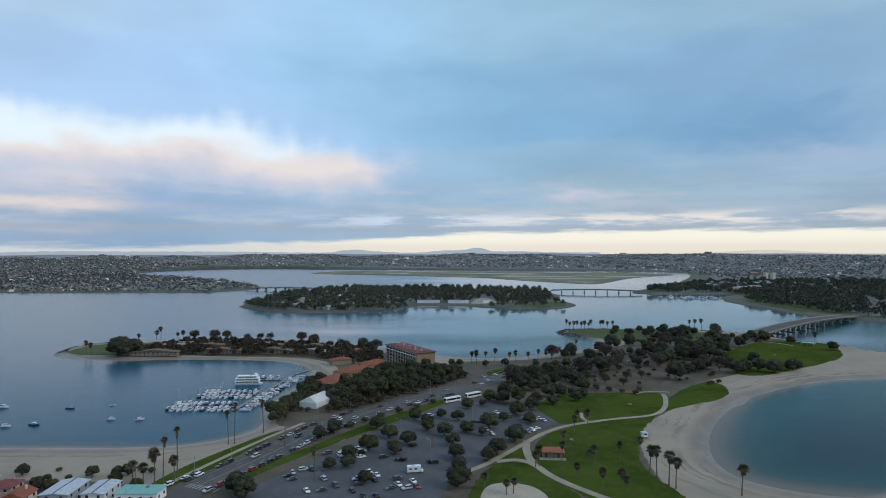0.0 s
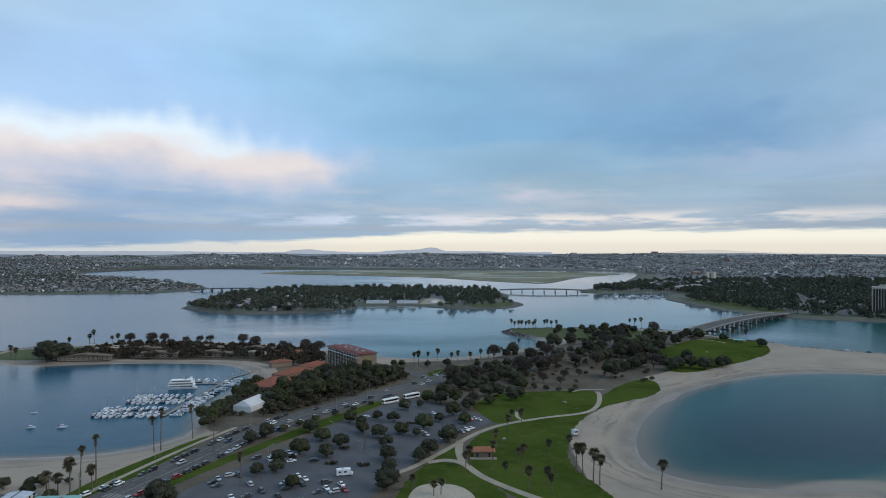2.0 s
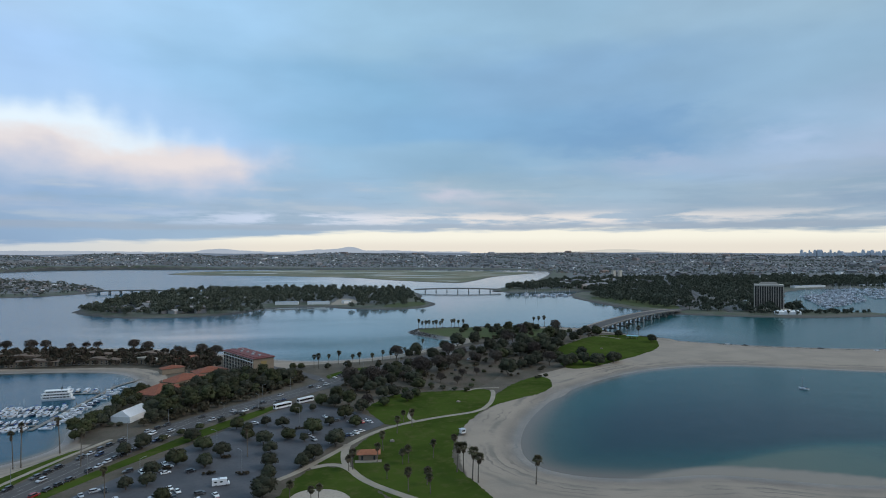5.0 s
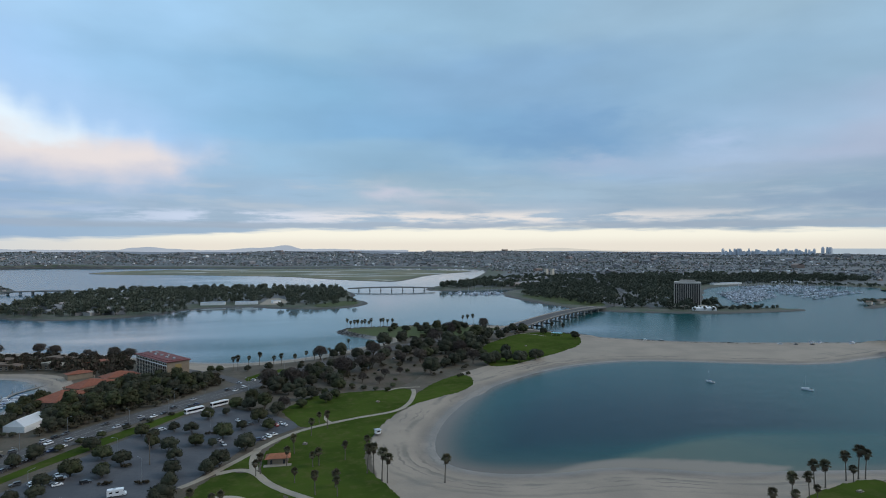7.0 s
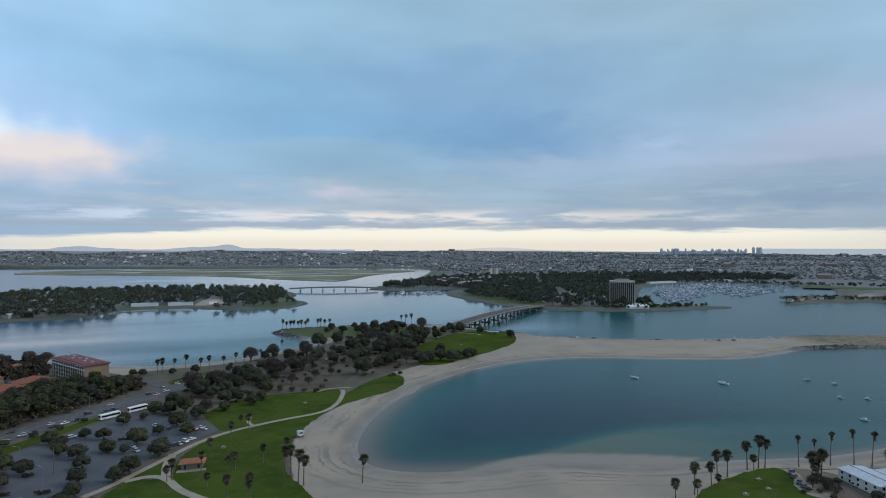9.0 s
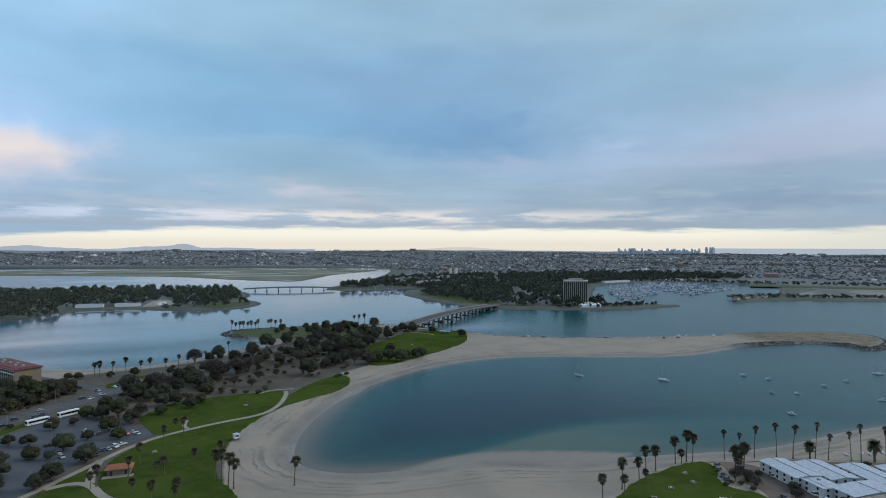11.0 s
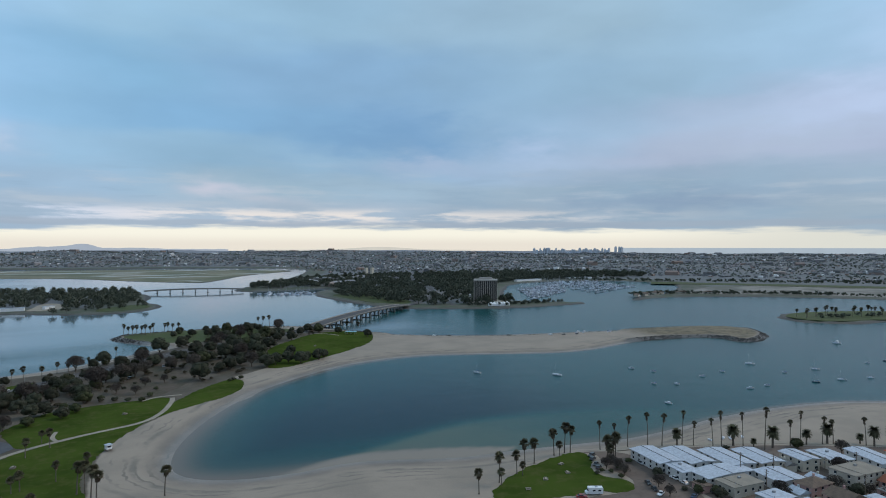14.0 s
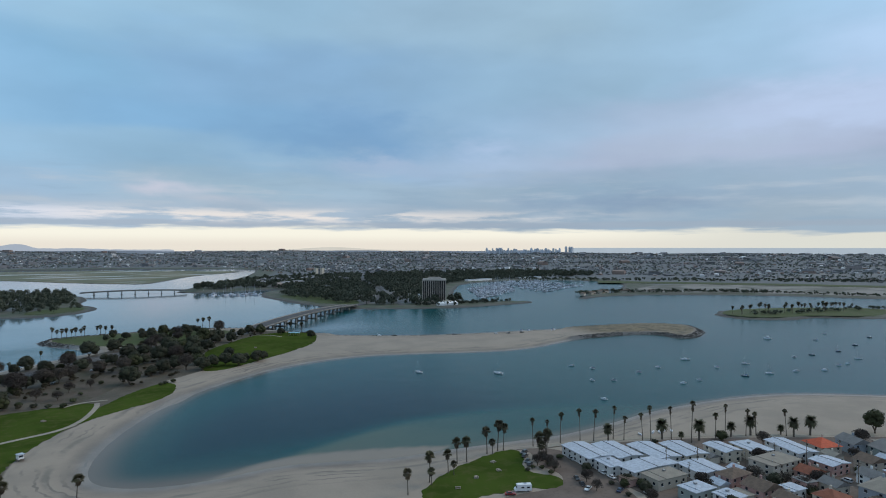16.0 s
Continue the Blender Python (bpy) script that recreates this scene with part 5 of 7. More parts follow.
house(350, 105, -8, (12, 10), 6.0, PINK, BROWN_ROOF, "brick-pink house with a brown shingle roof", "gable")
house(361, 98, -10, (8, 7), 4.0, STUCCO, WHITE_ROOF, "small white house with a flat roof", storeys=1)
house(386, 102, -8, (10, 8), 5.4, PINK, TILE, "house with a rust-brown roof", "gable")
house(405, 102, -12, (12, 11), 5.8, PINK, WHITE_ROOF, "mauve house with a pale metal roof", "shed")
house(378, 89, -16, (8, 8), 4.8, BEIGE, GREY_ROOF, "small beige house with a grey roof", "gable", storeys=1)
house(388, 74, -5, (19, 11), 7.6, GREYBLUE, TAN_ROOF, "large grey-blue house with a hipped tan roof", "hip")
house(404, 84, -12, (9, 9), 5.2, WHITE, GREY_ROOF, "white house with a grey gabled roof", "gable")
house(424, 92, -18, (11, 9), 5.6, BEIGE, BROWN_ROOF, "beige house with a brown gabled roof", "gable")
house(440, 76, -22, (14, 10), 6.0, CREAM, BROWN_ROOF, "cream house with a brown hipped roof", "hip")
house(420, 66, -12, (12, 10), 6.0, STUCCO, WHITE_ROOF, "white house with a flat roof")
house(364, 84, -8, (11, 9), 5.6, CREAM, TILE, "cream house with a clay tile roof", "hip")
for i, (x, y, lx, ly, hh) in enumerate(((342, 180, 5, 7, 3.0), (358, 168, 5, 6, 3.0), (372, 142, 6, 8, 3.2), (316, 146, 5, 6, 3.0), (344, 120, 6, 6, 3.0), (340, 108, 5, 8, 3.4), (366, 124, 7, 6, 3.2), (372, 98, 6, 7, 4.8), (394, 102, 5, 7, 3.2), (398, 120, 6, 6, 3.0), (418, 106, 6, 7, 4.6), (414, 78, 8, 7, 5.0), (398, 68, 6, 7, 3.0), (376, 70, 7, 7, 4.5), (432, 88, 7, 7, 4.6), (458, 98, 8, 8, 5.0), (470, 92, 9, 10, 5.6), (464, 80, 9, 9, 5.6), (346, 92, 9, 8, 5.2), (352, 80, 8, 8, 5.0))):
    house(x, y, -10 - (x - 330) * 0.12, (lx, ly), hh, (STUCCO, BEIGE, CREAM, PINK)[i % 4], (TAN_ROOF, WHITE_ROOF, GREY_ROOF, BROWN_ROOF, WHITE_ROOF)[i % 5], ("small garage with a flat roof" if hh < 3.5 else "small beach house between larger ones"), "flat" if i % 2 else "gable", 2.04, hh > 3.5, 1, "small buildings between the houses")
house(-163, 246, 4, (11, 16), 6.0, GREYBLUE, WHITE_ROOF, "grey house with a pale ridged roof", "shed")
house(-149, 248, 4, (9, 14), 5.2, STUCCO, WHITE_ROOF, "white house with a pale roof", "shed")
house(-132, 247, 2, (17, 9), 4.2, WHITE, TEAL_ROOF, "low building with a teal metal roof", "flat", storeys=1)
house(-190, 249, 6, (9, 9), 6.0, PINK, RED_ROOF, "pink house with a reddish roof", "hip")
house(-205, 254, 6, (10, 9), 5.5, PINK, WHITE_ROOF, "pink house with a flat pale roof")
house(-178, 240, 6, (9, 9), 5.5, CREAM, TILE, "cream house with a tiled roof", "gable")
house(-226, 250, 6, (11, 9), 5.0, WHITE, GREY_ROOF, "white house with a grey roof", "gable")

for q in spread_points(HOUSING, 6.0, 60, 91, 4.0):
    if all(math.hypot(q[0] - hx, q[1] - hy) > hr + 1.0 for hx, hy, hr in HOUSES) and q[1] > 60:
        plant(OAKS[:3] + SHRUBS + BARE, q[0], q[1], 2.0, 0.72, "garden trees between the beach houses")

# the hotel above the beach
HOT = thing("hotel", pose(-47, 541, 2, 0, 0, -57), "tan five-storey hotel with cream fins and a dark red flat roof", "hotel")
bm = bmesh.new()
box(bm, (0, 0, 7.5), (58, 18, 15.4))
hw = part("wall", bm, plain("tan_brown_wall", (0.235, 0.185, 0.135), 0.9, vary=0.15, scale=0.2), HOT)
bm = bmesh.new()
box(bm, (0, 0, 15.6), (60, 20, 0.7), bevel=0.1)
box(bm, (0, 0, 16.15), (54, 14, 0.5))
hr = part("roof", bm, RED_ROOF, HOT)
for i in range(7):
    bm = bmesh.new()
    box(bm, (-22 + 7.2 * i, 2.5 * math.sin(i * 2.1), 16.8), (2.4, 1.8, 1.2), bevel=0.08)
    part("roof_unit", bm, STEEL, hr)
windows_on(hw, HOT, 56, 15, 18, 5, 2.1, 2.95, pose(0, -9, 0), w=2.55, h=2.15)
for i in range(19):
    bm = bmesh.new()
    box(bm, (-28 + 56 / 18 * i, -9.15, 7.6), (0.4, 0.3, 15.0))
    part("fin", bm, CREAM, hw)
for k in (12.6, 15.0):
    bm = bmesh.new()
    box(bm, (0, -9.3, k), (58, 0.5, 0.5))
    part("balcony", bm, WHITE, hw, "white balcony band")
bm = bmesh.new()
box(bm, (29.05, 0, 7.0), (0.2, 5, 12))
part("end_panel", bm, plain("ochre_panel", (0.26, 0.19, 0.07), 0.85), hw, "ochre panel on the end wall")

DARKSTUC = plain("brown_stucco", (0.23, 0.18, 0.13), 0.9, vary=0.12, scale=0.3)
# resort buildings with clay tiles
for i, (x, y, t, lx, ly) in enumerate(((-97, 464, 68, 34, 17), (-90, 502, 58, 32, 15), (-76, 530, 35, 26, 14), (-110, 548, 30, 18, 9))):
    house(x, y, t, (lx, ly), 4.2, DARKSTUC, TILE, "low resort building with a broad clay tile roof", "hip", 2.0, i < 2, 1, "resort buildings")
for i, (x, y, t, lx, ly, mat) in enumerate(((-300, 588, 4, 46, 9, BROWN_ROOF), (-240, 600, 0, 44, 9, BROWN_ROOF), (-188, 602, -6, 40, 9, BROWN_ROOF), (-146, 596, -16, 30, 9, TAN_ROOF), (-308, 640, 6, 36, 22, TAN_ROOF), (-262, 628, 4, 38, 10, BROWN_ROOF), (-205, 634, -4, 40, 10, BROWN_ROOF), (-150, 626, -12, 34, 10, BROWN_ROOF), (-106, 590, -30, 30, 12, TILE))):
    house(x, y, t, (lx, ly), 3.8, DARKSTUC, mat, "long low resort wing with stucco walls", "gable" if i != 4 else "flat", 2.0, True, 2, "resort wings")

# white event tent by the marina
TENT = thing("event_tent", pose(-97, 404, 2, 0, 0, 72), "white peaked event tent with cloth walls", "tent")
bm = bmesh.new()
v = [bm.verts.new(c) for c in ((-11, -6.5, 3.6), (11, -6.5, 3.6), (11, 6.5, 3.6), (-11, 6.5, 3.6), (-9.5, 0, 7.0), (9.5, 0, 7.0))]
for f in ((0, 1, 5, 4), (1, 2, 5), (2, 3, 4, 5), (3, 0, 4)):
    bm.faces.new([v[i] for i in f])
bmesh.ops.solidify(bm, geom=bm.faces[:], thickness=0.1)
part("canopy", bm, plain("tent_fabric", (0.84, 0.85, 0.87), 0.7, vary=0.05), TENT)
for x in (-10.8, -3.6, 3.6, 10.8):
    for y in (-6.3, 6.3):
        bm = bmesh.new()
        tube(bm, (x, y, -0.1), (x, y, 3.6), 0.08, 0.08, 6)
        part("pole", bm, STEEL, TENT)
for y in (-6.4, 6.4):
    bm = bmesh.new()
    box(bm, (0, y, 1.85), (21.6, 0.06, 3.6))
    part("side_cloth", bm, WHITE, TENT)

for x in (-10.9, 10.9):
    bm = bmesh.new()
    box(bm, (x, 0, 1.85), (0.06, 12.6, 3.6))
    part("side_cloth", bm, WHITE, TENT)
# park restroom with an orange tile roof
REST = thing("restroom", pose(44, 305, 2.06, 0, 0, -4), "small park restroom with an orange tile roof", "building")
bm = bmesh.new()
box(bm, (0, 0, 1.5), (9.5, 5.5, 3.1))
rw = part("wall", bm, DARKSTUC, REST)
bm = bmesh.new()
v = [bm.verts.new(c) for c in ((-6, -4, 3), (6, -4, 3), (6, 4, 3), (-6, 4, 3), (-3.6, 0, 4.6), (3.6, 0, 4.6))]
for f in ((0, 1, 5, 4), (1, 2, 5), (2, 3, 4, 5), (3, 0, 4), (3, 2, 1, 0)):
    bm.faces.new([v[i] for i in f])
part("roof", bm, plain("orange_tile", (0.29, 0.11, 0.055), 0.85, vary=0.2), REST)
for x in (-3, 3):
    bm = bmesh.new()
    box(bm, (x, -2.78, 1.1), (1.0, 0.1, 2.1))
    part("door", bm, DARK, rw)
bm = bmesh.new()
box(bm, (0, -4.5, 0.08), (13, 3.4, 0.16))
part("apron", bm, CONCRETE, REST)

# lifeguard hut on the sand
HUT = thing("lifeguard_hut", pose(98, 335, 1.9, 0, 0, 20), "small white lifeguard hut on stilts at the lawn edge", "hut")
for x in (-1, 1):
    for y in (-1, 1):
        bm = bmesh.new()
        tube(bm, (x, y, -0.4), (x, y, 1.2), 0.09, 0.09, 6)
        part("leg", bm, WOOD, HUT)
bm = bmesh.new()
box(bm, (0, 0, 2.3), (2.6, 2.6, 2.2), bevel=0.05)
part("cabin", bm, WHITE, HUT)
bm = bmesh.new()
box(bm, (0, 0, 3.5), (3.3, 3.3, 0.2), taper=0.9)
part("roof", bm, WHITE_ROOF, HUT)
bm = bmesh.new()
box(bm, (0, 0, 1.15), (3.6, 3.6, 0.14))
part("deck", bm, WOOD, HUT)
bm = bmesh.new()
box(bm, (0, -1.33, 2.6), (1.9, 0.06, 0.8))
part("window", bm, WINDOW, HUT)

# tall hotel on the marina spit
TOW = thing("hotel_tower", pose(741, 919, 2.5, 0, 0, -36), "tall brown-grey hotel tower with vertical white ribs", "hotel")
bm = bmesh.new()
box(bm, (0, 0, 20.3), (42, 20, 41))
tw = part("wall", bm, plain("tower_brown", (0.045, 0.037, 0.032), 0.8, vary=0.15, scale=0.1), TOW)
RIB = plain("tower_rib", (0.42, 0.38, 0.34), 0.85, vary=0.08, scale=0.1)
for i in range(13):
    bm = bmesh.new()
    box(bm, (-21 + 3.5 * i, -10.5, 20.3), (0.8, 1.4, 41))
    part("rib", bm, RIB, tw, "pale vertical rib")
for i in range(7):
    bm = bmesh.new()
    box(bm, (-21.4, -10 + 3.33 * i, 20.3), (1.2, 0.8, 41))
    part("rib", bm, RIB, tw, "pale vertical rib")
bm = bmesh.new()
box(bm, (0, -0.3, 42.2), (44, 22.4, 3.0), bevel=0.3)
part("parapet", bm, RIB, TOW)
bm = bmesh.new()
box(bm, (0, 0, 45.4), (30, 12, 3.4), taper=0.72)
part("penthouse", bm, plain("penthouse", (0.30, 0.27, 0.24), 0.8), TOW)
bm = bmesh.new()
box(bm, (0, 0, 1.9), (64, 40, 4.0), bevel=0.3)
part("podium", bm, BEIGE, TOW)
PAV = thing("marquee", pose(726, 856, 2.6, 0, 0, -8), "long white scalloped marquee at the water's edge", "tent")
for i in range(6):
    bm = bmesh.new()
    x = -16 + 6.4 * i
    v = [bm.verts.new(c) for c in ((x - 3.2, -5, 4), (x + 3.2, -5, 4), (x + 3.2, 5, 4), (x - 3.2, 5, 4), (x, 0, 7.2))]
    for f in ((0, 1, 4), (1, 2, 4), (2, 3, 4), (3, 0, 4)):
        bm.faces.new([v[j] for j in f])
    box(bm, (x, 0, 2.0), (6.3, 9.8, 4.0))
    part("bay", bm, WHITE, PAV)

# ---- bridges ----


def bridge(name, a, b, width, z0, z1, spans, label, pier_width, rail=True, ends=(2.2, 2.2)):
    """A road bridge: arched deck, kerb rails, and piers with cross heads."""
    a, b = Vector(a), Vector(b)
    L = (b - a).length
    B = thing(name, Matrix.Translation((*a, 0)) @ pose(0, 0, 0, 0, 0, math.degrees(math.atan2(b.y - a.y, b.x - a.x))), label, "bridge")

    def top(s):
        k = s / L
        return ends[0] + (ends[1] - ends[0]) * k + (z1 - ends[0]) * math.sin(math.pi * k) ** 0.8

    n = 24
    bm = bmesh.new()
    loft(bm, [[(L * i / n, -width / 2, top(L * i / n)), (L * i / n, width / 2, top(L * i / n)), (L * i / n, width / 2 - 1, top(L * i / n) - 1.5), (L * i / n, -width / 2 + 1, top(L * i / n) - 1.5)] for i in range(n + 1)])
    part("deck", bm, BRIDGE_CON, B)
    bm = bmesh.new()
    loft(bm, [[(L * i / n, -width / 2 + 1.2, top(L * i / n) + 0.03), (L * i / n, width / 2 - 1.2, top(L * i / n) + 0.03), (L * i / n, width / 2 - 1.2, top(L * i / n) - 0.1), (L * i / n, -width / 2 + 1.2, top(L * i / n) - 0.1)] for i in range(n + 1)])
    part("roadway", bm, ROADBED, B)
    if rail:
        for s in (-1, 1):
            bm = bmesh.new()
            w = s * (width / 2 - 0.3)
            loft(bm, [[(L * i / n, w - 0.15, top(L * i / n) + 1.0), (L * i / n, w + 0.15, top(L * i / n) + 1.0), (L * i / n, w + 0.15, top(L * i / n) - 0.05), (L * i / n, w - 0.15, top(L * i / n) - 0.05)] for i in range(n + 1)])
            part("railing", bm, BRIDGE_CON, B)
    for i in range(1, spans):
        x = L * i / spans
        for y in (-pier_width, 0, pier_width) if pier_width > 5 else (-pier_width, pier_width):
            bm = bmesh.new()
            box(bm, (x, y, (top(x) - 2.4 - 4) / 2), (1.8, 2.6, top(x) - 2.4 + 4), bevel=0.2)
            part("pier", bm, BRIDGE_CON, B)
        bm = bmesh.new()
        box(bm, (x, 0, top(x) - 2.0), (2.0, width - 1, 1.2), bevel=0.15)
        part("cross_head", bm, BRIDGE_CON, B)
        bm = bmesh.new()
        box(bm, (x, 0, 0.3), (3.6, pier_width * 2 + 4, 1.3), bevel=0.2)
        part("footing", bm, plain("wet_concrete", (0.10, 0.095, 0.085), 0.7), B)
    return B


bridge("road_bridge", (318, 708), (574, 926), 22, 2.2, 9.0, 11, "long concrete road bridge on grey piers", 7.0, ends=(3.6, 5.6))
bridge("road_bridge", (214, 1500), (424, 1462), 14, 2, 9.0, 8, "low concrete bridge to the wooded isle", 3.6, ends=(6.0, 6.0))
bridge("road_bridge", (-556, 1566), (-355, 1548), 14, 2, 9.0, 8, "low concrete bridge behind the isle", 3.6, ends=(6.0, 6.0))

# ---- vehicles ----


def car_paint(name, colour):
    m = bpy.data.materials.new(name)
    m.use_nodes = True
    p = m.node_tree.nodes["Principled BSDF"]
    p.inputs["Base Color"].default_value = (*colour, 1)
    p.inputs["Roughness"].default_value, p.inputs["Metallic"].default_value = 0.32, 0.1
    p.inputs["Coat Weight"].default_value = 0.4
    return m


CARGLASS = glass_material("car_glass", (0.012, 0.014, 0.018))
LAMP = plain("lamp_lens", (0.55, 0.55, 0.55), 0.2)
TAIL = plain("tail_lens", (0.25, 0.02, 0.02), 0.3)
HUB = plain("wheel_rim", (0.35, 0.35, 0.36), 0.4, metal=0.7)


def wheel_mesh(r, w):
    bm = bmesh.new()
    tube(bm, (0, -w / 2, 0), (0, w / 2, 0), r, r, 12)
    t = bpy.data.meshes.new("tyre")
    bm.to_mesh(t)
    bm.free()
    t.materials.append(RUBBER)
    bm = bmesh.new()
    tube(bm, (0, -w / 2 - 0.02, 0), (0, w / 2 + 0.02, 0), r * 0.6, r * 0.6, 8)
    h = bpy.data.meshes.new("rim")
    bm.to_mesh(h)
    bm.free()
    h.materials.append(HUB)
    return t, h


def vehicle(name, label, category, L, Wd, body, cabin, paint, wheels, r=0.33, roof_mat=None):
    """A road vehicle from its side outlines; body and cabin are lists of (x, z)."""
    V = thing(name, pose(0, 0, -300), label, category)

    def skin(outline, half, tuck):
        bm = bmesh.new()
        loft(bm, [[(x, y * half * (tuck if z > 0.95 * max(q[1] for q in outline) else 1.0), z) for x, z in outline] for y in (-1, 1)])
        return bm

    part("body", skin(body, Wd / 2, 0.96), paint, V)
    if cabin:
        part("cabin_glass", skin(cabin, Wd / 2 * 0.9, 0.84), CARGLASS, V)
        top = max(z for x, z in cabin)
        xs_ = [x for x, z in cabin if z > top - 0.05]
        bm = bmesh.new()
        box(bm, ((min(xs_) + max(xs_)) / 2, 0, top + 0.03), (max(xs_) - min(xs_) + 0.15, Wd * 0.78, 0.08), bevel=0.02)
        part("roof", bm, roof_mat or paint, V)
    for s in (-1, 1):
        bm = bmesh.new()
        box(bm, (L / 2 - 0.05, s * Wd * 0.36, 0.66), (0.12, 0.34, 0.16))
        part("headlight", bm, LAMP, V)
        bm = bmesh.new()
        box(bm, (-L / 2 + 0.05, s * Wd * 0.38, 0.75), (0.12, 0.28, 0.18))
        part("tail_light", bm, TAIL, V)
    t, h = wheel_mesh(r, 0.24)
    for x in wheels:
        for s in (-1, 1):
            w = piece("wheel", t, V, pose(x, s * (Wd / 2 - 0.12), r))
            piece("rim", h, w)
    return V


SEDAN = [(-2.25, 0.35), (2.25, 0.35), (2.3, 0.62), (1.95, 0.80), (0.85, 0.93), (-1.55, 0.98), (-2.2, 0.90), (-2.3, 0.62)]
SEDAN_TOP = [(0.95, 0.90), (0.3, 1.40), (-0.95, 1.42), (-1.75, 0.95)]
SUV = [(-2.3, 0.42), (2.3, 0.42), (2.32, 0.80), (2.0, 1.0), (1.05, 1.10), (-2.2, 1.12), (-2.32, 0.80)]
SUV_TOP = [(1.1, 1.05), (0.55, 1.66), (-1.9, 1.68), (-2.25, 1.08)]
PAINTS = (("white", (0.70, 0.70, 0.70)), ("silver", (0.38, 0.39, 0.41)), ("black", (0.015, 0.015, 0.017)), ("dark grey", (0.05, 0.052, 0.056)), ("red", (0.26, 0.018, 0.018)), ("dark blue", (0.02, 0.035, 0.085)))
CARS = []
for k, (cname, colour) in enumerate(PAINTS):
    paint = car_paint("paint_" + cname.replace(" ", "_"), colour)
    CARS.append(vehicle("car", f"{cname} saloon car parked on asphalt", "car", 4.6, 1.8, SEDAN, SEDAN_TOP, paint, (-1.4, 1.42)))
    CARS.append(vehicle("car", f"{cname} sport utility car parked on asphalt", "car", 4.65, 1.9, SUV, SUV_TOP, paint, (-1.42, 1.45), 0.37))
BUS_BODY = [(-6.2, 0.45), (6.1, 0.45), (6.25, 1.2), (6.15, 3.2), (5.9, 3.4), (-6.1, 3.4), (-6.25, 3.2)]
WHITE_PAINT = car_paint("paint_coach", (0.70, 0.70, 0.70))


def coach():
    V = vehicle("coach", "white touring coach with dark windows parked on asphalt", "bus", 12.5, 2.6, BUS_BODY, [], WHITE_PAINT, (-3.6, 3.9), 0.5)
    for s in (-1, 1):
        bm = bmesh.new()
        box(bm, (-0.1, s * 1.285, 2.25), (11.4, 0.1, 1.15))
        part("side_window", bm, CARGLASS, V)
    bm = bmesh.new()
    box(bm, (6.17, 0, 2.1), (0.14, 2.3, 1.6))
    part("windscreen", bm, CARGLASS, V)
    bm = bmesh.new()
    box(bm, (-1.5, 0, 3.5), (3.0, 1.8, 0.25), bevel=0.05)
    part("roof_unit", bm, WHITE, V)
    return V


def motorhome():
    V = vehicle("motorhome", "white motorhome parked on asphalt", "motorhome", 7.4, 2.4, [(-3.7, 0.5), (3.6, 0.5), (3.7, 1.1), (3.0, 1.45), (2.5, 2.0), (2.6, 3.0), (2.2, 3.15), (-3.6, 3.15), (-3.75, 2.9)], [], WHITE_PAINT, (-2.0, 2.3), 0.4)
    bm = bmesh.new()
    box(bm, (2.62, 0, 1.75), (0.5, 2.0, 0.6))
    part("windscreen", bm, CARGLASS, V)
    for s in (-1, 1):
        for x in (-2.2, 0.2):
            bm = bmesh.new()
            box(bm, (x, s * 1.2, 2.0), (1.2, 0.1, 0.6))
            part("side_window", bm, CARGLASS, V)
    bm = bmesh.new()
    box(bm, (-1.0, 0, 3.28), (1.1, 0.9, 0.28), bevel=0.05)
    part("roof_unit", bm, WHITE_ROOF, V)
    return V


COACH, CAMPER = coach(), motorhome()
ON_LOT = 2.055
copy_thing(COACH, pose(-7, 412, ON_LOT, 0, 0, 218))
copy_thing(COACH, pose(7, 425, ON_LOT, 0, 0, 219))
copy_thing(CAMPER, pose(-22, 281, ON_LOT, 0, 0, 10))
copy_thing(CAMPER, pose(273, 167, 2.06, 0, 0, 150))
crng = np.random.default_rng(77)
PICK = np.array((4, 4, 3, 3, 4, 4, 4, 3, 0.7, 0.5, 1, 1)) / 32.2


def park(x, y, turn, z, group, pick=None):
    src = CARS[int(crng.choice(12, p=PICK)) if pick is None else pick]
    return tagged(copy_thing(src, pose(x, y, z, 0, 0, turn + (180 if crng.random() < 0.5 else 0))), group=group)


for x, y in ((-79, 274), (-78, 278), (-76, 270), (-74, 282), (-70, 282), (-62, 271), (-60, 258), (-55, 263), (-47, 271), (-43, 273), (-43, 280), (-39, 276), (-54, 313), (-51, 308), (-54, 304), (-39, 300),
             (-38, 320), (-24, 287), (-22, 269), (-28, 265), (-31, 261), (-20, 263), (-20, 376), (2, 346), (13, 348), (21, 384), (36, 370), (43, 368), (31, 337), (36, 344), (-68, 305), (-61, 302), (-36, 253), (-41, 252), (-47, 258),
             (-29, 272), (-66, 257), (-63, 289), (28, 374), (46, 371), (16, 339), (33, 342), (-24, 261), (-60, 309), (-50, 300), (-39, 270), (26, 333), (48, 368), (39, 347), (42, 350), (-45, 265)):
    park(x, y, 30 + crng.choice((0, 90)), ON_LOT, "cars on the car park")


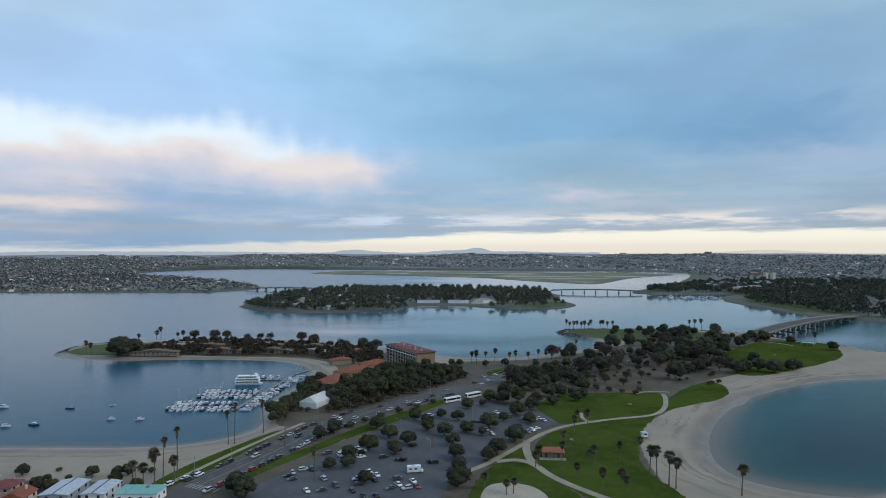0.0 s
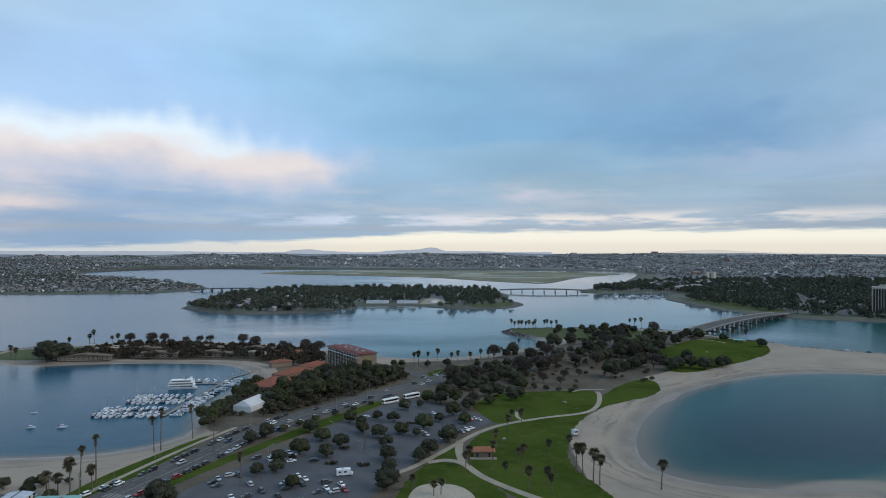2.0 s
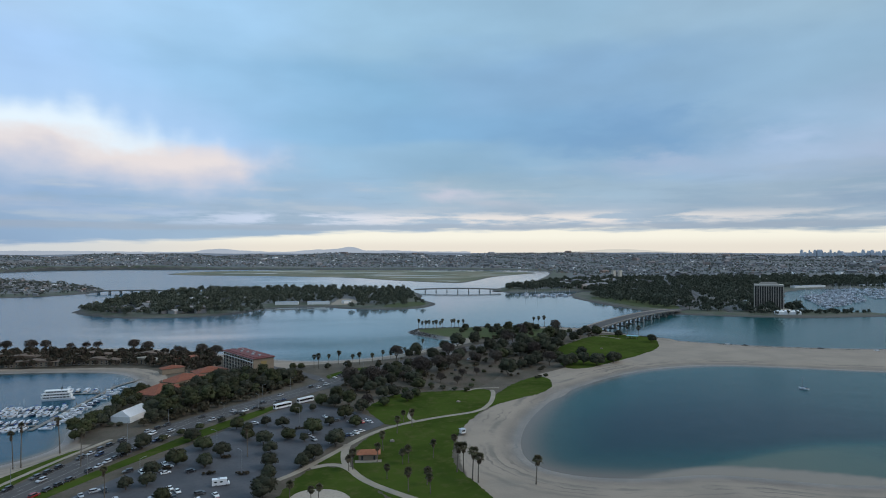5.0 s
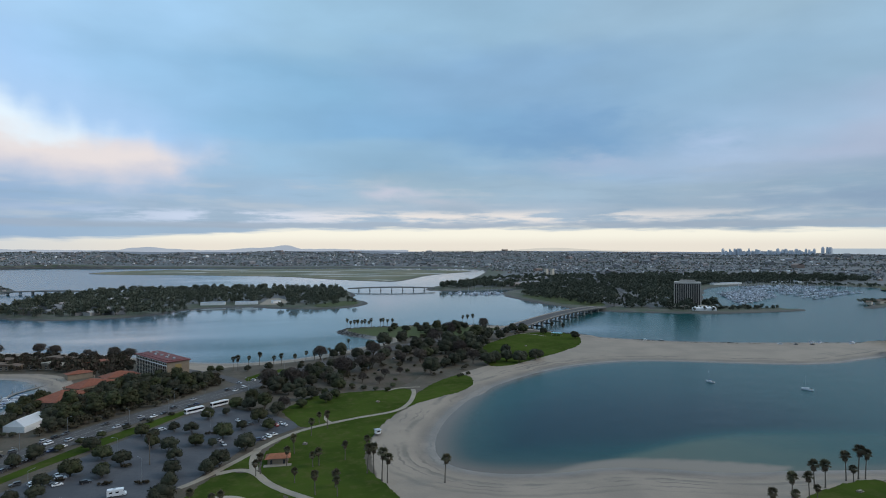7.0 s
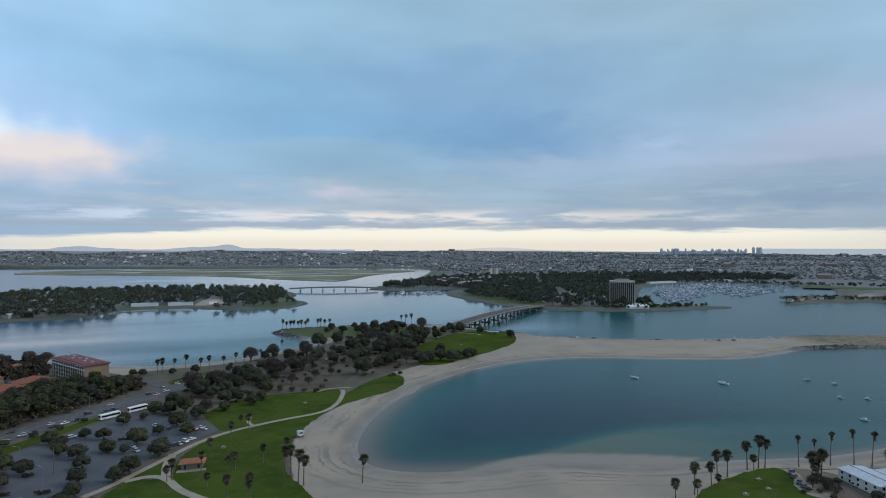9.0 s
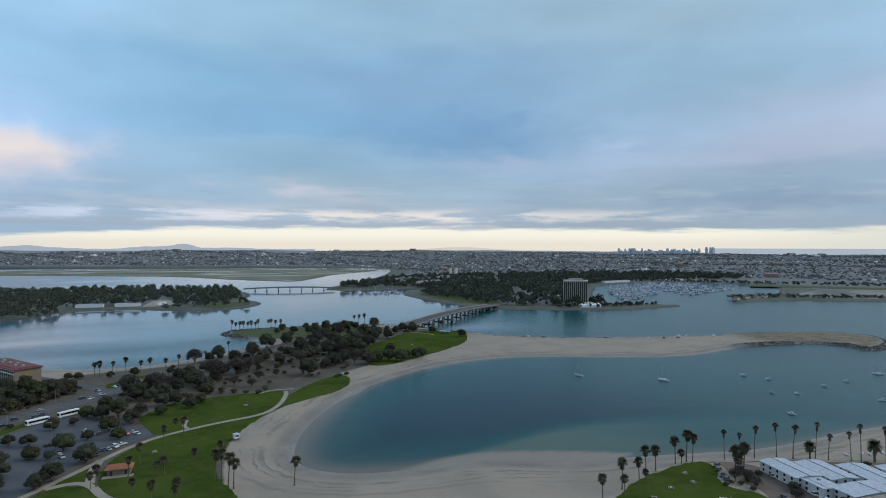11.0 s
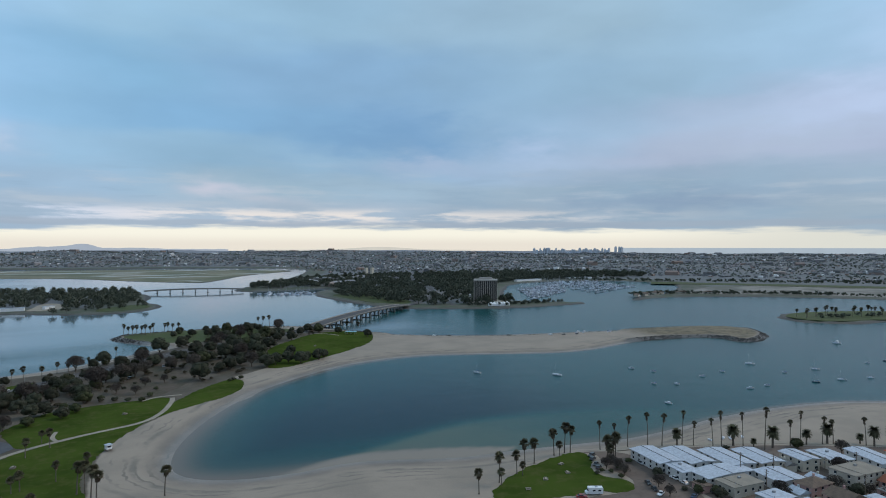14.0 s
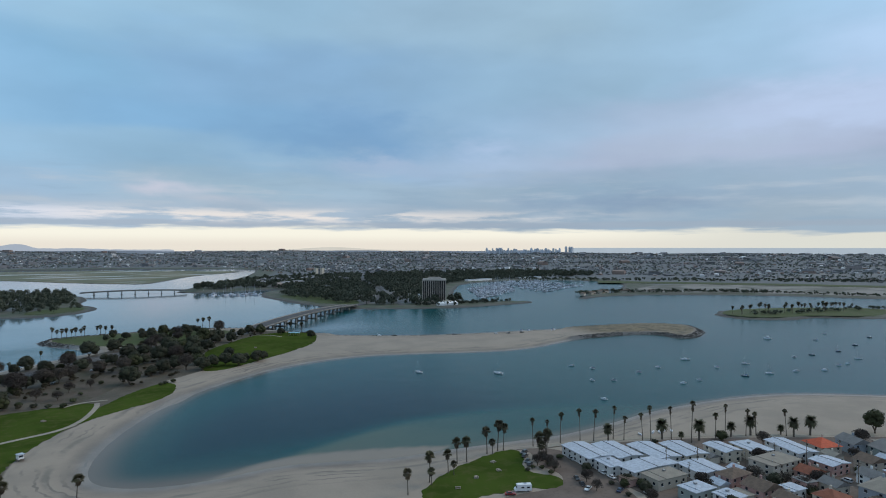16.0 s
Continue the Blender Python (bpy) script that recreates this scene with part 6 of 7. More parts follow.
def along(points, side, gap, start, stop, fill, group, lift=0.11):
    """Cars in a file along the road."""
    p = np.array(points, float)
    seg = np.hypot(*np.diff(p, axis=0).T)
    cum = np.concatenate(((0,), np.cumsum(seg)))
    s = start
    while s < stop:
        i = min(int(np.searchsorted(cum, s, "right")) - 1, len(seg) - 1)
        d = (p[i + 1] - p[i]) / seg[i]
        q = p[i] + d * (s - cum[i]) + np.array((-d[1], d[0])) * side
        if crng.random() < fill:
            park(q[0], q[1], math.degrees(math.atan2(d[1], d[0])), 2.0 + lift, group)
        s += gap * crng.uniform(0.92, 1.25)


along(ROAD, 8.7, 6.0, 118, 250, 0.8, "cars parked along the road")
along(ROAD, -8.7, 6.0, 118, 330, 0.8, "cars parked along the road")
along(ROAD, -3.0, 26, 160, 460, 0.6, "cars on the road")
along(ROAD, 3.0, 30, 160, 460, 0.6, "cars on the road")
for x, y, t in ((306, 202, 20), (303, 198, 25), (299, 192, 30), (297, 188, 30), (319, 182, 76), (319, 176, 76), (317, 161, 80), (316, 155, 80), (318, 143, 80), (307, 143, 20), (302, 163, 60), (299, 157, 60), (297, 152, 20), (310, 128, 80), (314, 134, 78), (330, 128, 10), (341, 140, 10), (338, 144, 78),
                (366, 112, 80), (398, 92, 80), (412, 112, 70), (266, 167, 150)):
    park(x, y, t, 2.06, "cars beside the beach houses")
for x, y, t in ((-150, 262, 20), (-128, 262, 60), (-124, 270, 62), (-122, 276, 62)):
    park(x, y, t, 2.06, "cars beside the beach houses")
for x, y, t in ((16, 492, 130), (26, 500, 130), (30, 508, 30), (-2, 520, 120), (20, 476, 40), (40, 520, 40), (120, 520, 60), (128, 512, 60), (150, 560, 40), (156, 548, 40), (170, 590, 40)):
    park(x, y, t, 2.10, "cars by the picnic ground")

for x, y in ((450, 608), (466, 599), (526, 563), (569, 537), (583, 530), (600, 525)):
    park(x, y, -32, float(near_ground(np.array([x * 1.0]), np.array([y * 1.0]))[0][0]) + 0.04, "cars parked on the sand spit")

# ---- boats and docks ----
GEL = plain("gelcoat", (0.58, 0.61, 0.66), 0.3, vary=0.12)
NAVY = plain("navy_hull", (0.02, 0.03, 0.07), 0.3)
TEAK = plain("teak_deck", (0.22, 0.16, 0.11), 0.8, vary=0.2)
CANVAS = plain("blue_canvas", (0.03, 0.06, 0.20), 0.9)
PLANK = plain("dock_planks", (0.21, 0.195, 0.18), 0.9, vary=0.2)


def hull(bm, L, B, free, draft=0.45):
    """A pointed hull with flare; the bow looks to +x."""
    rings = []
    for k, w, up in ((-0.5, 0.80, 0.0), (-0.25, 0.98, 0.0), (0.05, 1.0, 0.05), (0.28, 0.78, 0.14), (0.42, 0.42, 0.26), (0.5, 0.05, 0.36)):
        x, b, t = L * k, B / 2 * w, free * (1 + up)
        rings.append([(x, -b, t), (x, -b * 0.86, 0.12), (x, -b * 0.4, -draft), (x, b * 0.4, -draft), (x, b * 0.86, 0.12), (x, b, t)])
    return loft(bm, rings)


def sailing_boat(L, label, hull_mat=GEL, cover=None):
    S = thing("sailing_boat", pose(0, 0, -300), label, "boat")
    B, free = L * 0.31, L * 0.11
    part("hull", hull(bmesh.new(), L, B, free), hull_mat, S)
    bm = bmesh.new()
    box(bm, (L * 0.04, 0, free + 0.28), (L * 0.40, B * 0.52, 0.6), taper=0.8, bevel=0.08)
    cab = part("cabin", bm, GEL, S)
    for s in (-1, 1):
        bm = bmesh.new()
        box(bm, (L * 0.04, s * B * 0.245, free + 0.30), (L * 0.26, 0.06, 0.18))
        part("window", bm, WINDOW, cab)
    bm = bmesh.new()
    tube(bm, (L * 0.12, 0, free), (L * 0.12, 0, L * 1.22), 0.09, 0.06, 6)
    mast = part("mast", bm, STEEL, S)
    bm = bmesh.new()
    tube(bm, (L * 0.11, 0, free + 1.2), (-L * 0.30, 0, free + 1.15), 0.14, 0.11, 6)
    part("boom", bm, cover or CANVAS, mast, "boom with a furled sail under a cover")
    for x in (L * 0.5, -L * 0.48):
        bm = bmesh.new()
        tube(bm, (x, 0, free), (L * 0.12, 0, L * 1.2), 0.02, 0.02, 4)
        part("stay", bm, STEEL, mast)
    bm = bmesh.new()
    box(bm, (-L * 0.32, 0, free + 0.06), (L * 0.22, B * 0.5, 0.14))
    part("cockpit", bm, TEAK, S)
    return S


def motor_boat(L, label, decks=1, hull_mat=GEL, canvas=None):
    S = thing("motor_boat", pose(0, 0, -300), label, "boat")
    B, free = L * 0.32, L * 0.12
    part("hull", hull(bmesh.new(), L, B, free), hull_mat, S)
    bm = bmesh.new()
    box(bm, (-L * 0.02, 0, free + 0.6), (L * 0.46, B * 0.72, 1.4), taper=0.86, bevel=0.1)
    cab = part("cabin", bm, GEL, S)
    for s in (-1, 1):
        bm = bmesh.new()
        box(bm, (-L * 0.02, s * B * 0.335, free + 0.8), (L * 0.36, 0.1, 0.5))
        part("window", bm, WINDOW, cab)
    bm = bmesh.new()
    box(bm, (L * 0.2, 0, free + 0.85), (0.12, B * 0.56, 0.5))
    part("windscreen", bm, WINDOW, cab)
    if decks > 1:
        bm = bmesh.new()
        box(bm, (-L * 0.06, 0, free + 1.75), (L * 0.30, B * 0.6, 0.9), taper=0.85, bevel=0.08)
        fly = part("flybridge", bm, GEL, S)
        bm = bmesh.new()
        box(bm, (-L * 0.08, 0, free + 3.1), (L * 0.26, B * 0.6, 0.1))
        part("top", bm, canvas or WHITE, fly)
        for x in (-L * 0.18, L * 0.02):
            for s in (-1, 1):
                bm = bmesh.new()
                tube(bm, (x, s * B * 0.26, free + 1.9), (x, s * B * 0.26, free + 3.1), 0.04, 0.04, 5)
                part("post", bm, STEEL, fly)
    elif canvas:
        bm = bmesh.new()
        box(bm, (-L * 0.30, 0, free + 1.2), (L * 0.24, B * 0.7, 0.3), taper=0.8)
        part("canopy", bm, canvas, S)
    bm = bmesh.new()
    box(bm, (-L * 0.36, 0, free + 0.03), (L * 0.24, B * 0.72, 0.1))
    part("cockpit", bm, TEAK, S)
    return S


def dinghy():
    S = thing("dinghy", pose(0, 0, -300), "small open white rowing boat", "boat")
    part("hull", hull(bmesh.new(), 3.6, 1.5, 0.45, 0.2), GEL, S)
    for x in (-0.8, 0.3):
        bm = bmesh.new()
        box(bm, (x, 0, 0.5), (0.3, 1.2, 0.06))
        part("thwart", bm, WOOD, S)
    return S


SAILS = [sailing_boat(9.0, "white sailing boat at its mooring"), sailing_boat(10.5, "large white sailing boat at its mooring", GEL, WHITE), sailing_boat(7.5, "small dark-hulled sailing boat moored in the bay", NAVY)]
MOTORS = [motor_boat(9.5, "white motor cruiser with a low cabin"), motor_boat(12.0, "white motor yacht with a flybridge", 2), motor_boat(7.5, "small white motor boat with a canopy", 1, GEL, CANVAS), motor_boat(11.0, "motor yacht with a blue canopy", 2, GEL, CANVAS), motor_boat(9.0, "dark-hulled motor boat with white cabin", 1, NAVY)]
DINGHY = dinghy()
brng = np.random.default_rng(8)


def moor(src, x, y, turn, group, z=0.0, scale=1.0):
    s = scale * brng.uniform(0.9, 1.1)
    return tagged(copy_thing(src, pose(x, y, z, 0, 0, turn) @ Matrix.Diagonal((s, s, s, 1))), group=group)


COVE_FLEET, SHORE_FLEET = "boats moored in the cove", "boats moored off the beach"
for i, (x, y, k) in enumerate(((376, 408, 0), (428, 366, 1), (503, 354, 3), (509, 335, 4), (472, 303, 4), (486, 293, 4), (432, 257, 3), (528, 301, 4), (560, 305, 4), (613, 313, 1), (522, 255, 3), (542, 254, 4), (602, 275, 4), (639, 269, 0),
                               (587, 241, 2), (614, 235, 0), (809, 336, 5), (710, 260, 4), (737, 256, 6), (642, 227, 3), (667, 215, 3), (780, 250, 2), (699, 217, 4), (715, 216, 4), (751, 221, 0), (903, 315, 4), (841, 298, 4), (838, 257, 6), (916, 272, 6))):
    src = SAILS[k] if k < 3 else MOTORS[(0, 2, 1, 4)[k - 3]]
    moor(src, x, y, 118 + brng.uniform(-28, 28), COVE_FLEET, 0.0, 0.78 if k in (0, 1, 2, 5) else 0.6)
for x, y, k in ((-271, 354, 0), (-256, 358, 4), (-259, 396, 0), (-217, 371, 2), (-199, 371, 2), (-305, 397, 0)):
    moor(SAILS[2] if (x, y) == (-259, 396) else MOTORS[k], x, y, 10 + brng.uniform(-25, 25), SHORE_FLEET, 0.0, 0.78)
moor(DINGHY, -235, 404, 20, SHORE_FLEET)
for x, y, t in ((389, 186, 30), (392, 184, 60), (396, 184, 20), (400, 182, 40), (380, 188, 70)):
    moor(DINGHY, x, y, t, "dinghies drawn up on the sand", float(near_ground(np.array([x * 1.0]), np.array([y * 1.0]))[0][0]) + 0.22)
for x, y, t in ((616, 541, 10), (624, 538, 20), (650, 521, 5)):
    moor(MOTORS[2], x, y, t, "boats drawn up on the sand spit", float(near_ground(np.array([x * 1.0]), np.array([y * 1.0]))[0][0]) + 0.42)


def dock(a, b, width, label):
    """A floating dock: planked deck on floats, with guide piles."""
    a, b = Vector(a), Vector(b)
    L = (b - a).length
    D = thing("dock", Matrix.Translation((*a, 0)) @ pose(0, 0, 0, 0, 0, math.degrees(math.atan2(b.y - a.y, b.x - a.x))), label, "dock")
    bm = bmesh.new()
    box(bm, (L / 2, 0, 0.42), (L, width, 0.22), bevel=0.04)
    part("deck", bm, PLANK, D)
    bm = bmesh.new()
    box(bm, (L / 2, 0, 0.1), (L * 0.98, width * 0.8, 0.46))
    part("float", bm, plain("wet_concrete", (0.10, 0.095, 0.085), 0.7), D)
    n = max(2, int(L / 14))
    for i in range(n + 1):
        bm = bmesh.new()
        tube(bm, (L * i / n, width / 2 + 0.2, -3), (L * i / n, width / 2 + 0.2, 2.4), 0.18, 0.16, 7)
        part("pile", bm, WOOD, D)


dock((-94, 1101), (-14, 1120), 5.0, "long low floating dock off the wooded isle")
dock((-149, 392), (-141, 508), 2.6, "long grey marina walkway on floats")
dock((-141, 508), (-124, 546), 2.4, "gangway from the beach to the marina")
dock((-150, 402), (-196, 402), 2.2, "grey floating dock between boats")
dock((-148, 436), (-190, 436), 2.2, "grey floating dock between boats")
dock((-144.5, 486), (-172, 486), 2.2, "grey floating dock beside the tour boat")
FLEET = "boats in the marina"
for y, x0_, x1_ in ((402, -193, -152), (436, -187, -150)):
    x = x0_
    while x < x1_:
        for s in (-1, 1):
            k = int(brng.choice((0, 1, 2, 2, 3, 3, 3, 4, 4, 5, 6)))
            src = MOTORS[k] if k < 5 else SAILS[k - 5]
            moor(src, x + brng.uniform(-0.3, 0.3), y + s * 7.4, 90 * s + (180 if brng.random() < 0.3 else 0), FLEET, 0.0, 0.82)
        x += 3.9
y = 394.0
while y < 505:
    k = int(brng.integers(7))
    moor(MOTORS[k] if k < 5 else SAILS[k - 5], -142 + (y - 394) * 0.075, y, brng.choice((0, 180)), FLEET, 0.0, 0.8)
    y += 4.8 if y < 440 else 7.5
for x in (-150, -156, -162, -168):
    moor(MOTORS[int(brng.integers(5))], x, 493.5, 90, FLEET)
# tour boat with three decks
TOUR = thing("tour_boat", pose(-166, 471, 0, 0, 0, 8) @ Matrix.Diagonal((0.72, 0.8, 0.8, 1)), "white three-deck tour boat beside the dock", "boat")
bm = bmesh.new()
loft(bm, [[(x, -w, 1.5), (x, -w * 0.8, -0.6), (x, w * 0.8, -0.6), (x, w, 1.5)] for x, w in ((-14, 3.2), (-8, 3.6), (8, 3.6), (12, 2.6), (14, 0.6))])
part("hull", bm, GEL, TOUR)
for i, (l, w) in enumerate(((25, 7.0), (24, 6.8), (20, 6.2))):
    bm = bmesh.new()
    box(bm, (-1.5, 0, 2.7 + 2.4 * i), (l, w, 2.1))
    d = part("deck_house", bm, WHITE, TOUR)
    for s in (-1, 1):
        bm = bmesh.new()
        box(bm, (-1.5, s * w / 2, 2.85 + 2.4 * i), (l * 0.92, 0.12, 1.0))
        part("window", bm, WINDOW, d)
        for j in range(9):
            bm = bmesh.new()
            box(bm, (-1.5 + l * 0.92 * (j / 8 - 0.5), s * (w / 2 + 0.12), 2.85 + 2.4 * i), (0.45, 0.16, 1.1))
            part("mullion", bm, WHITE, d)
    bm = bmesh.new()
    box(bm, (-1.5, 0, 3.85 + 2.4 * i), (l + 1.4, w + 0.8, 0.22), bevel=0.05)
    part("deck", bm, WHITE, TOUR)
for s in (-1, 1):
    bm = bmesh.new()
    tube(bm, (2.5, s * 1.6, 8.6), (2.5, s * 1.6, 11.4), 0.28, 0.26, 8)
    part("funnel", bm, DARK, TOUR)

# ---- poles, lamps and small furniture ----


def utility_pole(x, y, turn):
    U = thing("utility_pole", pose(x, y, 2.0, 0, 0, turn), "brown wooden utility pole with cross arms", "utility pole", "utility poles between the houses")
    bm = bmesh.new()
    tube(bm, (0, 0, -0.3), (0, 0, 11.5), 0.17, 0.12, 7)
    pole = part("pole", bm, WOOD, U)
    for z in (11.0, 10.0):
        bm = bmesh.new()
        box(bm, (0, 0, z), (2.6, 0.12, 0.14))
        part("cross_arm", bm, WOOD, pole)
    bm = bmesh.new()
    tube(bm, (0.35, 0, 8.3), (0.35, 0, 9.3), 0.25, 0.25, 8)
    part("transformer", bm, STEEL, pole)


for x, y in ((345, 147), (356, 138), (334, 128), (372, 124), (391, 120), (407, 113), (364, 104), (420, 104), (394, 86), (-128, 258), (-139, 256)):
    utility_pole(x, y, 70 + brng.uniform(-8, 8))


def street_lamp(m):
    S = thing("street_lamp", m, "tall grey street lamp with a curved arm", "street lamp", "street lamps along the road")
    bm = bmesh.new()
    tube(bm, (0, 0, -0.2), (0, 0, 9), 0.11, 0.07, 7)
    p_ = part("pole", bm, STEEL, S)
    bm = bmesh.new()
    tube(bm, (0, 0, 8.9), (2.2, 0, 9.5), 0.06, 0.05, 6)
    arm = part("arm", bm, STEEL, p_)
    bm = bmesh.new()
    box(bm, (2.5, 0, 9.5), (0.8, 0.3, 0.16), bevel=0.03)
    part("lamp_head", bm, STEEL, S)
    return S


LAMP_POST = street_lamp(pose(0, 0, -300))
p = np.array(ROAD, float)
for i in range(2, len(p) - 1):
    for k in (0.2, 0.75):
        d = (p[i + 1] - p[i]) / np.linalg.norm(p[i + 1] - p[i])
        for s in (1, -1):
            q = p[i] + (p[i + 1] - p[i]) * k + np.array((-d[1], d[0])) * s * 10.6
            if (i + (s > 0)) % 2:
                copy_thing(LAMP_POST, pose(q[0], q[1], 2.0, 0, 0, math.degrees(math.atan2(d[1], d[0])) + (-90 if s > 0 else 90)))
for x, y in ((-16, 300), (-34, 336), (6, 376), (-60, 296)):
    copy_thing(LAMP_POST, pose(x, y, 2.05, 0, 0, brng.uniform(0, 360)))


def shade_frame(x, y, turn):
    S = thing("picnic_shelter", pose(x, y, 2.08, 0, 0, turn), "small white picnic table and bench frame", "picnic table", "picnic tables on the lawn")
    bm = bmesh.new()
    box(bm, (0, 0, 0.75), (2.4, 0.9, 0.08), bevel=0.02)
    part("tabletop", bm, CONCRETE, S)
    for s in (-1, 1):
        bm = bmesh.new()
        box(bm, (0, s * 0.95, 0.42), (2.4, 0.32, 0.07))
        part("bench", bm, CONCRETE, S)
        bm = bmesh.new()
        box(bm, (s * 0.85, 0, 0.36), (0.1, 1.9, 0.74))
        part("leg", bm, CONCRETE, S)
    bm = bmesh.new()
    box(bm, (0, 0, 0.02), (3.0, 2.6, 0.06))
    part("slab", bm, DIRT, S)


for x, y in ((252, 185), (266, 190), (280, 191), (285, 201), (58, 330), (110, 408), (300, 600)):
    shade_frame(x, y, brng.uniform(0, 180))
SHELTER = thing("beach_shelter", pose(366, 662, 2.06, 0, 0, -40), "low park shelter with a pale blue roof", "shelter")
bm = bmesh.new()
box(bm, (0, 0, 3.2), (13, 7, 0.35), bevel=0.06)
part("roof", bm, plain("pale_blue_roof", (0.20, 0.40, 0.46), 0.6, vary=0.1), SHELTER)
for x in (-5.5, 0, 5.5):
    for y in (-3, 3):
        bm = bmesh.new()
        box(bm, (x, y, 1.5), (0.35, 0.35, 3.2))
        part("post", bm, CONCRETE, SHELTER)

# road markings
PAINT = plain("road_paint", (0.26, 0.255, 0.245), 0.8, vary=0.2)
lines = bmesh.new()
for i in range(2, len(p) - 1):
    a, b = p[i], p[i + 1]
    L = float(np.linalg.norm(b - a))
    d = (b - a) / L
    t = math.degrees(math.atan2(d[1], d[0]))
    for s in range(0, int(L), 9):
        for off in (-3.4, 3.4):
            q = a + d * (s + 2) + np.array((-d[1], d[0])) * off
            box(lines, (q[0], q[1], 2.108), (3.2, 0.18, 0.016), t)
    for off in (-0.2, 0.2, -6.6, 6.6):
        q = (a + b) / 2 + np.array((-d[1], d[0])) * off
        box(lines, (q[0], q[1], 2.107), (L, 0.14, 0.014), t)
me = bpy.data.meshes.new("road_marking")
lines.to_mesh(me)
lines.free()
me.materials.append(PAINT)
tagged(new("road_marking", me), "worn white lane lines on the road", "marking", kind="stuff")
crossing = thing("crosswalk", pose(-112, 260, 2.112, 0, 0, 70), "worn white zebra crossing on the road", "road marking")
for i in range(9):
    bm = bmesh.new()
    box(bm, (0, (i - 4) * 1.9, 0), (4.2, 0.85, 0.02))
    part("stripe", bm, PAINT, crossing)
bays = bmesh.new()
for k in range(9):
    base = np.array((-72.0, 262.0)) + np.array((0.55, 0.835)) * 16 * k
    for j in range(24):
        q = base + np.array((0.835, -0.55)) * (6 + 2.7 * j)
        if inside_distance(LOT, np.array([q[0]]), np.array([q[1]]))[0] > 5:
            box(bays, (q[0], q[1], 2.056), (5.0, 0.12, 0.016), 56.6)
me = bpy.data.meshes.new("bay_marking")
bays.to_mesh(me)
bays.free()
me.materials.append(PAINT)
tagged(new("bay_marking", me), "faded white parking bay lines", "marking", kind="stuff")

# ---- far woods and town, joined ----


def scatter(name, templates, spots, material, label, category):
    """One joined mesh of many turned and scaled copies of small templates; spots are (x, y, z, scale, height)."""
    r = np.random.default_rng(len(spots))
    vs, fs, n = [], [], 0
    for x, y, z, s, h in spots:
        tv, tf = templates[int(r.integers(len(templates)))]
        a = r.uniform(0, math.tau)
        c, sn = math.cos(a), math.sin(a)
        v = np.stack((tv[:, 0] * c - tv[:, 1] * sn, tv[:, 0] * sn + tv[:, 1] * c, tv[:, 2] * h), 1) * s + (x, y, z)
        vs.append(v)
        fs.append(tf + n)
        n += len(v)
    me = bpy.data.meshes.new(name)
    me.from_pydata(np.concatenate(vs).tolist(), [], np.concatenate(fs).tolist())
    me.materials.append(material)
    return tagged(new(name, me), label, category, kind="stuff")


def tree_template(seed, clumps, per, size):
    r = np.random.default_rng(seed)
    v, f = leaf_cards(r, crown_clumps(r, 1.0, 0.55, 0.12, clumps, 0.7), per, size)
    v += [(-0.02, -0.02, 0), (0.02, 0.02, 0), (0.02, 0.02, 0.5), (-0.02, -0.02, 0.5)]
    f += [tuple(range(len(v) - 4, len(v)))]
    return np.array(v), np.array(f)


RIPRAP_V = np.array([(-.5, -.4, -.3), (.5, -.45, -.3), (.45, .4, -.3), (-.4, .5, -.3), (-.3, -.3, .3), (.35, -.2, .4), (.2, .3, .28), (-.3, .25, .36)])
RIPRAP_F = np.array([(0, 1, 5, 4), (1, 2, 6, 5), (2, 3, 7, 6), (3, 0, 4, 7), (4, 5, 6, 7)])
STONES = []
for a_, b_ in ROCKY:
    for k_ in rng.uniform(0, 1, int(math.hypot(b_[0] - a_[0], b_[1] - a_[1]) * 5)):
        STONES.append((a_[0] + (b_[0] - a_[0]) * k_ + rng.normal(0, 6), a_[1] + (b_[1] - a_[1]) * k_ + rng.normal(0, 6), rng.uniform(1.0, 2.4)))
q_ = np.array(STONES)
z_, d_, s_, r_ = near_ground(q_[:, 0], q_[:, 1])
scatter("shore_rocks", [(RIPRAP_V, RIPRAP_F)], [(x_, y_, max(zz, -0.2), s1, 0.8) for (x_, y_, s1), zz, dd in zip(STONES, z_, d_) if -2.5 < dd < 7], plain("wet_rock", (0.060, 0.056, 0.052), 0.8, vary=0.3, scale=0.8), "dark boulders along the rocky banks", "rocks")
MEDIUM = [tree_template(s, 9, 12, 0.13) for s in (1, 2, 3, 4)]
DENSE = [tree_template(s, 10, 22, 0.15) for s in (15, 16, 17)]
TINY = [tree_template(s, 4, 4, 0.27) for s in (8, 9, 10, 11)]
LOOSE = [tree_template(s, 7, 11, 0.19) for s in (12, 13, 14)]
SMALL = [tree_template(s, 5, 6, 0.24) for s in (5, 6, 7)]
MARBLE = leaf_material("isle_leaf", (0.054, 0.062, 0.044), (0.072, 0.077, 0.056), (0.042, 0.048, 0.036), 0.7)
# far foliage: the haze of distance is put into a paler, bluer leaf colour
HAZY_LEAF = leaf_material("hazy_hill_leaf", (0.080, 0.092, 0.078), (0.098, 0.106, 0.090), (0.066, 0.076, 0.064), 0.3)


def quarter(x, y):
    """Where the hillside is built up (high) and where it is planted (low)."""
    return np.sin(x * 0.0105 + 1.3 * np.sin(y * 0.006)) + np.sin(y * 0.0125 + 1.7 * np.sin(x * 0.0046 + 2)) + 0.7 * np.sin((x + y) * 0.024) + 0.6 * np.sin((x - 2 * y) * 0.017)


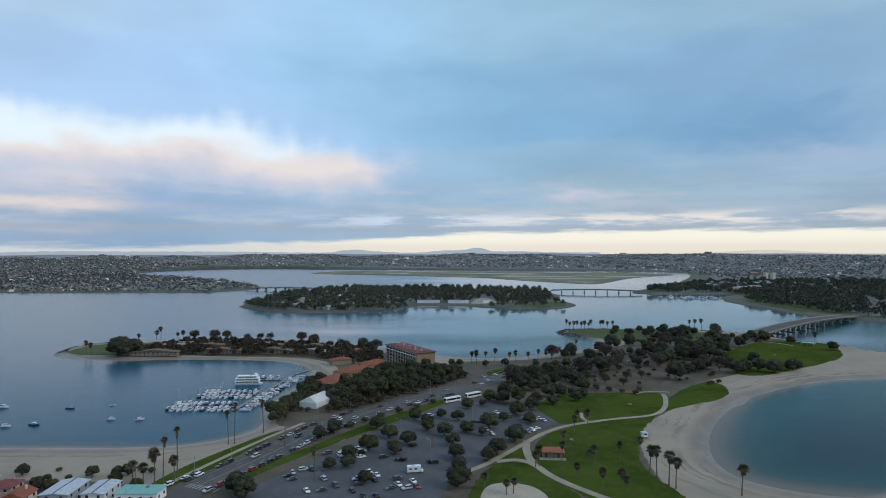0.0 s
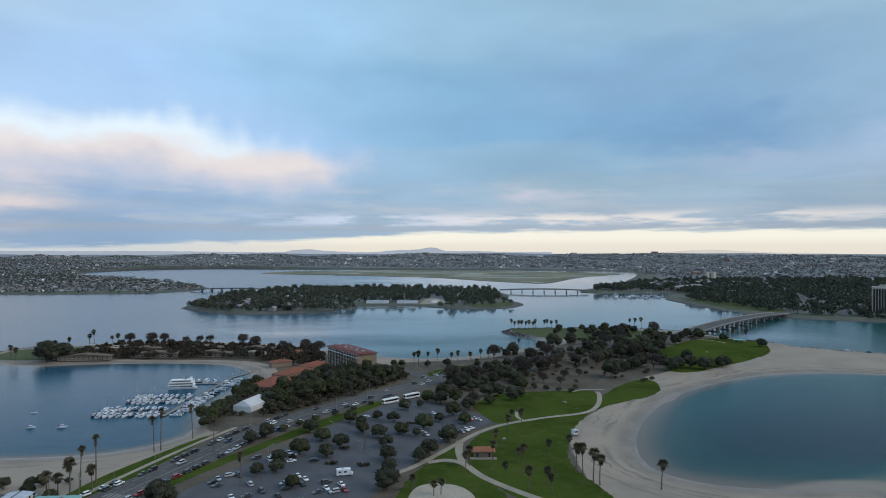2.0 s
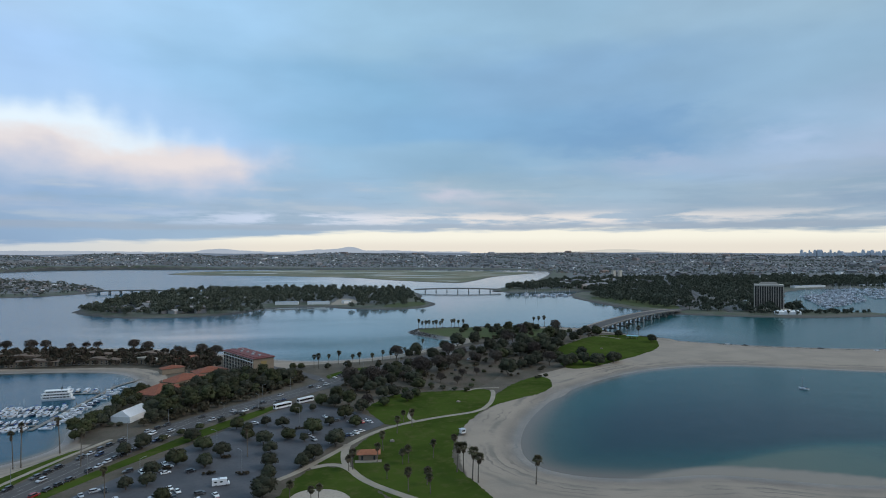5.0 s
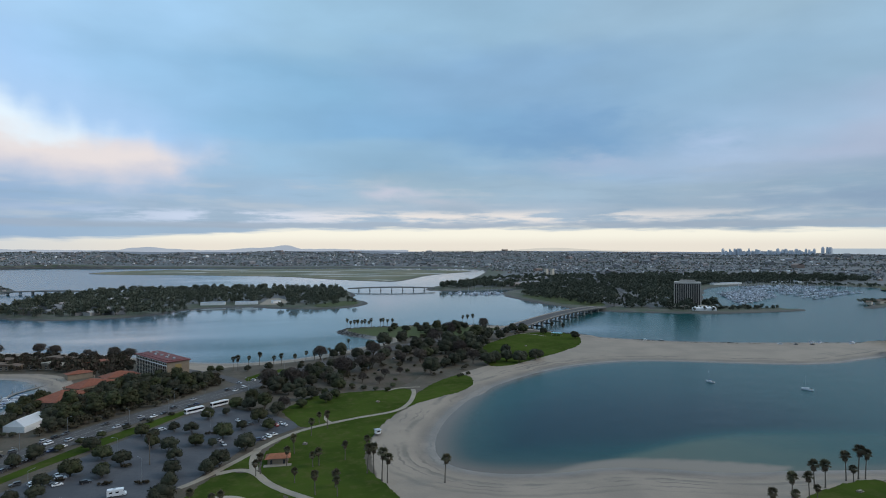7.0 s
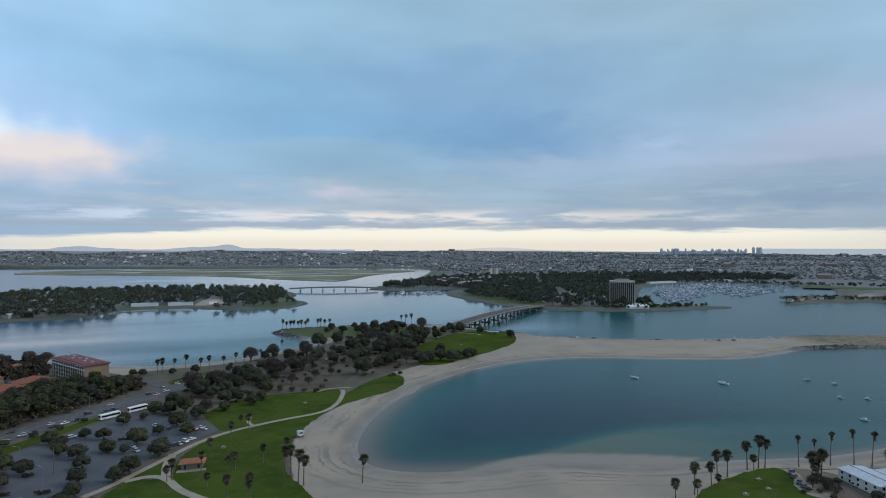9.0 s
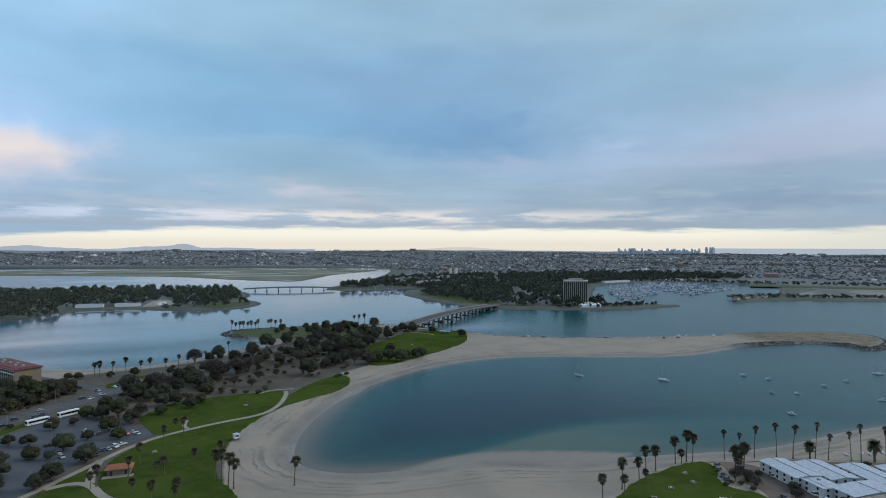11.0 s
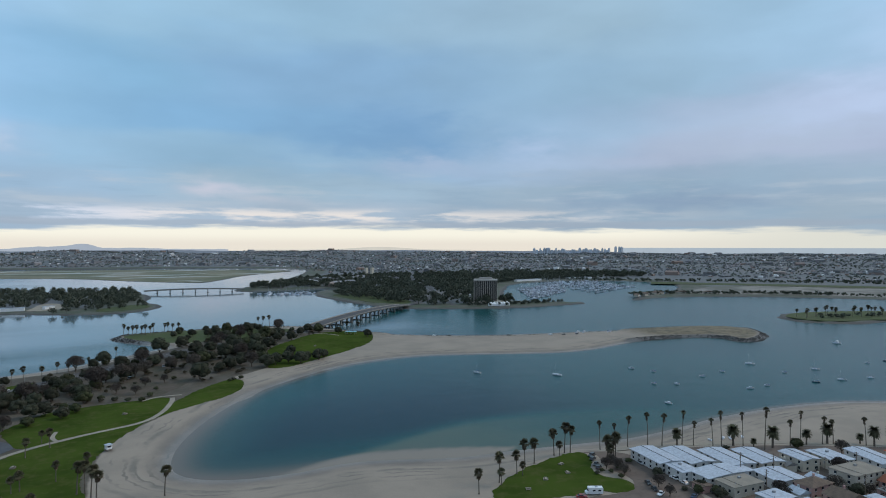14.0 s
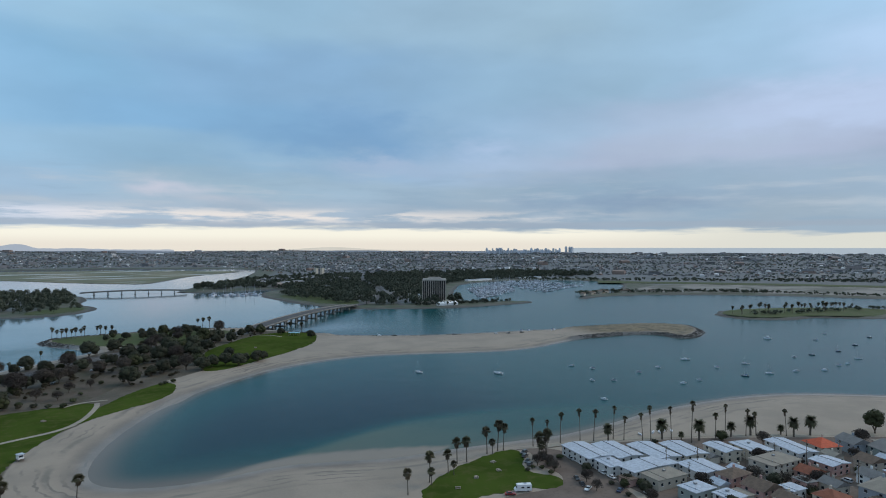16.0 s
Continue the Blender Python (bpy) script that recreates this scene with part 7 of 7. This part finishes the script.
def spots_in(outline, gap, count, seed, lo, hi, inset=0, height=None, built=0):
    r = np.random.default_rng(seed)
    out = []
    a, b = outline.min(0), outline.max(0)
    a, b = np.maximum(a, (-3400, -400)), np.minimum(b, (5200, 5000))
    cand = r.uniform(a, b, (count * 6 + 3000, 2))
    d = inside_distance(outline, cand[:, 0], cand[:, 1])
    r_, a_ = np.hypot(cand[:, 0] - 50, cand[:, 1]), np.degrees(np.arctan2(cand[:, 0] - 50, cand[:, 1]))
    cand = cand[(d > inset) & (r_ < 4850) & (np.abs(a_ - 18) < 58)][:count]
    if built:
        q = built * quarter(cand[:, 0], cand[:, 1]) + r.normal(0, 0.7, len(cand))
        cand = cand[q > -0.55]
    z = far_height(cand[:, 0], cand[:, 1]) if height is None else np.full(len(cand), height)
    for (x, y), zz in zip(cand, z):
        out.append((x, y, zz - 0.2, r.uniform(lo, hi), r.uniform(0.8, 1.25)))
    return out


scatter("resort_trees", DENSE, [(x, y, 2.0, rng.uniform(4.2, 9.0), rng.uniform(0.7, 1.05)) for x, y in RESORT_SPOTS], leaf_material("resort_leaf", (0.044, 0.044, 0.028), (0.074, 0.052, 0.038), (0.032, 0.033, 0.021), 0.7), "mixed green and brown resort garden trees", "trees")
UNDERGROWTH = leaf_material("undergrowth", (0.048, 0.044, 0.026), (0.070, 0.055, 0.036), (0.030, 0.034, 0.016), 0.8)
scatter("park_undergrowth", DENSE, [(p_[0], p_[1], 1.95, rng.uniform(2.5, 6.0), rng.uniform(0.5, 0.9)) for p_ in spread_points(WOODS[2], 7.0, 170, 41, 2.0, ((LAWN_EAST, 0.0), (LAWN_WOOD, 0.0), (LAWN_BAY, 0.0), (LAWN_HOTEL, 2.0), (CLEARING, 0.0))) if clear_of_road(p_, 12)], UNDERGROWTH, "brown and green undergrowth below the park trees", "shrubs")
scatter("roadside_bushes", DENSE, [(p_[0], p_[1], 1.95, rng.uniform(2.5, 6.5), rng.uniform(0.6, 1.0)) for p_ in spread_points(smooth([(-108, 380), (-92, 372), (-66, 398), (-26, 444), (6, 490), (0, 524), (-40, 515), (-80, 500), (-100, 440)]), 3.4, 240, 42) if clear_of_road(p_, 12) and (abs(p_[0] + 97) > 12 or p_[1] > 418)], UNDERGROWTH, "dark bushes between road and marina", "shrubs")
scatter("spit_scrub", SMALL, [(x_ + rng.uniform(-3, 3), float(np.interp(x_, (395, 474, 545, 627, 690), (650, 586, 556, 537, 517))) + rng.uniform(-3, 2), 1.0, rng.uniform(0.8, 1.9), 0.5) for x_ in rng.uniform(400, 690, 140)], UNDERGROWTH, "low brown scrub on the sand spit", "shrubs")
scatter("lot_hedges", SMALL, [(x_ + rng.uniform(-3, 3), y_ + rng.uniform(-1, 1), 2.0, rng.uniform(1.4, 2.4), 0.7) for x_, y_ in ((-14, 293), (-27, 318), (-6, 330), (-40, 340), (-20, 352), (8, 362), (-52, 306), (-30, 296)) for _ in range(9)], UNDERGROWTH, "low clipped hedges in planted islands", "shrubs")
ISLE_WOOD = smooth([(-405, 1150), (-365, 1085), (-280, 1030), (-204, 1030), (-130, 1066), (-90, 1100), (-60, 1130), (30, 1130), (70, 1100), (120, 1150), (170, 1230), (190, 1420), (180, 1490), (110, 1545), (-185, 1615), (-360, 1545), (-410, 1371)])
ISLE_OPEN = smooth([(-120, 1090), (-104, 1170), (-40, 1196), (18, 1190), (40, 1300), (66, 1300), (66, 1180), (60, 1090), (-40, 1100)], 1)
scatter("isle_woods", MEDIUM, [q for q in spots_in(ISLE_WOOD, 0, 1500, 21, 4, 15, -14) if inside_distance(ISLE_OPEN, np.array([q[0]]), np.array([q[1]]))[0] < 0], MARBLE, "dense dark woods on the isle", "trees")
DANA = smooth([(430, 1480), (470, 1455), (640, 1500), (620, 1300), (545, 1240), (560, 1100), (600, 930), (700, 880), (800, 870), (810, 990), (960, 1200), (1160, 1440), (1500, 1450), (1900, 1400), (1700, 1900), (1000, 1950), (720, 1900), (640, 1730), (520, 1640)])
FAR_ROADS = ([(574, 926), (640, 985), (720, 1080), (800, 1250), (900, 1500), (1050, 1800)], [(660, 900), (700, 1000), (770, 1150), (850, 1330)])


def off_road(q):
    return all(segment_distance(q[0], q[1], a_, b_) > 9 for r_ in FAR_ROADS for a_, b_ in zip(r_, r_[1:]))


scatter("spit_woods", LOOSE, [q for q in spots_in(DANA, 0, 3300, 22, 6, 15, 5) if off_road(q)], MARBLE, "dark trees behind the marina", "trees")
scatter("crown_trees", TINY, spots_in(CROWN, 0, 5200, 23, 3, 8, 6), HAZY_LEAF, "dark trees between far houses", "trees")
scatter("spit_shrubs", SMALL, spots_in(smooth([(640, 880), (730, 842), (870, 845), (890, 850), (830, 890), (760, 880)]), 0, 130, 24, 3, 6, 0), MARBLE, "dark shrubs along the marina spit", "trees")
for i in range(34):
    x, y = 1000 + rng.uniform(0, 230), 0
    y = 480 - (x - 1000) * 0.28 + rng.uniform(-22, 22)
    if inside_distance(SOUTH_ISLE, np.array([x]), np.array([y]))[0] > 12:
        plant(MID_PALMS[:1] + MID_PALMS[2:], x, y, 2.4, 1.0, "palms on the south isle")
structure("lawn_south_isle", flat_mesh("lawn_south_isle", smooth([(1015, 512), (1072, 525), (1190, 484), (1290, 398), (1250, 360), (1139, 346), (1076, 418), (1020, 420), (982, 452), (988, 494)]), 2.72), DULL, "dull green lawn on the south isle")
structure("lawn_isle", flat_mesh("lawn_isle", smooth([(110, 1085), (172, 1102), (194, 1138), (192, 1200), (150, 1180), (110, 1130)]), 2.72), DULL, "dull green lawn at the tip of the isle")
structure("lawn_marina", flat_mesh("lawn_marina", smooth([(546, 1240), (552, 1100), (556, 1010), (600, 960), (640, 1020), (640, 1140), (610, 1230)]), 2.74), DULL, "dull green grass by the marina")
scatter("south_isle_shrubs", MEDIUM, [(x, 470 - (x - 1000) * 0.30 + rng.uniform(-14, 14), 2.4, rng.uniform(5, 9), 0.8) for x in rng.uniform(1010, 1300, 40)], MARBLE, "dark shrubs on the south isle", "trees")
structure("road_far", ribbon_mesh("road_far", [(574, 926), (640, 985), (720, 1080), (800, 1250), (900, 1500), (1050, 1800)], 13, 3.1), ROADBED, "road beyond the bridge")
structure("road_far_side", ribbon_mesh("road_far_side", [(660, 900), (700, 1000), (770, 1150), (850, 1330)], 8, 3.1), ROADBED, "road to the marina hotel")

HOUSE_V = np.array([(-.5, -.35, -.3), (.5, -.35, -.3), (.5, .35, -.3), (-.5, .35, -.3), (-.5, -.35, .4), (.5, -.35, .4), (.5, .35, .4), (-.5, .35, .4), (-.5, 0, .58), (.5, 0, .58)])
HOUSE_F = np.array([(0, 1, 5, 4), (2, 3, 7, 6), (4, 5, 9, 8), (6, 7, 8, 9), (1, 2, 6, 5), (3, 0, 4, 7)])
FLAT_V = np.array([(-.5, -.35, -.3), (.5, -.35, -.3), (.5, .35, -.3), (-.5, .35, -.3), (-.5, -.35, .45), (.5, -.35, .45), (.5, .35, .45), (-.5, .35, .45)])
FLAT_F = np.array([(0, 1, 5, 4), (2, 3, 7, 6), (4, 5, 6, 7), (4, 5, 6, 7), (1, 2, 6, 5), (3, 0, 4, 7)])


def town_material():
    m = bpy.data.materials.new("hazy_town_walls")
    m.use_nodes = True
    N = Nodes(m.node_tree)
    p_ = N.add("ShaderNodeBsdfPrincipled")
    rnd = N.add("ShaderNodeNewGeometry").outputs["Random Per Island"]
    ramp = N.add("ShaderNodeValToRGB")
    # house tones at random, shifted to pale blue-grey to hold the distance haze
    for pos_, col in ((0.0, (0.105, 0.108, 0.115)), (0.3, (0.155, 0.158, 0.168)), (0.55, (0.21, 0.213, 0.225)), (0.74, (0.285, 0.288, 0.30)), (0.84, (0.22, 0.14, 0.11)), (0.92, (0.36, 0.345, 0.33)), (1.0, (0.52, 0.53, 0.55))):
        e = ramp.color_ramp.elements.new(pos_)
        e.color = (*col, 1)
    N.put(ramp.inputs[0], rnd)
    grime = N.noise(N.add("ShaderNodeNewGeometry").outputs["Position"], 0.2, 3.0)
    N.put(p_.inputs["Base Color"], N.mix(N.math("MULTIPLY", grime, 0.5), ramp.outputs[0], (0.12, 0.11, 0.10)))
    p_.inputs["Roughness"].default_value = 0.85
    N.t.links.new(p_.outputs[0], N.add("ShaderNodeOutputMaterial").inputs[0])
    return m


TOWN = town_material()


def town(name, outline, count, seed, lo, hi, inset, label, ring=None):
    r = np.random.default_rng(seed)
    sp = spots_in(outline, 0, count, seed, lo, hi, inset, None, 1)
    if ring:
        sp = [q for q in sp if ring[0] < math.hypot(q[0] - 50, q[1]) < ring[1]]
    return scatter(name, [(HOUSE_V, HOUSE_F), (HOUSE_V, HOUSE_F), (FLAT_V, FLAT_F)], [(x, y, z + 1.5, s, r.uniform(0.45, 0.75)) for x, y, z, s, h in sp], TOWN, label, "houses")


town("isle_houses", smooth([(-400, 1150), (-360, 1090), (-280, 1040), (-204, 1040), (-130, 1080), (-120, 1300), (-300, 1420), (-400, 1360)]), 110, 37, 12, 26, 0, "low brown and pale roofs between the isle trees")
structure("sand_isle", flat_mesh("sand_isle", smooth([(10, 1150), (60, 1150), (68, 1230), (50, 1300), (28, 1280), (20, 1200)]), 2.9), CONCRETE, "pale paved basin on the isle")
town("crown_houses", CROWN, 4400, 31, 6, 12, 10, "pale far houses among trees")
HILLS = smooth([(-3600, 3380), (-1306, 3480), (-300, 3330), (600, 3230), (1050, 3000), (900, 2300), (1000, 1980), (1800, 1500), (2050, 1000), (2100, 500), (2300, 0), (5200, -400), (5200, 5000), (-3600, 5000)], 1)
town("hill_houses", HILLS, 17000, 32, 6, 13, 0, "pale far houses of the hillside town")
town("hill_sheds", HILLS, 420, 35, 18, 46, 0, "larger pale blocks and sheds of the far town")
scatter("hill_trees", TINY, spots_in(HILLS, 0, 16000, 33, 3.5, 9, 0, None, -1), HAZY_LEAF, "dark trees among the far houses", "trees")
town("marina_sheds", smooth([(560, 1470), (700, 1500), (1000, 1700), (960, 1860), (760, 1850), (640, 1680)]), 90, 34, 14, 34, 0, "pale low buildings behind the far marina")
for x, y, t, l, w in ((640, 1640, 8, 70, 16), (730, 1690, 5, 90, 18), (830, 1720, 0, 70, 16), (-66, 1176, -2, 42, 12), (-8, 1172, -2, 40, 9), (44, 1182, 30, 16, 9), (800, 1040, 30, 40, 16), (1260, 1440, 10, 110, 14), (1480, 1450, -4, 90, 14)):
    house(x, y, t, (l, w), 5.0, WHITE, WHITE_ROOF, "long low white building by the far shore", "flat", 2.6, False, 1, "white buildings on the far shore")
for x, y in ((978, 2010), (1004, 2016)):
    house(x, y, 20, (11, 10), 27, CREAM, TAN_ROOF, "slim pale apartment tower behind the trees", "flat", 2.6, False, 1, "far towers")

def bank_line(x):
    return float(np.interp(x, (1080, 1211, 1342, 1474, 1544, 1700), (862, 852, 770, 640, 490, 220)))


BANK = []
for x_ in rng.uniform(1085, 1640, 420):
    o_ = rng.uniform(14, 60)
    BANK.append((x_ + o_ * 0.6, bank_line(x_) + o_, 2.5, rng.uniform(3, 8), rng.uniform(0.7, 1.1)))
for x_ in rng.uniform(1300, 2400, 420):
    BANK.append((x_, 1500 - (x_ - 1300) * 0.95 + rng.uniform(-60, 90), 2.4 + 50 * float(ease(math.hypot(x_ - 50, 1500 - (x_ - 1300) * 0.95), 1900, 4500)), rng.uniform(5, 11), rng.uniform(0.7, 1.1)))
scatter("bank_trees", SMALL, BANK, MARBLE, "dark trees along the far river bank", "trees")
scatter("isle_park_trees", MEDIUM, spots_in(smooth([(70, 1100), (172, 1100), (200, 1140), (196, 1270), (208, 1400), (200, 1490), (160, 1500), (120, 1200)]), 0, 46, 51, 5, 10, 4), MARBLE, "scattered trees on the tip of the isle", "trees")
structure("field_far", ribbon_mesh("field_far", [(1500, 1180), (1750, 900), (1950, 600), (2120, 300)], 90, 3.3), DULL, "strip of green playing fields by the river")
for x_, y_, t_, l_, w_ in ((1130, 880, 20, 26, 10), (1180, 890, 10, 34, 12), (1090, 868, 30, 18, 8), (1240, 870, -30, 30, 12), (1290, 840, -35, 24, 10)):
    house(x_, y_, t_, (l_, w_), 4.5, BEIGE, BROWN_ROOF, "low brown boatyard building on the far quay", "gable", 2.6, False, 1, "boatyard buildings")
# boats crowded in the far basins
BOAT_V = np.array([(-.5, -.16, 0), (.3, -.17, 0), (.5, 0, 0), (.3, .17, 0), (-.5, .16, 0), (-.5, -.16, .13), (.3, -.17, .14), (.5, 0, .18), (.3, .17, .14), (-.5, .16, .13), (-.2, -.1, .13), (.15, -.1, .13), (.15, .1, .13), (-.2, .1, .13), (-.2, -.1, .26), (.1, -.1, .26), (.1, .1, .26), (-.2, .1, .26), (.1, -.012, .2), (.1, .012, .2), (.1, .012, 1.25), (.1, -.012, 1.25)])
BOAT_F = np.array([(0, 1, 6, 5), (1, 2, 7, 6), (2, 3, 8, 7), (3, 4, 9, 8), (4, 0, 5, 9), (5, 6, 8, 9), (10, 11, 15, 14), (11, 12, 16, 15), (12, 13, 17, 16), (14, 15, 16, 17), (18, 19, 20, 21), (6, 7, 8, 8)])
BOAT_F[-1] = (5, 6, 7, 8)
fleet = []
for r0, c0, dr, rows, cols in (((880, 955), (1.0, 0.62), (18, 28), 9, 32), ((1110, 1010), (0.9, 0.4), (13, 36), 10, 34), ((440, 1360), (1.0, -0.1), (12, -24), 3, 18)):
    u = np.array(c0) / np.linalg.norm(c0)
    for i in range(rows):
        for j in range(cols):
            q = np.array(r0) + np.array(dr) * i + u * j * 8.0
            if far_shore(np.array([q[0]]), np.array([q[1]]))[0] < -5 and brng.random() < 0.85:
                fleet.append((q[0] + brng.normal(0, 2.5), q[1] + brng.normal(0, 4), 0.0, brng.uniform(7, 15), brng.uniform(0.8, 1.3)))
scatter("moored_boats", [(BOAT_V, BOAT_F)], fleet, surface("far_hulls", (0.42, 0.44, 0.48), (0.34, 0.36, 0.40), (0.20, 0.22, 0.26), scale=0.4, rough=0.4, per_island=1.3), "many white boats moored in the far marina", "boats")

# skyline and mountains on the horizon
# the haze over downtown is put into this pale concrete colour
SKYLINE = plain("hazy_concrete", (0.52, 0.55, 0.60), 0.7, vary=0.2, scale=0.02)
srng = np.random.default_rng(12)
for i in range(34):
    a = radians(39.9 + 7.6 * (i + srng.uniform(-0.3, 0.3)) / 34 + (0.35 if i > 30 else 0))
    top = 76 + 22 * srng.random() ** 1.2 if i < 31 else 108 - 3 * srng.random()
    if 12 < i < 15:
        top = 70
    w = srng.uniform(14, 26)
    S = thing("skyscraper", pose(50 + 4760 * math.sin(a), 4760 * math.cos(a), 30, 0, 0, srng.uniform(0, 90)), "grey downtown high-rise on the horizon", "building", "downtown skyline")
    bm = bmesh.new()
    box(bm, (0, 0, (top - 36) / 2), (w, w * 0.8, top - 36), bevel=0.5)
    part("shaft", bm, SKYLINE, S)
    bm = bmesh.new()
    box(bm, (0, 0, top - 33), (w * 0.6, w * 0.5, 6.4))
    part("crown", bm, SKYLINE, S)


def backdrop(name, a0, a1, radius, top, base, colour, strength, label):
    """A far ridge on the horizon that glows, with haze put into its colour."""
    n = 160
    v, f = [], []
    for i in range(n + 1):
        a = a0 + (a1 - a0) * i / n
        for z in (base, top(a)):
            v.append((50 + radius * math.sin(radians(a)), radius * math.cos(radians(a)), z))
    f = [(2 * i, 2 * i + 2, 2 * i + 3, 2 * i + 1) for i in range(n)]
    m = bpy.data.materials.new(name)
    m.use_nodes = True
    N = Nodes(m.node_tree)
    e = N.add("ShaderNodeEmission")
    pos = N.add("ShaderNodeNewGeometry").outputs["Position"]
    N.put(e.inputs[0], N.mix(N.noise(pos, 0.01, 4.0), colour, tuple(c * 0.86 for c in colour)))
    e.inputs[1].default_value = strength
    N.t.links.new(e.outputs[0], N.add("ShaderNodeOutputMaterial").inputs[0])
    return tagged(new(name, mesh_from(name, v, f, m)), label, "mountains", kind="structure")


def bell(a, c, w, h):
    return h * math.exp(-((a - c) / w) ** 2)


def ridge(a):
    z = 84 + bell(a, -10.8, 1.5, 14) + bell(a, -10.2, 0.7, 9) + bell(a, -11.6, 0.7, 9) + bell(a, -8.6, 1.6, 9) + bell(a, 0.9, 0.9, 24) + bell(a, -0.4, 2.2, 20) + bell(a, -2.8, 1.2, 9) + bell(a, 4.5, 2.2, 10) + bell(a, -25, 8, 13) + bell(a, -35, 5, 14)
    return z + 1.2 * math.sin(a * 5.1) + 0.7 * math.sin(a * 13.0)


# mountains, hills and sea strip are unlit: daylight and haze sit in their colours
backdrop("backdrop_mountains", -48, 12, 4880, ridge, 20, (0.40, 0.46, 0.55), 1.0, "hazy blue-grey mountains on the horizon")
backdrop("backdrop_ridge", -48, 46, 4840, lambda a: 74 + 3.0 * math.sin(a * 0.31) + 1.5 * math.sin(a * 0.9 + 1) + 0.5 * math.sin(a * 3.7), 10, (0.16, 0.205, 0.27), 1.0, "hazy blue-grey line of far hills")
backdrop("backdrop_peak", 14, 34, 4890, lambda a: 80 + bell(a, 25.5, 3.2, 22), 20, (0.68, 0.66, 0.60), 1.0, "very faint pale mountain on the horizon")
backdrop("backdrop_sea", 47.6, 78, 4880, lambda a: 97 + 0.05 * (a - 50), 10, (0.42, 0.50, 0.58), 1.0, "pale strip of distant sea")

# the patterns that the copies were taken from
for src in OAKS + BARE + LOT_TREES + SHRUBS + TALL_PALMS + MID_PALMS + DATES + CARS + [COACH, CAMPER, DINGHY, LAMP_POST] + SAILS + MOTORS:
    for o in list(src.children_recursive) + [src]:
        bpy.data.objects.remove(o)
